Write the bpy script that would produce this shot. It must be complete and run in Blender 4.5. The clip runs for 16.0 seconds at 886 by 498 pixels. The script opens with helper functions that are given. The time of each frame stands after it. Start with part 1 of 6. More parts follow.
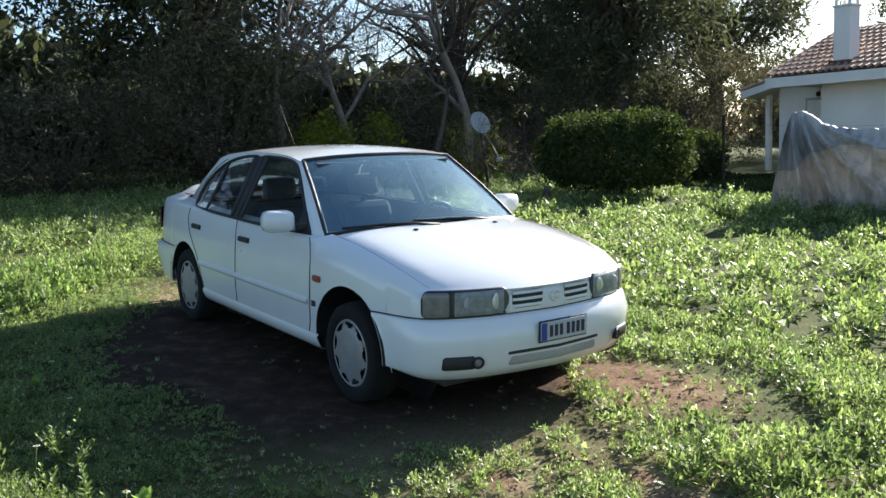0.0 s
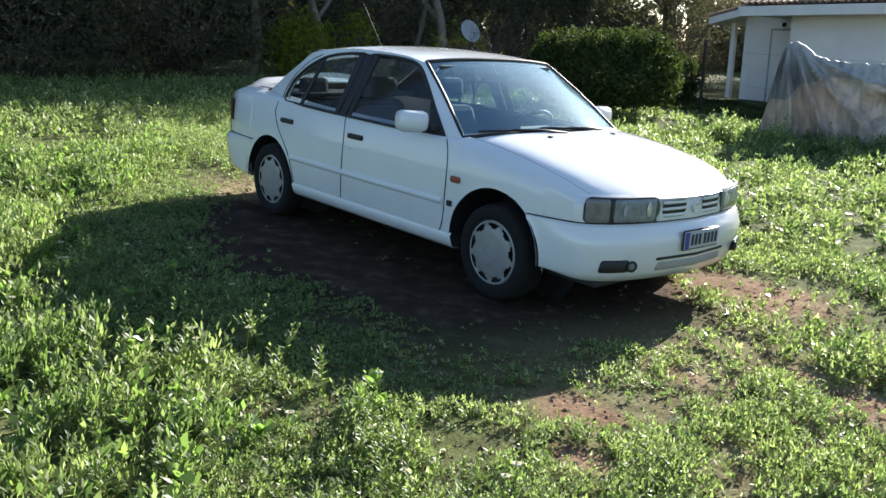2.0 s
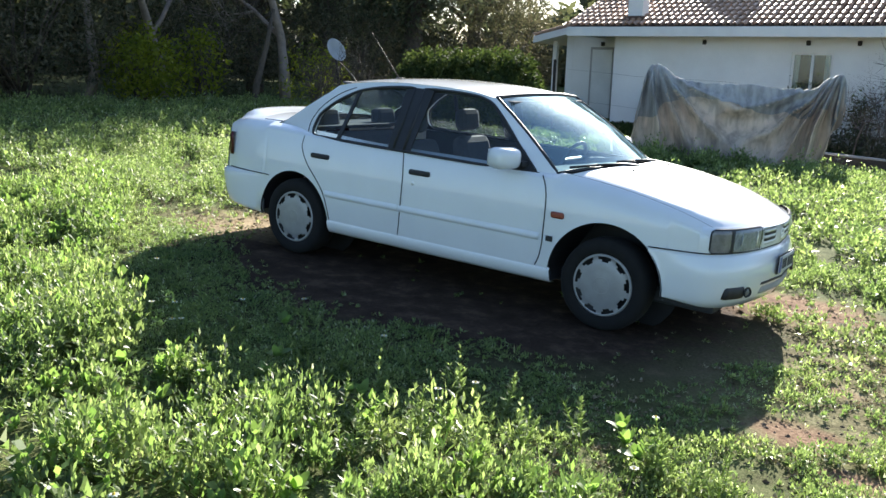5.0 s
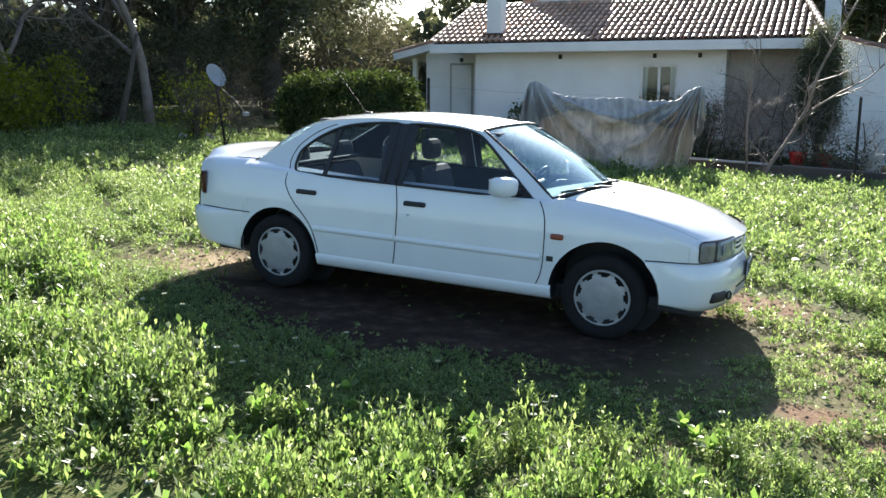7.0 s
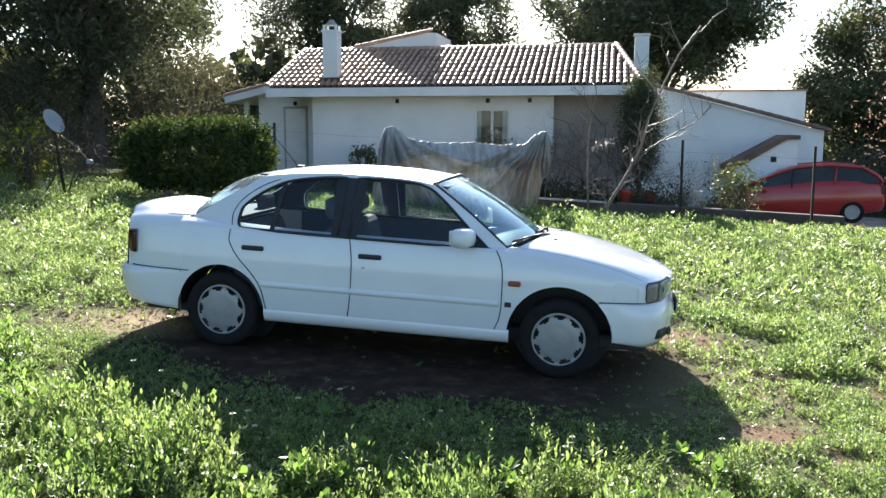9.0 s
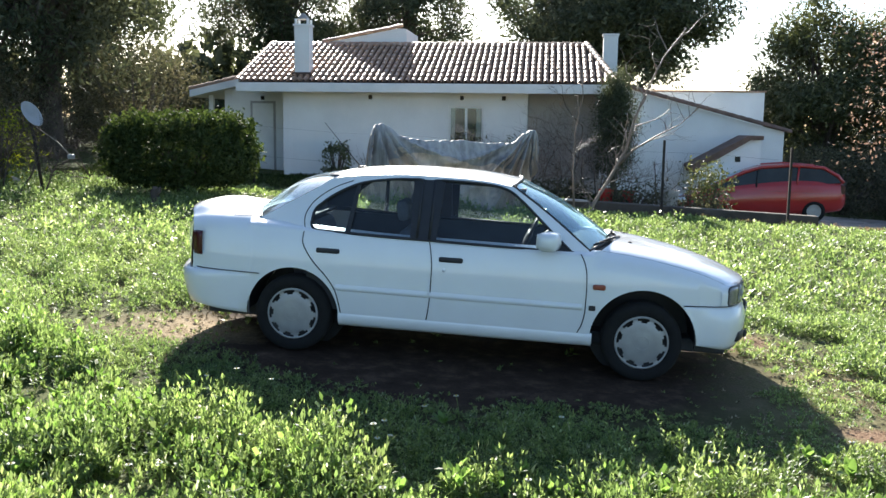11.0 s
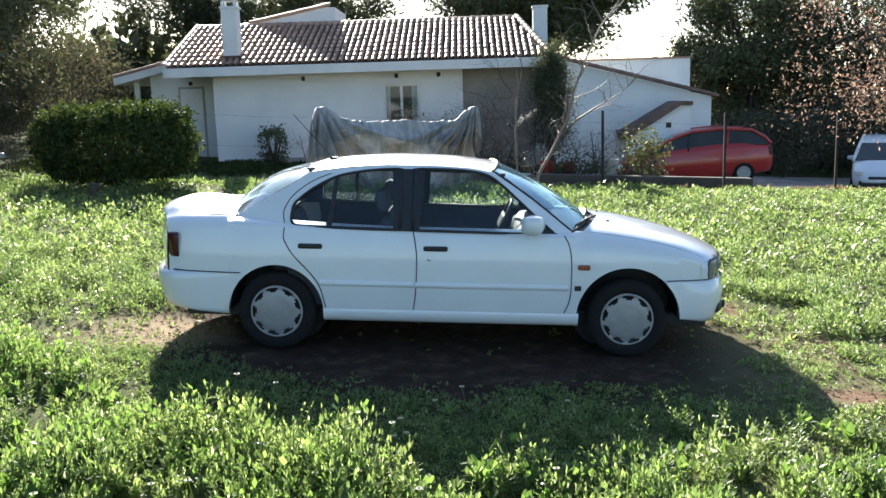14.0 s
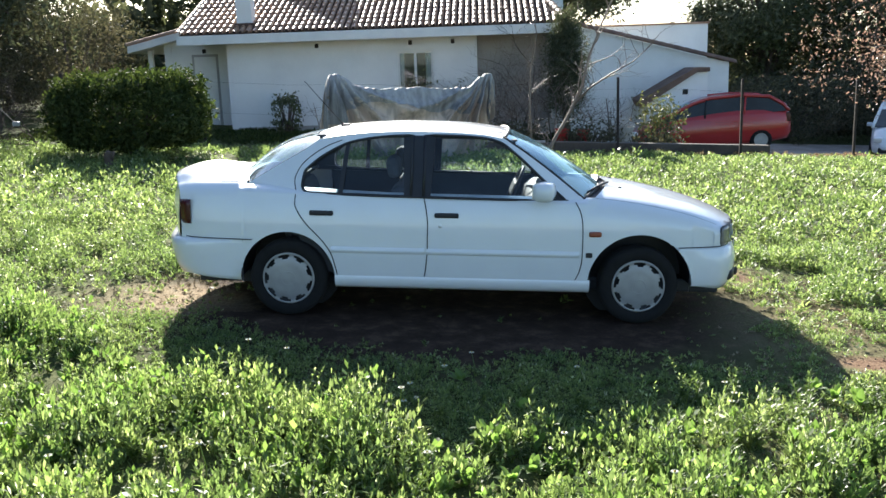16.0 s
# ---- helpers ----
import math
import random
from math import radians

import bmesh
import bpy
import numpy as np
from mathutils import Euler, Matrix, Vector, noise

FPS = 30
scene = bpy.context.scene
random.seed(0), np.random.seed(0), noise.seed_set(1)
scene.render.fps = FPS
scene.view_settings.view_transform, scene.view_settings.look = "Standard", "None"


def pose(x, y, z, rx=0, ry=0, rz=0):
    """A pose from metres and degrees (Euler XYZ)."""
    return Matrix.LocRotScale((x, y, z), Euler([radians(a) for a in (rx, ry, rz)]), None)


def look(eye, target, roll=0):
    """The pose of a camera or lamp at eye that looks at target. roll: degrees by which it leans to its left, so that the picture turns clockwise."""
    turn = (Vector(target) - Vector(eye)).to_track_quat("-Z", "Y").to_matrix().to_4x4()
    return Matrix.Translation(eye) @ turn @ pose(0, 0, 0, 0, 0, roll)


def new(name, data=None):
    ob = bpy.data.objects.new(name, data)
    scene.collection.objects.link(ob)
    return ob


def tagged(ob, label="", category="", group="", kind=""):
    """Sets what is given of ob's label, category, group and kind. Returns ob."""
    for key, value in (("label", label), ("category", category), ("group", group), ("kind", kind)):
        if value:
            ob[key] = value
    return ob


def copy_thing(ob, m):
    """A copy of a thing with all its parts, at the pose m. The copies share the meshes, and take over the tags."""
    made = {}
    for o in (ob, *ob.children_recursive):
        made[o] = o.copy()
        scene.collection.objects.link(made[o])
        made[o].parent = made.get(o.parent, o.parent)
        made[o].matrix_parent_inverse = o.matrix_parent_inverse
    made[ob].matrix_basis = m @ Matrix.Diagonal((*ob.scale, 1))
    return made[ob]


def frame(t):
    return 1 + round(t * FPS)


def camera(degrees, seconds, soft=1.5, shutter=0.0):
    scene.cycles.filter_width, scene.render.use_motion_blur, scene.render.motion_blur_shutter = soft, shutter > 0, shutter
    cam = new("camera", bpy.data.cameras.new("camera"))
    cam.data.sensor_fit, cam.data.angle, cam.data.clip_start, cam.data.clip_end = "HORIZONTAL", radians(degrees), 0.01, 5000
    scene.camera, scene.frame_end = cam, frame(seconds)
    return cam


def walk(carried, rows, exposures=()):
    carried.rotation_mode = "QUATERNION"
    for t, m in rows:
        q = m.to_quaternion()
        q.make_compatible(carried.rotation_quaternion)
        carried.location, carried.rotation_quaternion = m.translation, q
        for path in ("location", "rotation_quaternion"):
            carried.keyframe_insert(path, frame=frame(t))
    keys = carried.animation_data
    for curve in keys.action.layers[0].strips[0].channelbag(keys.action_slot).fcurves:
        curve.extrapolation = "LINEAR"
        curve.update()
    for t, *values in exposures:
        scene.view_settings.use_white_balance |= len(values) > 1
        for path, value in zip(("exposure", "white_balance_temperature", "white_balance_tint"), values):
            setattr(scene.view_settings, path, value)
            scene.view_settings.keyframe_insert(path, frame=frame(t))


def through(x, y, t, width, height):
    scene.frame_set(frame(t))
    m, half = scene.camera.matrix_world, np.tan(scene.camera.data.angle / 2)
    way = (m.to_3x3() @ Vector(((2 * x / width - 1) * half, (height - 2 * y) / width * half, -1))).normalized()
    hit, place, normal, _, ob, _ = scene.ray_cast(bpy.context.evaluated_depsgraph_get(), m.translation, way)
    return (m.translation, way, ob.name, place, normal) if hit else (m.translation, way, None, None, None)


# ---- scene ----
cam = camera(53.0, 16.0)
PATH = [
    (0, (5.525, -3.217, 1.612), (3.918, -2.065, 1.311), -0.4),
    (0.5, (5.38, -3.474, 1.578), (3.787, -2.319, 1.221), -0.8),
    (0.6, (5.346, -3.539, 1.572), (3.763, -2.386, 1.169), -1.3),
    (1, (5.211, -3.765, 1.557), (3.676, -2.577, 1.074), 1.3),
    (1.5, (5.092, -4.121, 1.6), (3.595, -2.881, 1.125), 1.5),
    (2, (4.875, -4.366, 1.575), (3.42, -3.086, 1.081), 3.6),
    (2.5, (4.609, -4.69, 1.585), (3.241, -3.335, 1.042), 5.3),
    (3, (4.386, -4.941, 1.615), (3.113, -3.498, 1.072), 6.4),
    (3.5, (4.198, -5.155, 1.668), (3.007, -3.62, 1.195), 4.5),
    (4, (3.874, -5.335, 1.625), (2.704, -3.779, 1.168), 2.7),
    (6.5, (2.805, -6.292, 1.674), (1.948, -4.528, 1.283), 5.1),
    (7, (2.552, -6.52, 1.719), (1.78, -4.717, 1.326), 2.7),
    (7.5, (2.287, -6.617, 1.688), (1.588, -4.771, 1.363), 3.7),
    (8, (2.054, -6.749, 1.724), (1.447, -4.868, 1.417), 3.0),
    (8.5, (1.815, -6.916, 1.766), (1.357, -4.991, 1.478), 2.2),
    (11, (0.495, -7.108, 1.782), (0.283, -5.141, 1.491), 3.4),
    (11.5, (0.256, -7.038, 1.764), (0.112, -5.066, 1.464), 1.1),
    (12, (0.111, -7.049, 1.809), (0.066, -5.077, 1.481), 0.1),
    (12.5, (0.01, -7.145, 1.817), (0.019, -5.173, 1.487), 1.5),
    (13, (0.068, -7.111, 1.857), (0.041, -5.139, 1.526), 0.8),
    (13.5, (0.07, -7.103, 1.864), (0.019, -5.132, 1.531), 0.4),
    (14, (0.086, -7.106, 1.866), (0.038, -5.136, 1.524), 1.0),
    (14.5, (0.1, -7.101, 1.86), (0.048, -5.134, 1.5), 1.3),
    (15, (0.118, -7.098, 1.859), (0.062, -5.135, 1.479), 1.3),
    (15.5, (0.109, -7.112, 1.853), (0.045, -5.153, 1.458), 1.4),
    (16, (0.118, -7.108, 1.854), (0.037, -5.152, 1.442), 0.8),
]
SLOPE = 2.7                      # the field falls towards the car's nose
BASE = pose(0, 0, 0, 0, SLOPE, 0)
walk(cam, [(t, BASE @ look(eye, target, roll)) for t, eye, target, roll in PATH],
     exposures=[(0, 1.36), (1, 1.39), (2.5, 1.55), (3.5, 1.74), (7, 1.67), (16, 1.69)])


# ---- world, sun, exposure ----
SUN_TO = Vector((-0.48, 1.98, 1.0)).normalized()       # towards the sun
world = bpy.data.worlds.new("world")
scene.world = world
world.use_nodes = True
wn, wl = world.node_tree.nodes, world.node_tree.links
sky = wn.new("ShaderNodeTexSky")
sky.sky_type = "NISHITA"
sky.sun_disc = False
sky.sun_elevation = math.asin(SUN_TO.z)
sky.sun_rotation = math.atan2(SUN_TO.x, SUN_TO.y)
sky.air_density, sky.dust_density, sky.ozone_density = 1.0, 0.8, 3.0
wl.new(sky.outputs[0], wn["Background"].inputs[0])
wn["Background"].inputs[1].default_value = 0.082
sun = new("sun", bpy.data.lights.new("sun", "SUN"))
sun.data.energy, sun.data.angle, sun.data.color = 5.0, radians(0.55), (1.0, 0.95, 0.86)
sun.matrix_world = look(SUN_TO * 60, (0, 0, 0))


# ---- materials ----
def mat(name):
    m = bpy.data.materials.new(name)
    m.use_nodes = True
    nt = m.node_tree
    b = nt.nodes["Principled BSDF"]
    return m, nt, b


def ramp(nt, source, stops):
    r = nt.nodes.new("ShaderNodeValToRGB")
    els = r.color_ramp.elements
    while len(els) < len(stops):
        els.new(0.5)
    for e, (p, c) in zip(els, stops):
        e.position, e.color = p, (*c, 1)
    nt.links.new(source, r.inputs[0])
    return r.outputs[0]


def noise_tex(nt, scale, detail=4.0, rough=0.55, coords="Object"):
    tc = nt.nodes.new("ShaderNodeTexCoord")
    n = nt.nodes.new("ShaderNodeTexNoise")
    n.inputs["Scale"].default_value, n.inputs["Detail"].default_value, n.inputs["Roughness"].default_value = scale, detail, rough
    nt.links.new(tc.outputs[coords], n.inputs["Vector"])
    return n.outputs[0]


def mixed(nt, a, b, fac, mode="MIX"):
    m = nt.nodes.new("ShaderNodeMix")
    m.data_type, m.blend_type = "RGBA", mode
    if isinstance(fac, (int, float)):
        m.inputs[0].default_value = fac
    else:
        nt.links.new(fac, m.inputs[0])
    for sock, v in ((m.inputs[6], a), (m.inputs[7], b)):
        if isinstance(v, tuple):
            sock.default_value = (*v, 1)
        else:
            nt.links.new(v, sock)
    return m.outputs[2]


def bump(nt, b, height, strength=0.3, distance=0.01):
    n = nt.nodes.new("ShaderNodeBump")
    n.inputs["Strength"].default_value, n.inputs["Distance"].default_value = strength, distance
    nt.links.new(height, n.inputs["Height"])
    nt.links.new(n.outputs[0], b.inputs["Normal"])


def plain(name, color, rough=0.6, metal=0.0, spread=0.12, scale=6.0, fine=60.0, relief=0.15, coat=0.0, depth=0.004):
    """A surface with slow stains and fine grain round one base colour."""
    m, nt, b = mat(name)
    lo = tuple(c * (1 - spread) for c in color)
    hi = tuple(min(1, c * (1 + spread)) for c in color)
    slow = ramp(nt, noise_tex(nt, scale, 5), [(0.3, lo), (0.7, hi)])
    grain = noise_tex(nt, fine, 3)
    g = ramp(nt, grain, [(0.3, (1 - spread * 0.6,) * 3), (0.7, (1, 1, 1))])
    nt.links.new(mixed(nt, slow, g, 1.0, "MULTIPLY"), b.inputs["Base Color"])
    b.inputs["Roughness"].default_value, b.inputs["Metallic"].default_value = rough, metal
    b.inputs["Coat Weight"].default_value = coat
    b.inputs["Coat Roughness"].default_value = 0.05
    if relief:
        bump(nt, b, grain, relief, depth)
    return m


def leaf_mat(name, dark, light, through=0.35, rough=0.5, hue_scale=0.6, glow=(1.3, 1.3, 0.6), pale=None, gloss=0.15):
    """Leaves: each its own shade, with light shining through."""
    m, nt, b = mat(name)
    geo = nt.nodes.new("ShaderNodeNewGeometry")
    own = ramp(nt, geo.outputs["Random Per Island"], [(0.0, dark), (0.94, light), (1.0, pale)] if pale else [(0.0, dark), (1.0, light)])
    patch = ramp(nt, noise_tex(nt, hue_scale, 3), [(0.33, (0.66, 0.74, 0.64)), (0.7, (1.22, 1.12, 1.12))])
    col = mixed(nt, own, patch, 1.0, "MULTIPLY")
    nt.links.new(col, b.inputs["Base Color"])
    b.inputs["Roughness"].default_value = rough
    tr = nt.nodes.new("ShaderNodeBsdfTranslucent")
    nt.links.new(mixed(nt, col, glow, 1.0, "MULTIPLY"), tr.inputs[0])
    b.inputs["Specular IOR Level"].default_value = gloss
    mx = nt.nodes.new("ShaderNodeMixShader")
    mx.inputs[0].default_value = through
    nt.links.new(b.outputs[0], mx.inputs[1])
    nt.links.new(tr.outputs[0], mx.inputs[2])
    nt.links.new(mx.outputs[0], nt.nodes["Material Output"].inputs[0])
    return m


def glass_mat(name, tint, ior=1.5, rough=0.02, haze=0.0, sheen=(1, 1, 1), dusty=(0.64, 0.74, 0.82)):
    """A thin pane: clear with a tint, with gloss by the angle, and a slight dusty film blued like reflected sky."""
    m, nt, b = mat(name)
    nt.nodes.remove(b)
    f0 = ((ior - 1) / (ior + 1)) ** 2
    lw = nt.nodes.new("ShaderNodeLayerWeight")
    lw.inputs[0].default_value = 0.5
    pw = nt.nodes.new("ShaderNodeMath")
    pw.operation = "POWER"
    pw.inputs[1].default_value = 5.0
    nt.links.new(lw.outputs["Facing"], pw.inputs[0])
    fr = nt.nodes.new("ShaderNodeMath")
    fr.operation = "MULTIPLY_ADD"
    fr.inputs[1].default_value, fr.inputs[2].default_value = 1 - f0, f0
    nt.links.new(pw.outputs[0], fr.inputs[0])
    tr = nt.nodes.new("ShaderNodeBsdfTransparent")
    tr.inputs[0].default_value = (*tint, 1)
    gl = nt.nodes.new("ShaderNodeBsdfGlossy")
    gl.inputs["Roughness"].default_value = rough
    gl.inputs[0].default_value = (*sheen, 1)
    mx = nt.nodes.new("ShaderNodeMixShader")
    nt.links.new(fr.outputs[0], mx.inputs[0])
    nt.links.new(tr.outputs[0], mx.inputs[1])
    nt.links.new(gl.outputs[0], mx.inputs[2])
    out = mx.outputs[0]
    if haze:
        df = nt.nodes.new("ShaderNodeBsdfDiffuse")
        df.inputs[0].default_value = (*dusty, 1)
        h = nt.nodes.new("ShaderNodeMixShader")
        dust_sheen = ramp(nt, noise_tex(nt, 3.0, 5), [(0.3, (haze * 0.75,) * 3), (0.75, (haze * 1.25,) * 3)])
        nt.links.new(dust_sheen, h.inputs[0])
        nt.links.new(out, h.inputs[1])
        nt.links.new(df.outputs[0], h.inputs[2])
        out = h.outputs[0]
    nt.links.new(out, nt.nodes["Material Output"].inputs[0])
    return m


RED_SPOTS = ((2.64, -1.58, 0.2), (2.95, -1.9, 0.13), (2.1, 0.8, 0.5), (2.66, -0.82, 0.11), (2.98, -0.3, 0.12), (3.3, -0.4, 0.2))


def soil_mat():
    """Red-brown earth, grey-tan where it is trodden, greenish with moss and small sprouts further out."""
    m, nt, b = mat("soil")
    tc = nt.nodes.new("ShaderNodeTexCoord")
    big = noise_tex(nt, 0.7, 6, 0.6)
    mid = noise_tex(nt, 6.0, 6, 0.65)
    fine = noise_tex(nt, 55.0, 4, 0.6)
    earth = ramp(nt, mid, [(0.25, (0.024, 0.0155, 0.012)), (0.52, (0.055, 0.036, 0.026)), (0.78, (0.145, 0.096, 0.068))])
    tiny = noise_tex(nt, 120.0, 4, 0.7)
    moss = ramp(nt, mixed(nt, tiny, mid, 0.35), [(0.40, (0.040, 0.044, 0.018)), (0.5, (0.078, 0.098, 0.033)), (0.62, (0.18, 0.175, 0.085))])
    cover = ramp(nt, mixed(nt, big, mid, 0.45), [(0.26, (0, 0, 0)), (0.42, (1, 1, 1))])
    # how far from the trodden ground round the car
    sep = nt.nodes.new("ShaderNodeSeparateXYZ")
    nt.links.new(tc.outputs["Object"], sep.inputs[0])
    def calc(op, a, c):
        n = nt.nodes.new("ShaderNodeMath")
        n.operation = op
        for s, v in zip(n.inputs, (a, c)):
            if isinstance(v, (int, float)):
                s.default_value = v
            else:
                nt.links.new(v, s)
        return n.outputs[0]
    ex = calc("DIVIDE", calc("SUBTRACT", sep.outputs[0], -0.1), 2.35)
    ey = calc("DIVIDE", calc("ADD", sep.outputs[1], 0.3), 1.6)
    far = calc("SUBTRACT", calc("ADD", calc("MULTIPLY", ex, ex), calc("MULTIPLY", ey, ey)), 0.75)
    far.node.use_clamp = True
    green = calc("MULTIPLY", far, cover)
    grain = ramp(nt, fine, [(0.25, (0.6, 0.6, 0.6)), (0.75, (1.1, 1.1, 1.1))])
    def patch(cx, cy, rx, ry):
        px = calc("DIVIDE", calc("SUBTRACT", sep.outputs[0], cx), rx)
        py = calc("DIVIDE", calc("SUBTRACT", sep.outputs[1], cy), ry)
        d = calc("ADD", calc("ADD", calc("MULTIPLY", px, px), calc("MULTIPLY", py, py)), calc("MULTIPLY", mid, 1.6))
        return ramp(nt, calc("SUBTRACT", d, 0.9), [(0.1, (1, 1, 1)), (0.75, (0, 0, 0))])
    straw = ramp(nt, mixed(nt, fine, mid, 0.5), [(0.35, (0.15, 0.095, 0.055)), (0.5, (0.34, 0.255, 0.16)), (0.66, (0.55, 0.46, 0.31))])
    red = ramp(nt, mixed(nt, fine, mid, 0.5), [(0.35, (0.085, 0.045, 0.028)), (0.5, (0.2, 0.125, 0.078)), (0.65, (0.36, 0.25, 0.16))])
    col = mixed(nt, earth, grain, 1.0, "MULTIPLY")
    col = mixed(nt, col, straw, patch(-2.6, -0.45, 1.15, 0.7))
    col = mixed(nt, col, straw, patch(2.7, -0.7, 0.6, 0.6))
    col = mixed(nt, col, red, patch(2.25, 0.85, 1.0, 0.8))
    col = mixed(nt, col, moss, green)
    # dry ground in front of the bonnet, with red worn spots in it
    worn = ramp(nt, mixed(nt, mid, fine, 0.4), [(0.33, (0.045, 0.040, 0.018)), (0.5, (0.14, 0.125, 0.062)), (0.64, (0.32, 0.275, 0.165))])
    col = mixed(nt, col, worn, patch(3.7, -0.7, 2.3, 1.9))
    for cx, cy, r in RED_SPOTS:
        col = mixed(nt, col, red, patch(cx, cy, r * 1.5, r))
    nt.links.new(col, b.inputs["Base Color"])
    b.inputs["Roughness"].default_value = 0.95
    b.inputs["Specular IOR Level"].default_value = 0.08
    bump(nt, b, mixed(nt, mid, fine, 0.5), 0.55, 0.025)
    return m


SOIL = soil_mat()
GRASS = leaf_mat("weed_leaves", (0.053, 0.085, 0.030), (0.217, 0.279, 0.112), 0.52, 0.44, 2.2, (2.36, 2.43, 1.85), (0.41, 0.42, 0.36), 0.6)
BLADE = leaf_mat("grass_blades", (0.083, 0.121, 0.042), (0.203, 0.258, 0.104), 0.5, 0.38, 1.6, (2.52, 2.52, 1.8), (0.33, 0.34, 0.24), 0.5)
BROAD = leaf_mat("broad_leaves", (0.09, 0.145, 0.045), (0.20, 0.285, 0.10), 0.5, 0.42, 1.6, (2.3, 2.5, 1.5), None, 0.4)
YOLK = plain("yellow_flower_eye", (0.6, 0.42, 0.04), 0.8)
PETAL = leaf_mat("white_petals", (0.7, 0.7, 0.68), (0.85, 0.85, 0.8), 0.3)
PINE = leaf_mat("pine_needles", (0.055, 0.066, 0.045), (0.15, 0.163, 0.11), 0.34, 0.6, 0.25, (1.3, 1.3, 0.9))
DRY = leaf_mat("dry_brown_leaves", (0.12, 0.095, 0.07), (0.30, 0.25, 0.18), 0.55, 0.6, 0.4, (1.3, 1.2, 0.95))
OLIVE = leaf_mat("olive_leaves", (0.066, 0.074, 0.044), (0.19, 0.20, 0.12), 0.3, 0.5, 0.4)
HEDGE = leaf_mat("hedge_leaves", (0.022, 0.036, 0.013), (0.075, 0.10, 0.040), 0.24, 0.7, 1.0, (2.2, 2.2, 1.3), None, 0.08)
THICKET = leaf_mat("thicket_leaves", (0.055, 0.055, 0.040), (0.17, 0.16, 0.115), 0.36, 0.7, 0.5, (1.4, 1.35, 1.0), None, 0.1)
YELLOW = leaf_mat("yellow_green_leaves", (0.10, 0.13, 0.02), (0.22, 0.25, 0.045), 0.5, 0.5, 1.0, (2.0, 1.9, 0.7))
RUST = leaf_mat("rusty_leaves", (0.12, 0.088, 0.075), (0.33, 0.245, 0.215), 0.5, 0.4, 0.8, (1.35, 1.15, 1.0), (0.42, 0.42, 0.30), 0.5)
LITTER = leaf_mat("dry_litter", (0.10, 0.07, 0.045), (0.40, 0.35, 0.24), 0.1, 0.7, 2.0, (1.0, 1.0, 0.8))
BARK = plain("bark", (0.11, 0.085, 0.065), 0.95, 0, 0.4, 3, 25, 0.8, 0, 0.03)
TWIG = plain("brown_twig_bark", (0.25, 0.195, 0.16), 0.6, 0, 0.3, 4, 30, 0.4, 0, 0.01)
PALE_BARK = plain("pale_bark", (0.34, 0.29, 0.24), 0.9, 0, 0.3, 4, 30, 0.5, 0, 0.01)
PAINT = plain("white_car_paint", (0.75, 0.77, 0.78), 0.35, 0, 0.03, 2.5, 220, 0.02, 0.6, 0.001)
PAINT.node_tree.nodes["Principled BSDF"].inputs["Coat Weight"].default_value = 1.0
PAINT.node_tree.nodes["Principled BSDF"].inputs["Coat Roughness"].default_value = 0.06
TRIM = plain("black_rubber_trim", (0.018, 0.018, 0.02), 0.55, 0, 0.2, 12, 150, 0.1)
TYRE = plain("tyre_rubber", (0.008, 0.0078, 0.0075), 0.95, 0, 0.3, 14, 120, 0.3)
CAP = plain("silver_grey_hubcap", (0.34, 0.34, 0.335), 0.45, 0.3, 0.10, 9, 120, 0.05)
SEAT = plain("grey_seat_cloth", (0.09, 0.094, 0.105), 0.9, 0, 0.12, 20, 300, 0.2)
DASH = plain("dark_grey_plastic", (0.035, 0.037, 0.042), 0.7, 0, 0.15, 10, 200, 0.2)
GLASS = glass_mat("side_glass", (0.80, 0.86, 0.88), 1.5)
# the bluish haze of both screens paints sky reflection over a dusty film
SCREEN = glass_mat("windscreen_glass", (0.66, 0.82, 0.86), 2.5, 0.03, 0.12, (0.72, 0.93, 1.0), (0.40, 0.66, 0.80))
REAR = glass_mat("rear_screen_glass", (0.55, 0.66, 0.70), 3.3, 0.04, 0.16, (0.85, 0.96, 1.0))
HOUSING = plain("grey_lamp_housing", (0.30, 0.31, 0.32), 0.4, 0.1, 0.35, 25, 60, 0.3, 0, 0.01)
LENS = glass_mat("headlamp_glass", (0.9, 0.92, 0.93), 1.5, 0.05, 0.05)
REFLECT = plain("silver_lamp_reflector", (0.50, 0.53, 0.58), 0.35, 0.2, 0.3, 14, 50, 0.3, 0, 0.01)
INDICATOR = plain("smoky_indicator_lens", (0.20, 0.19, 0.187), 0.25, 0.0, 0.2, 30, 90, 0.15, 0.5)
CHROME = plain("reflector_chrome", (0.82, 0.83, 0.85), 0.32, 0.7, 0.05, 20, 60, 0.0)
ORANGE = plain("orange_indicator", (0.30, 0.075, 0.04), 0.3, 0, 0.1, 20, 60, 0.05)
REDLENS = plain("dark_red_tail_lamp", (0.06, 0.006, 0.009), 0.25, 0, 0.15, 20, 60, 0.05)
PLATE = plain("plate_white", (0.46, 0.48, 0.52), 0.4, 0, 0.04, 12, 80, 0.03)
PLATE_BLUE = plain("plate_blue", (0.03, 0.06, 0.30), 0.4, 0, 0.05, 12, 80, 0.03)
INK = plain("plate_ink", (0.02, 0.025, 0.05), 0.5, 0, 0.05, 12, 80, 0.0)
WALL = plain("white_plaster", (0.84, 0.83, 0.80), 0.9, 0, 0.08, 0.8, 30, 0.25)
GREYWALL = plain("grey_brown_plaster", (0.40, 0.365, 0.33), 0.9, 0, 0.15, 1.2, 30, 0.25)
FASCIA = plain("white_fascia_paint", (0.82, 0.80, 0.76), 0.7, 0, 0.08, 1.5, 40, 0.15)
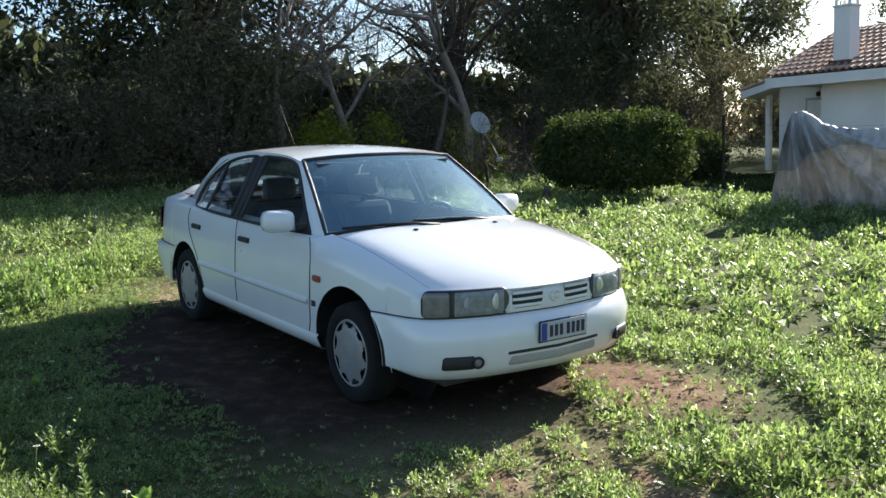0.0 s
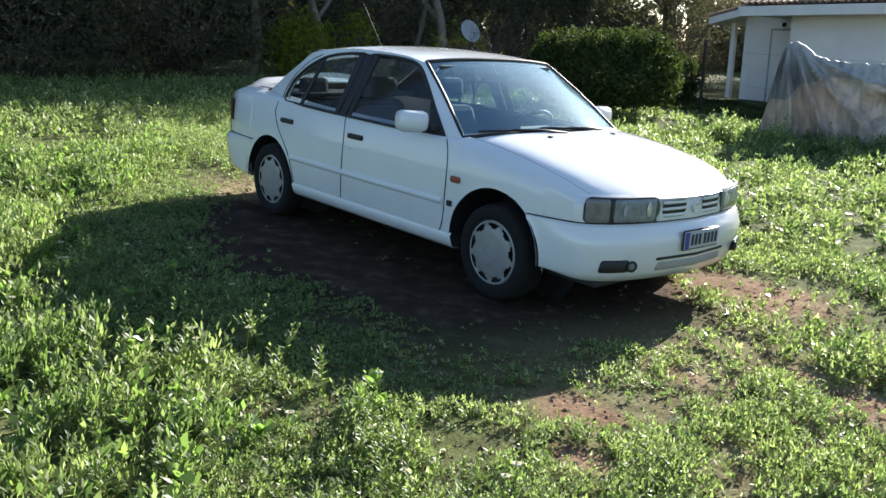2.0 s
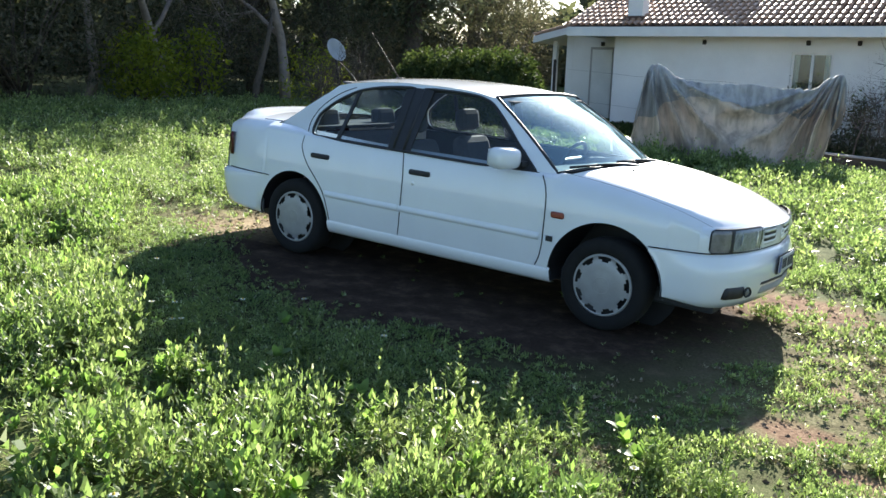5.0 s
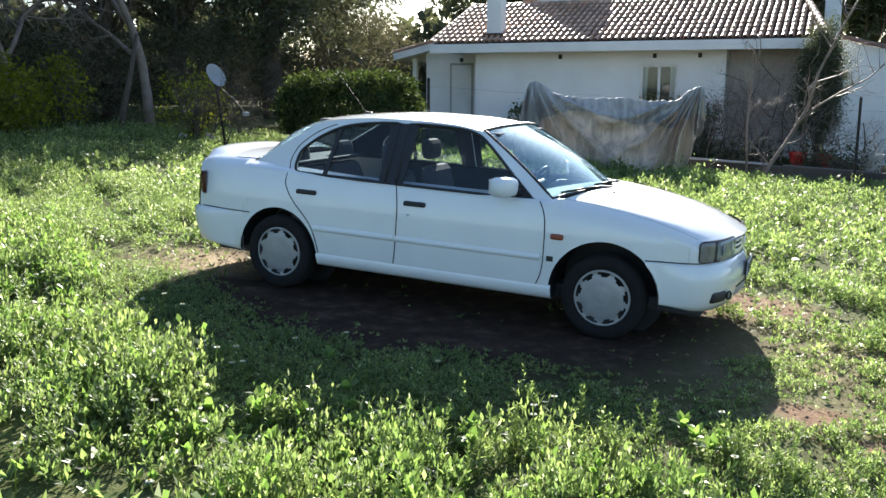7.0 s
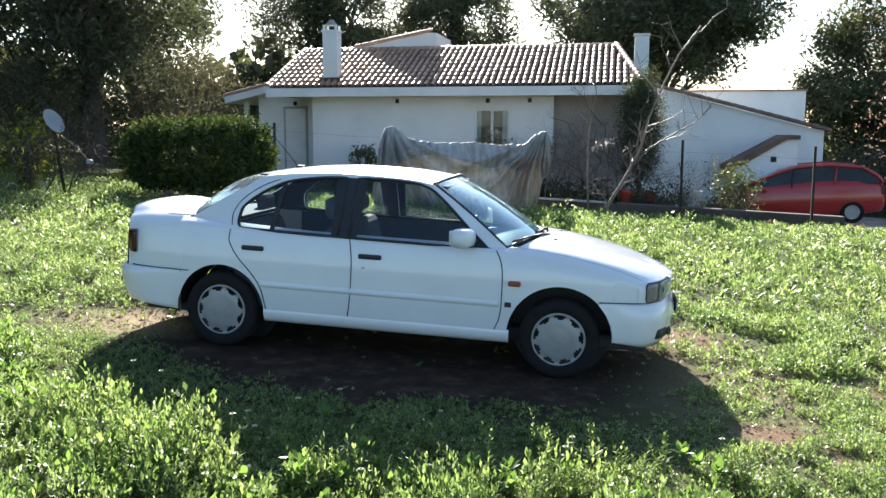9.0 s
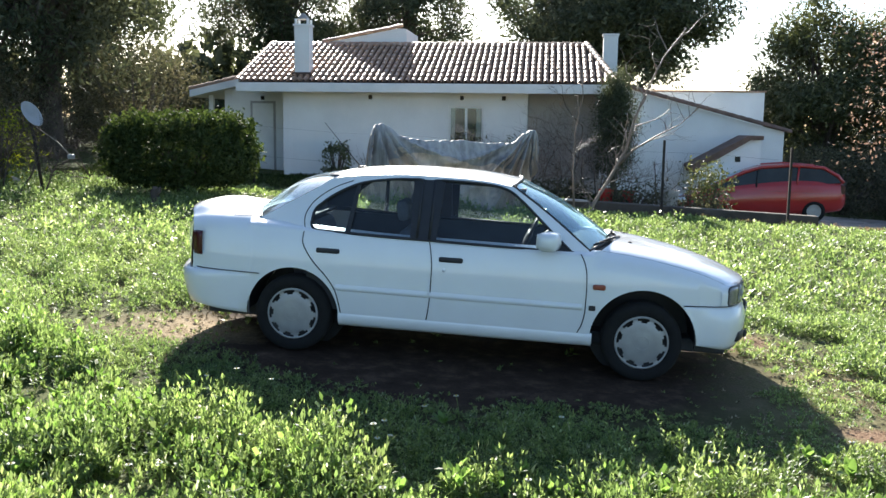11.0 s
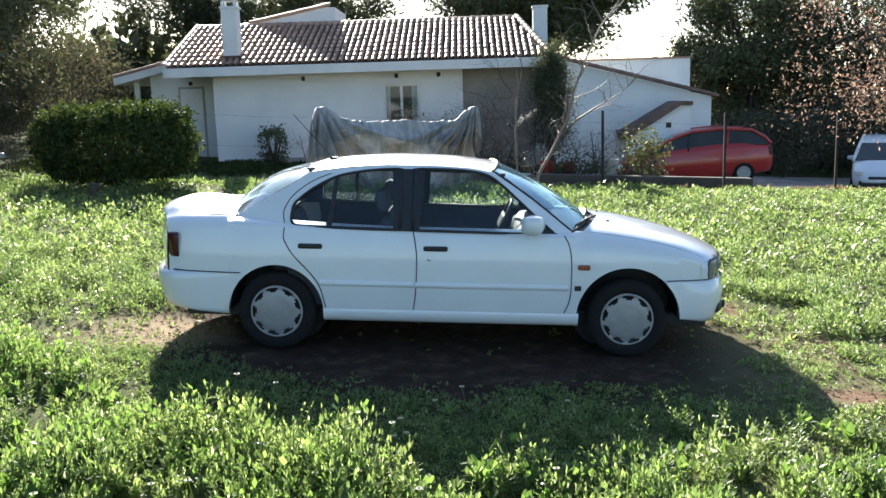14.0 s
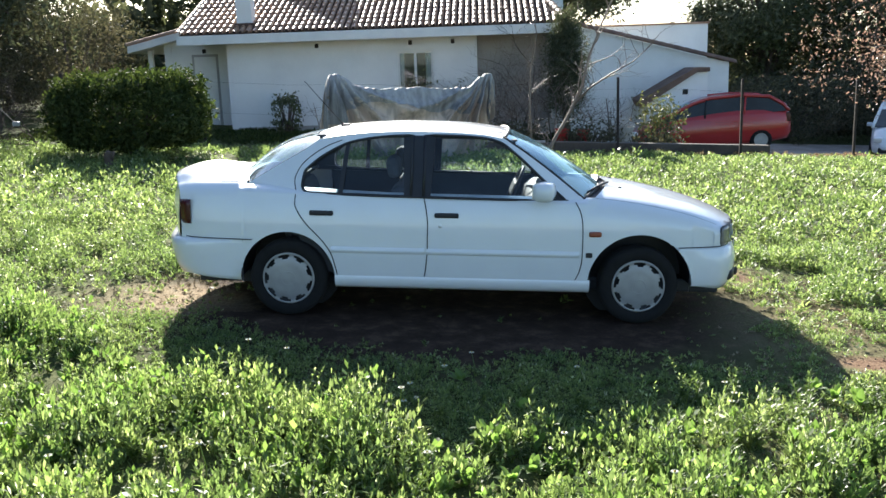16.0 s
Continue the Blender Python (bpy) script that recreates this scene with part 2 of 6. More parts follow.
TILE = plain("weathered_terracotta", (0.45, 0.27, 0.175), 0.5, 0, 0.35, 2.5, 45, 0.12, 0, 0.004)
TILE.node_tree.nodes["Principled BSDF"].inputs["Specular IOR Level"].default_value = 0.6
TILE.node_tree.nodes["Principled BSDF"].inputs["Specular Tint"].default_value = (1.0, 0.9, 0.78, 1)
OLD_TILE = plain("old_brown_tile", (0.19, 0.115, 0.085), 0.8, 0, 0.35, 3, 40, 0.3, 0, 0.01)
TILE_DARK = plain("dark_roof_brown", (0.10, 0.06, 0.045), 0.9, 0, 0.2, 3, 30, 0.3)
PANE = plain("dark_window_pane", (0.035, 0.042, 0.045), 0.12, 0, 0.2, 1.5, 10, 0.0)
PANE.node_tree.nodes["Principled BSDF"].inputs["Specular IOR Level"].default_value = 0.25
CURTAIN = plain("pale_curtain_cloth", (0.62, 0.60, 0.54), 0.9, 0, 0.12, 5, 90, 0.2)


def tarp_mat(name, tones):
    """Worn tarpaulin, toned by height in slow patches, with fold shading painted down it in streaks."""
    m, nt, b = mat(name)
    tc = nt.nodes.new("ShaderNodeTexCoord")
    sep = nt.nodes.new("ShaderNodeSeparateXYZ")
    nt.links.new(tc.outputs["Object"], sep.inputs[0])
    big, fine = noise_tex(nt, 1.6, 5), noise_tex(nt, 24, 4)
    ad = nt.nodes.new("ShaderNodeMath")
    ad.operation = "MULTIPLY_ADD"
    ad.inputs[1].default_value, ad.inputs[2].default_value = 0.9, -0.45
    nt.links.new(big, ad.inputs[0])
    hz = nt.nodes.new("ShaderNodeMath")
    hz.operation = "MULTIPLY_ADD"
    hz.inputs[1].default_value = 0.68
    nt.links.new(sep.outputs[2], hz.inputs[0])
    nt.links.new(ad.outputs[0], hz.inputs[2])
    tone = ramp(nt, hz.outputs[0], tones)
    mp = nt.nodes.new("ShaderNodeMapping")
    mp.inputs["Scale"].default_value = (9, 9, 1.3)
    nt.links.new(tc.outputs["Object"], mp.inputs[0])
    streak = nt.nodes.new("ShaderNodeTexNoise")
    streak.inputs["Scale"].default_value, streak.inputs["Detail"].default_value = 1.0, 5
    nt.links.new(mp.outputs[0], streak.inputs["Vector"])
    # dark streaks paint the shading of the folds into the colour
    fold_shade = ramp(nt, mixed(nt, streak.outputs[0], big, 0.35), [(0.36, (0.5, 0.5, 0.52)), (0.56, (1, 1, 1))])
    nt.links.new(mixed(nt, tone, fold_shade, 1.0, "MULTIPLY"), b.inputs["Base Color"])
    b.inputs["Roughness"].default_value = 0.75
    bump(nt, b, fine, 0.3, 0.01)
    return m


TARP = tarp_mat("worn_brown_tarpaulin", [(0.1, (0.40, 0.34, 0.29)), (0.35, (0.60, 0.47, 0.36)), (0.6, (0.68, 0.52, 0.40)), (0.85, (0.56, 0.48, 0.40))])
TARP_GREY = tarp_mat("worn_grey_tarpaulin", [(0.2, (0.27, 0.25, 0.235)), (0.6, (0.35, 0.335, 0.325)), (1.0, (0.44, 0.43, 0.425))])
IRON = plain("rusty_dark_iron", (0.045, 0.035, 0.03), 0.75, 0.3, 0.4, 8, 70, 0.3)
DISH = plain("pale_grey_dish_paint", (0.33, 0.335, 0.33), 0.55, 0.1, 0.1, 4, 60, 0.1)
REDPAINT = plain("red_car_paint", (0.42, 0.025, 0.022), 0.3, 0, 0.06, 3, 150, 0.02, 0.6, 0.001)
PEBBLE = plain("tan_earth_crumbs", (0.15, 0.10, 0.065), 0.95, 0, 0.4, 9, 60, 0.3, 0, 0.004)
DUST = plain("dusty_gravel", (0.40, 0.33, 0.28), 0.95, 0, 0.3, 1.2, 45, 0.5, 0, 0.02)
CONCRETE = plain("pale_concrete", (0.42, 0.40, 0.37), 0.95, 0, 0.2, 2, 40, 0.4, 0, 0.01)
DARKBASE = plain("dark_brown_wall", (0.09, 0.075, 0.062), 0.9, 0, 0.3, 2, 30, 0.4, 0, 0.01)


# ---- helpers for meshes ----
def ground_z(x, y):
    return -math.tan(radians(SLOPE)) * max(-40.0, min(40.0, x))


def part(name, bm, material, parent=None, label="", smooth=False):
    me = bpy.data.meshes.new(name)
    bm.normal_update()
    bm.to_mesh(me)
    bm.free()
    me.materials.append(material)
    if smooth:
        me.polygons.foreach_set("use_smooth", [True] * len(me.polygons))
    ob = new(name, me)
    ob.parent = parent
    if label:
        tagged(ob, label)
    return ob


def mesh(name, verts, faces, material, parent=None, label="", smooth=True):
    me = bpy.data.meshes.new(name)
    me.from_pydata([tuple(v) for v in verts], [], faces)
    me.update()
    me.materials.append(material)
    if smooth:
        me.polygons.foreach_set("use_smooth", [True] * len(me.polygons))
    ob = new(name, me)
    ob.parent = parent
    if label:
        tagged(ob, label)
    return ob


def box(bm, x0, x1, y0, y1, z0, z1, bevel=0.0):
    r = bmesh.ops.create_cube(bm, size=1.0)
    vs = r["verts"]
    for v in vs:
        v.co = Vector((x0 + (v.co.x + 0.5) * (x1 - x0), y0 + (v.co.y + 0.5) * (y1 - y0), z0 + (v.co.z + 0.5) * (z1 - z0)))
    if bevel:
        es = list({e for v in vs for e in v.link_edges})
        bmesh.ops.bevel(bm, geom=es, offset=bevel, segments=2, affect="EDGES", profile=0.5)
    return vs


def box_part(name, dims, material, parent=None, label="", bevel=0.01):
    bm = bmesh.new()
    box(bm, *dims, bevel=bevel)
    return part(name, bm, material, parent, label)


def tube(bm, pts, radii, sides=6):
    """A tapered tube along points."""
    pts = [Vector(p) for p in pts]
    if isinstance(radii, (int, float)):
        radii = [radii] * len(pts)
    rings = []
    for i, p in enumerate(pts):
        d = (pts[min(i + 1, len(pts) - 1)] - pts[max(i - 1, 0)]).normalized()
        a = d.cross(Vector((0.31, 0.2, 0.93))).normalized()
        c = d.cross(a)
        rings.append([bm.verts.new(p + (a * math.cos(k * math.tau / sides) + c * math.sin(k * math.tau / sides)) * radii[i]) for k in range(sides)])
    for r0, r1 in zip(rings, rings[1:]):
        for k in range(sides):
            bm.faces.new((r0[k], r0[(k + 1) % sides], r1[(k + 1) % sides], r1[k]))
    bm.faces.new(rings[0][::-1])
    bm.faces.new(rings[-1])


def tube_part(name, pts, radii, material, parent=None, label="", sides=6):
    bm = bmesh.new()
    tube(bm, pts, radii, sides)
    return part(name, bm, material, parent, label, smooth=True)


def grid_faces(n, m, closed=False):
    return [(i * m + j, i * m + (j + 1) % m, (i + 1) * m + (j + 1) % m, (i + 1) * m + j)
            for i in range(n - 1) for j in range(m if closed else m - 1)]


def lathe(profile, sides=40, axis="y"):
    """Vertices and faces of a profile of (radius, height) turned round an axis."""
    verts, m = [], len(profile)
    for k in range(sides):
        a = k * math.tau / sides
        for r, h in profile:
            verts.append((r * math.cos(a), h, r * math.sin(a)) if axis == "y" else (r * math.cos(a), r * math.sin(a), h))
    faces = [(k * m + j, k * m + j + 1, ((k + 1) % sides) * m + j + 1, ((k + 1) % sides) * m + j) for k in range(sides) for j in range(m - 1)]
    return verts, faces


def poly_panel(name, outer, holes, place, thick, material, parent=None, label=""):
    """A flat panel from an outline and holes in (x, z), carried into space by place(x, z, inset)."""
    bm = bmesh.new()
    edges = []
    for loop in (outer, *holes):
        vs = [bm.verts.new((x, 0, z)) for x, z in loop]
        edges += [bm.edges.new((a, c)) for a, c in zip(vs, vs[1:] + vs[:1])]
    bmesh.ops.triangle_fill(bm, edges=edges, use_beauty=True, use_dissolve=False)
    flat = [(f, [v.co.copy() for v in f.verts]) for f in bm.faces]
    out = bmesh.new()
    made = {}
    def vert(co, depth):
        key = (round(co.x, 5), round(co.z, 5), depth)
        if key not in made:
            made[key] = out.verts.new(place(co.x, co.z, depth))
        return made[key]
    for f, cos in flat:
        out.faces.new([vert(c, 0.0) for c in cos])
        if thick:
            out.faces.new([vert(c, thick) for c in cos][::-1])
    if thick:
        for loop in (outer, *holes):
            for (x0, z0), (x1, z1) in zip(loop, loop[1:] + loop[:1]):
                a, c = Vector((x0, 0, z0)), Vector((x1, 0, z1))
                out.faces.new((vert(a, 0.0), vert(c, 0.0), vert(c, thick), vert(a, thick)))
    bm.free()
    bmesh.ops.recalc_face_normals(out, faces=out.faces)
    return part(name, out, material, parent, label)


def empty(name, m, label, category, group=""):
    ob = new(name)
    ob.matrix_world = m
    ob.empty_display_size = 0.2
    return tagged(ob, label, category, group)


def curve(keys):
    """A smooth curve through (position, value) keys."""
    xs, ys = zip(*keys)
    def at(x):
        if x <= xs[0]:
            return ys[0]
        if x >= xs[-1]:
            return ys[-1]
        i = next(k for k in range(len(xs) - 1) if xs[k + 1] >= x)
        def slope(k):
            if k == 0 or k == len(xs) - 1:
                j = min(k, len(xs) - 2)
                return (ys[j + 1] - ys[j]) / (xs[j + 1] - xs[j])
            a, c = (ys[k] - ys[k - 1]) / (xs[k] - xs[k - 1]), (ys[k + 1] - ys[k]) / (xs[k + 1] - xs[k])
            return 0.0 if a * c <= 0 else 2 * a * c / (a + c)
        h = xs[i + 1] - xs[i]
        t = (x - xs[i]) / h
        return ((2 * t**3 - 3 * t**2 + 1) * ys[i] + (t**3 - 2 * t**2 + t) * h * slope(i)
                + (-2 * t**3 + 3 * t**2) * ys[i + 1] + (t**3 - t**2) * h * slope(i + 1))
    return at


def step(a, c, x):
    t = max(0.0, min(1.0, (x - a) / (c - a)))
    return t * t * (3 - 2 * t)


# ---- the ground ----
def low_yard(x, y):
    """The drive beside the house lies lower than the field."""
    return 0.65 * step(12.6, 15.0, y) * step(2.2, 4.2, x)


def land(x, y):
    d = math.hypot(x, y)
    rough = 0.03 * noise.noise((x * 0.7, y * 0.7, 0)) + 0.012 * noise.noise((x * 3, y * 3, 5))
    tyre_flat = 1 - step(2.6, 4.0, math.hypot(x * 0.8, (y) * 1.2))
    return ground_z(x, y) - low_yard(x, y) + rough * (1 - tyre_flat) * (1 if d < 60 else 0)


def ground():
    def axis(lo, hi, fine_lo, fine_hi, d):
        inner = list(np.arange(fine_lo, fine_hi + d / 2, d))
        left, s, x = [], d, fine_lo
        while x > lo:
            s *= 1.35
            x -= s
            left.append(max(x, lo))
        right, s, x = [], d, fine_hi
        while x < hi:
            s *= 1.35
            x += s
            right.append(min(x, hi))
        return left[::-1] + inner + right
    xs, ys = axis(-900, 900, -14, 14, 0.19), axis(-900, 900, -9, 18, 0.19)
    verts = [(x, y, land(x, y)) for x in xs for y in ys]
    g = mesh("ground", verts, [q[::-1] for q in grid_faces(len(xs), len(ys))], SOIL)
    return tagged(g, "uneven field of red-brown soil under low green weeds", "ground", kind="structure")


ground()


def front_growth(x, y):
    """The dry ground in front of the bonnet, where weeds stay low and thin: 0 to 1."""
    return step(1.3, 2.3, x) * (1 - step(4.8, 6.0, x)) * step(-3.6, -2.2, y) * (1 - step(0.9, 2.4, y))


def bare(x, y):
    """How bare the soil is, 0 to 1: under the car, where it was driven, and in scattered patches."""
    n = noise.noise((x * 0.9, y * 0.9, 3.0)) * 0.5 + noise.noise((x * 2.7, y * 2.7, 9.0)) * 0.3
    e = math.hypot((x - 0.3) / 2.5, (y + 0.52) / 1.5)
    b = 1 - step(0.75, 1.15, e + n * 0.45)
    for cx, cy, rx, ry in ((-2.6, -0.45, 1.0, 0.55), (2.2, 0.9, 0.95, 0.7), (2.3, -0.25, 0.45, 0.35), (2.75, -1.4, 0.35, 0.3), (-3.4, 0.1, 0.5, 0.2), (2.55, -2.2, 0.25, 0.2)):
        b = max(b, 0.86 * (1 - step(0.6, 1.2, math.hypot((x - cx) / rx, (y - cy) / ry) + n * 0.6)))
    for cx, cy, r in RED_SPOTS:
        b = max(b, 0.97 * (1 - step(0.7, 1.15, math.hypot((x - cx) / (r * 1.4), (y - cy) / r) + n * 0.5)))
    return max(b, front_growth(x, y) * 0.12 * (1 + n))


tall_edge = curve([(-4.5, -0.2), (-3.4, -0.6), (-2.8, -1.15), (-1.75, -2.15), (-1.1, -2.55), (-0.5, -2.8), (0.1, -3.15), (0.5, -3.0), (1.2, -2.8), (1.8, -2.75), (2.4, -3.2), (3.5, -3.9), (6.0, -4.4)])


def tufts(x, y):
    """Weeds grow in domes of two sizes with gaps between them: 0 in a gap, 1 on a crown."""
    big = noise.voronoi((x * 1.7, y * 1.7, 4.2))[0][0]
    small = noise.voronoi((x * 4.6, y * 4.6, 9.1))[0][0]
    return 0.58 * max(0.0, 1 - (big / 0.75) ** 2) + 0.42 * max(0.0, 1 - (small / 0.7) ** 2)


def leaf_field(name, count, area, size, height, material, label, seed, blade=False, per=7, slim=0.17, zone=None, full=False, loose=False):
    """Weeds: small plants whose narrow leaves spring from leaning stems, in domed tufts, thin where the soil is bare.
    zone: 'tall' or 'low', before or behind the edge of the tall growth, or 'open' for an even cover; full: leaves with a middle fold."""
    rng = np.random.default_rng(seed)
    x0, x1, y0, y1 = area
    px, py = rng.uniform(x0, x1, count), rng.uniform(y0, y1, count)
    keep, lush = [], []
    for x, y in zip(px, py):
        b = bare(x, y)
        drift = noise.noise((x * 0.55, y * 0.55, 12.0))
        t = tufts(x, y)
        c = min(1.0, 0.07 + 1.25 * t + 0.35 * drift)
        if zone:
            tall_side = step(-0.12, 0.22, tall_edge(x) - y + 0.3 * noise.noise((x * 2.2, y * 2.2, 40.0)))
            c = min(1.0, c + (0.25 if zone == "open" else 0.22 if zone == "low" and abs(x) < 1.9 else 0.0))
            c *= {"tall": tall_side, "low": 1 - 0.9 * tall_side, "open": 1.0}[zone]
            if zone == "tall":
                c *= step(y0, y0 + 1.3, y + 0.6 * noise.noise((x * 0.8, y * 0.8, 21.0)))
        if not (zone or loose):
            c -= 0.14 * step(0.5, 0.15, t)
        if not loose:
            c -= front_growth(x, y) * 0.5 * step(0.55, 0.2, t)
        if loose:
            c, b = 0.25 + 0.5 * step(0.5, 0.15, t), b * (0.95 if x > -1.9 else 0.6)
        keep.append(c * (1 - 0.997 * b))
        lush.append(max(0.08, 0.1 + 1.25 * t + 0.4 * drift) * (1 - 0.5 * b))
    ok = rng.random(count) < np.array(keep)
    px, py, lush = px[ok], py[ok], np.array(lush)[ok] * (1 - 0.6 * np.clip((py[ok] - 9.8) / 1.2, 0, 1))
    tall = height * (0.12 + lush ** 1.5) * rng.uniform(0.5, 1.4, len(px))
    sort = rng.uniform(0.0, 1.0, len(px)) ** 1.5
    if zone == "low":
        tall = tall * (1 + np.maximum(0.55 * np.clip((px - 2.0) / 0.7, 0, 1), 1.2 * np.clip((-2.3 - px) / 0.7, 0, 1)))
    m = len(px)
    pz = np.array([land(x, y) for x, y in zip(px, py)])
    N = m * per
    # each leaf sits on one of three stems that lean out from the plant's foot
    stem = np.tile(np.arange(per) % 3, m)
    turn = np.repeat(rng.uniform(0, math.tau, m), per) + stem * 2.1
    reach = np.repeat(0.006 + 0.26 * tall, per) * rng.uniform(0.6, 1.3, N)
    up0 = rng.uniform(0.0, 1.0, N) ** 0.7
    cx = np.repeat(px, per) + np.cos(turn) * reach * up0 + rng.normal(0, 0.004, N)
    cy = np.repeat(py, per) + np.sin(turn) * reach * up0 + rng.normal(0, 0.004, N)
    cz = np.repeat(pz, per)
    hh = np.repeat(tall, per) * up0
    a = turn + rng.normal(0, 1.1, N)
    tilt = np.clip(rng.normal(0.7 if full else 0.6, 0.48 if full else 0.4, N) + 0.5 * up0, -0.2, 1.45)
    L = size * np.repeat(0.75 + 0.65 * sort, per) * rng.uniform(0.6, 1.3, N) * (1.15 - 0.4 * up0)
    L = L * np.repeat(1 + 0.2 * np.clip((px - 1.8) / 0.6, 0, 1) * np.clip((2.0 - py) / 1.5, 0, 1) * (zone == "low"), per)
    dx, dy = np.cos(a), np.sin(a)
    if blade:
        W = L * 0.07 + 0.002
        H = np.repeat(tall, per) * rng.uniform(0.7, 1.6, N)
        lean = rng.uniform(0.1, 0.6, N) * H
        v = np.stack([
            np.stack([cx - dy * W, cy + dx * W, cz], 1),
            np.stack([cx + dy * W, cy - dx * W, cz], 1),
            np.stack([cx + dx * lean * 0.4 + dy * W * 0.8, cy + dy * lean * 0.4 - dx * W * 0.8, cz + H * 0.6], 1),
            np.stack([cx + dx * lean, cy + dy * lean, cz + H], 1)], 1)
    else:
        W = L * slim * np.repeat(rng.uniform(0.6, 1.35, len(px)), per) * rng.uniform(0.8, 1.2, N)
        up, out = np.sin(tilt) * L, np.cos(tilt) * L
        tw = rng.uniform(-0.8, 0.8, N) * W
        base = np.stack([cx, cy, cz + hh], 1)
        near, far = 0.42 if full else 0.2, 0.47 if full else 0.25
        left = np.stack([cx + dx * out * near - dy * W, cy + dy * out * near + dx * W, cz + hh + up * far + tw], 1)
        right = np.stack([cx + dx * out * near + dy * W, cy + dy * out * near - dx * W, cz + hh + up * far - tw], 1)
        tip = np.stack([cx + dx * out, cy + dy * out, cz + hh + up * 0.9], 1)
        v = np.stack([base, right, tip, left] if full else [left, right, tip], 1)
    c = v.shape[1]
    me = bpy.data.meshes.new(name)
    me.vertices.add(N * c)
    me.vertices.foreach_set("co", v.reshape(-1).astype(np.float32))
    me.loops.add(N * c)
    me.loops.foreach_set("vertex_index", np.arange(N * c, dtype=np.int32))
    me.polygons.add(N)
    me.polygons.foreach_set("loop_start", np.arange(0, N * c, c, dtype=np.int32))
    me.update(calc_edges=True)
    me.materials.append(material)
    return tagged(new(name, me), label, "weeds", kind="stuff")


# ---- trees and bushes ----
def leaf_mesh(name, centres, per, spread, size, material, parent, rng, flat=1.0, wide=0.42):
    """A crown of many small leaf sprays round clump centres."""
    centres = np.asarray(centres, float)
    n = len(centres) * per
    c = np.repeat(centres, per, 0) + rng.normal(0, 1, (n, 3)) * np.array([spread, spread, spread * flat])
    a = rng.normal(0, 1, (n, 3))
    a /= np.linalg.norm(a, axis=1)[:, None]
    b = np.cross(a, rng.normal(0, 1, (n, 3)))
    b /= np.linalg.norm(b, axis=1)[:, None]
    s = (size * rng.uniform(0.5, 1.4, n))[:, None]
    v = np.stack([c - a * s, c + b * s * wide, c + a * s, c - b * s * wide], 1)
    me = bpy.data.meshes.new(name)
    me.vertices.add(n * 4)
    me.vertices.foreach_set("co", v.reshape(-1).astype(np.float32))
    me.loops.add(n * 4)
    me.loops.foreach_set("vertex_index", np.arange(n * 4, dtype=np.int32))
    me.polygons.add(n)
    me.polygons.foreach_set("loop_start", np.arange(0, n * 4, 4, dtype=np.int32))
    me.update(calc_edges=True)
    me.materials.append(material)
    ob = new(name, me)
    ob.parent = parent
    return ob


def limbs(bm, rng, start, direction, length, radius, depth, tips, bend=0.25, fork=3):
    p, d = Vector(start), Vector(direction).normalized()
    pts, rad, n = [p.copy()], [radius], 5
    for i in range(n):
        d = (d + Vector(rng.normal(0, bend, 3)) * 0.5 + Vector((0, 0, 0.05))).normalized()
        p = p + d * (length / n)
        pts.append(p.copy())
        rad.append(radius * (1 - 0.65 * (i + 1) / n))
    tube(bm, pts, rad, 6 if depth > 1 else 4)
    tips.append(p.copy())
    if depth > 0:
        for k in range(fork):
            q = pts[2 + int(rng.integers(0, n - 1))]
            side = Vector(rng.normal(0, 1, 3))
            side = (side - d * side.dot(d)).normalized()
            limbs(bm, rng, q, d * 0.55 + side * 0.8, length * rng.uniform(0.5, 0.75), radius * 0.45, depth - 1, tips, bend, fork)


def tree(name, label, place, height, crown, trunk_r, material, bark, seed, clumps=140, per=55, size=0.16, low=0.25, gap=0.35, lean=0.0, flat=0.7, spread=0.34, wide=0.42):
    """A trunk with limbs and an uneven crown of clumped leaves. crown: radii in x, y, z."""
    rng = np.random.default_rng(seed)
    root = empty(name, pose(*place), label, "tree")
    bm = bmesh.new()
    cz = height - crown[2]
    top = Vector((lean, lean * 0.3, cz))
    pts = [Vector((0, 0, -0.3)).lerp(top, t) + Vector((rng.normal(0, 0.08), rng.normal(0, 0.08), 0)) * min(1, t * 3) for t in (0, 0.2, 0.4, 0.6, 0.8, 1.0)]
    tube(bm, pts, [trunk_r * (1.25 - 0.8 * i / 5) for i in range(6)], 9)
    centres = []
    while len(centres) < clumps:
        q = rng.normal(0, 1, 3)
        q /= np.linalg.norm(q)
        r = rng.uniform(0.35, 1.0) ** 0.5
        wob = 0.75 + 0.45 * noise.noise(Vector(q) * 1.7 + Vector((seed, 0, 0))) + 0.2 * noise.noise(Vector(q) * 4 + Vector((seed, 3, 0)))
        c = Vector((q[0] * crown[0], q[1] * crown[1], q[2] * crown[2])) * r * wob * 1.15
        if noise.noise(c * 0.55 + Vector((seed * 3.1, 0, 0))) < gap - 0.62:
            continue
        c += top
        if c.z > low:
            centres.append(c)
    for i in range(0, len(centres), 4):
        c = centres[i]
        a = pts[2 + int(rng.integers(0, 4))]
        mid = a.lerp(c, 0.5) + Vector((0, 0, 0.25))
        tube(bm, [a, mid, c], [trunk_r * 0.35, trunk_r * 0.2, trunk_r * 0.06], 5)
    part("trunk", bm, bark, root, smooth=True)
    leaf_mesh("crown", centres, per, spread, size, material, root, rng, flat, wide)
    return root


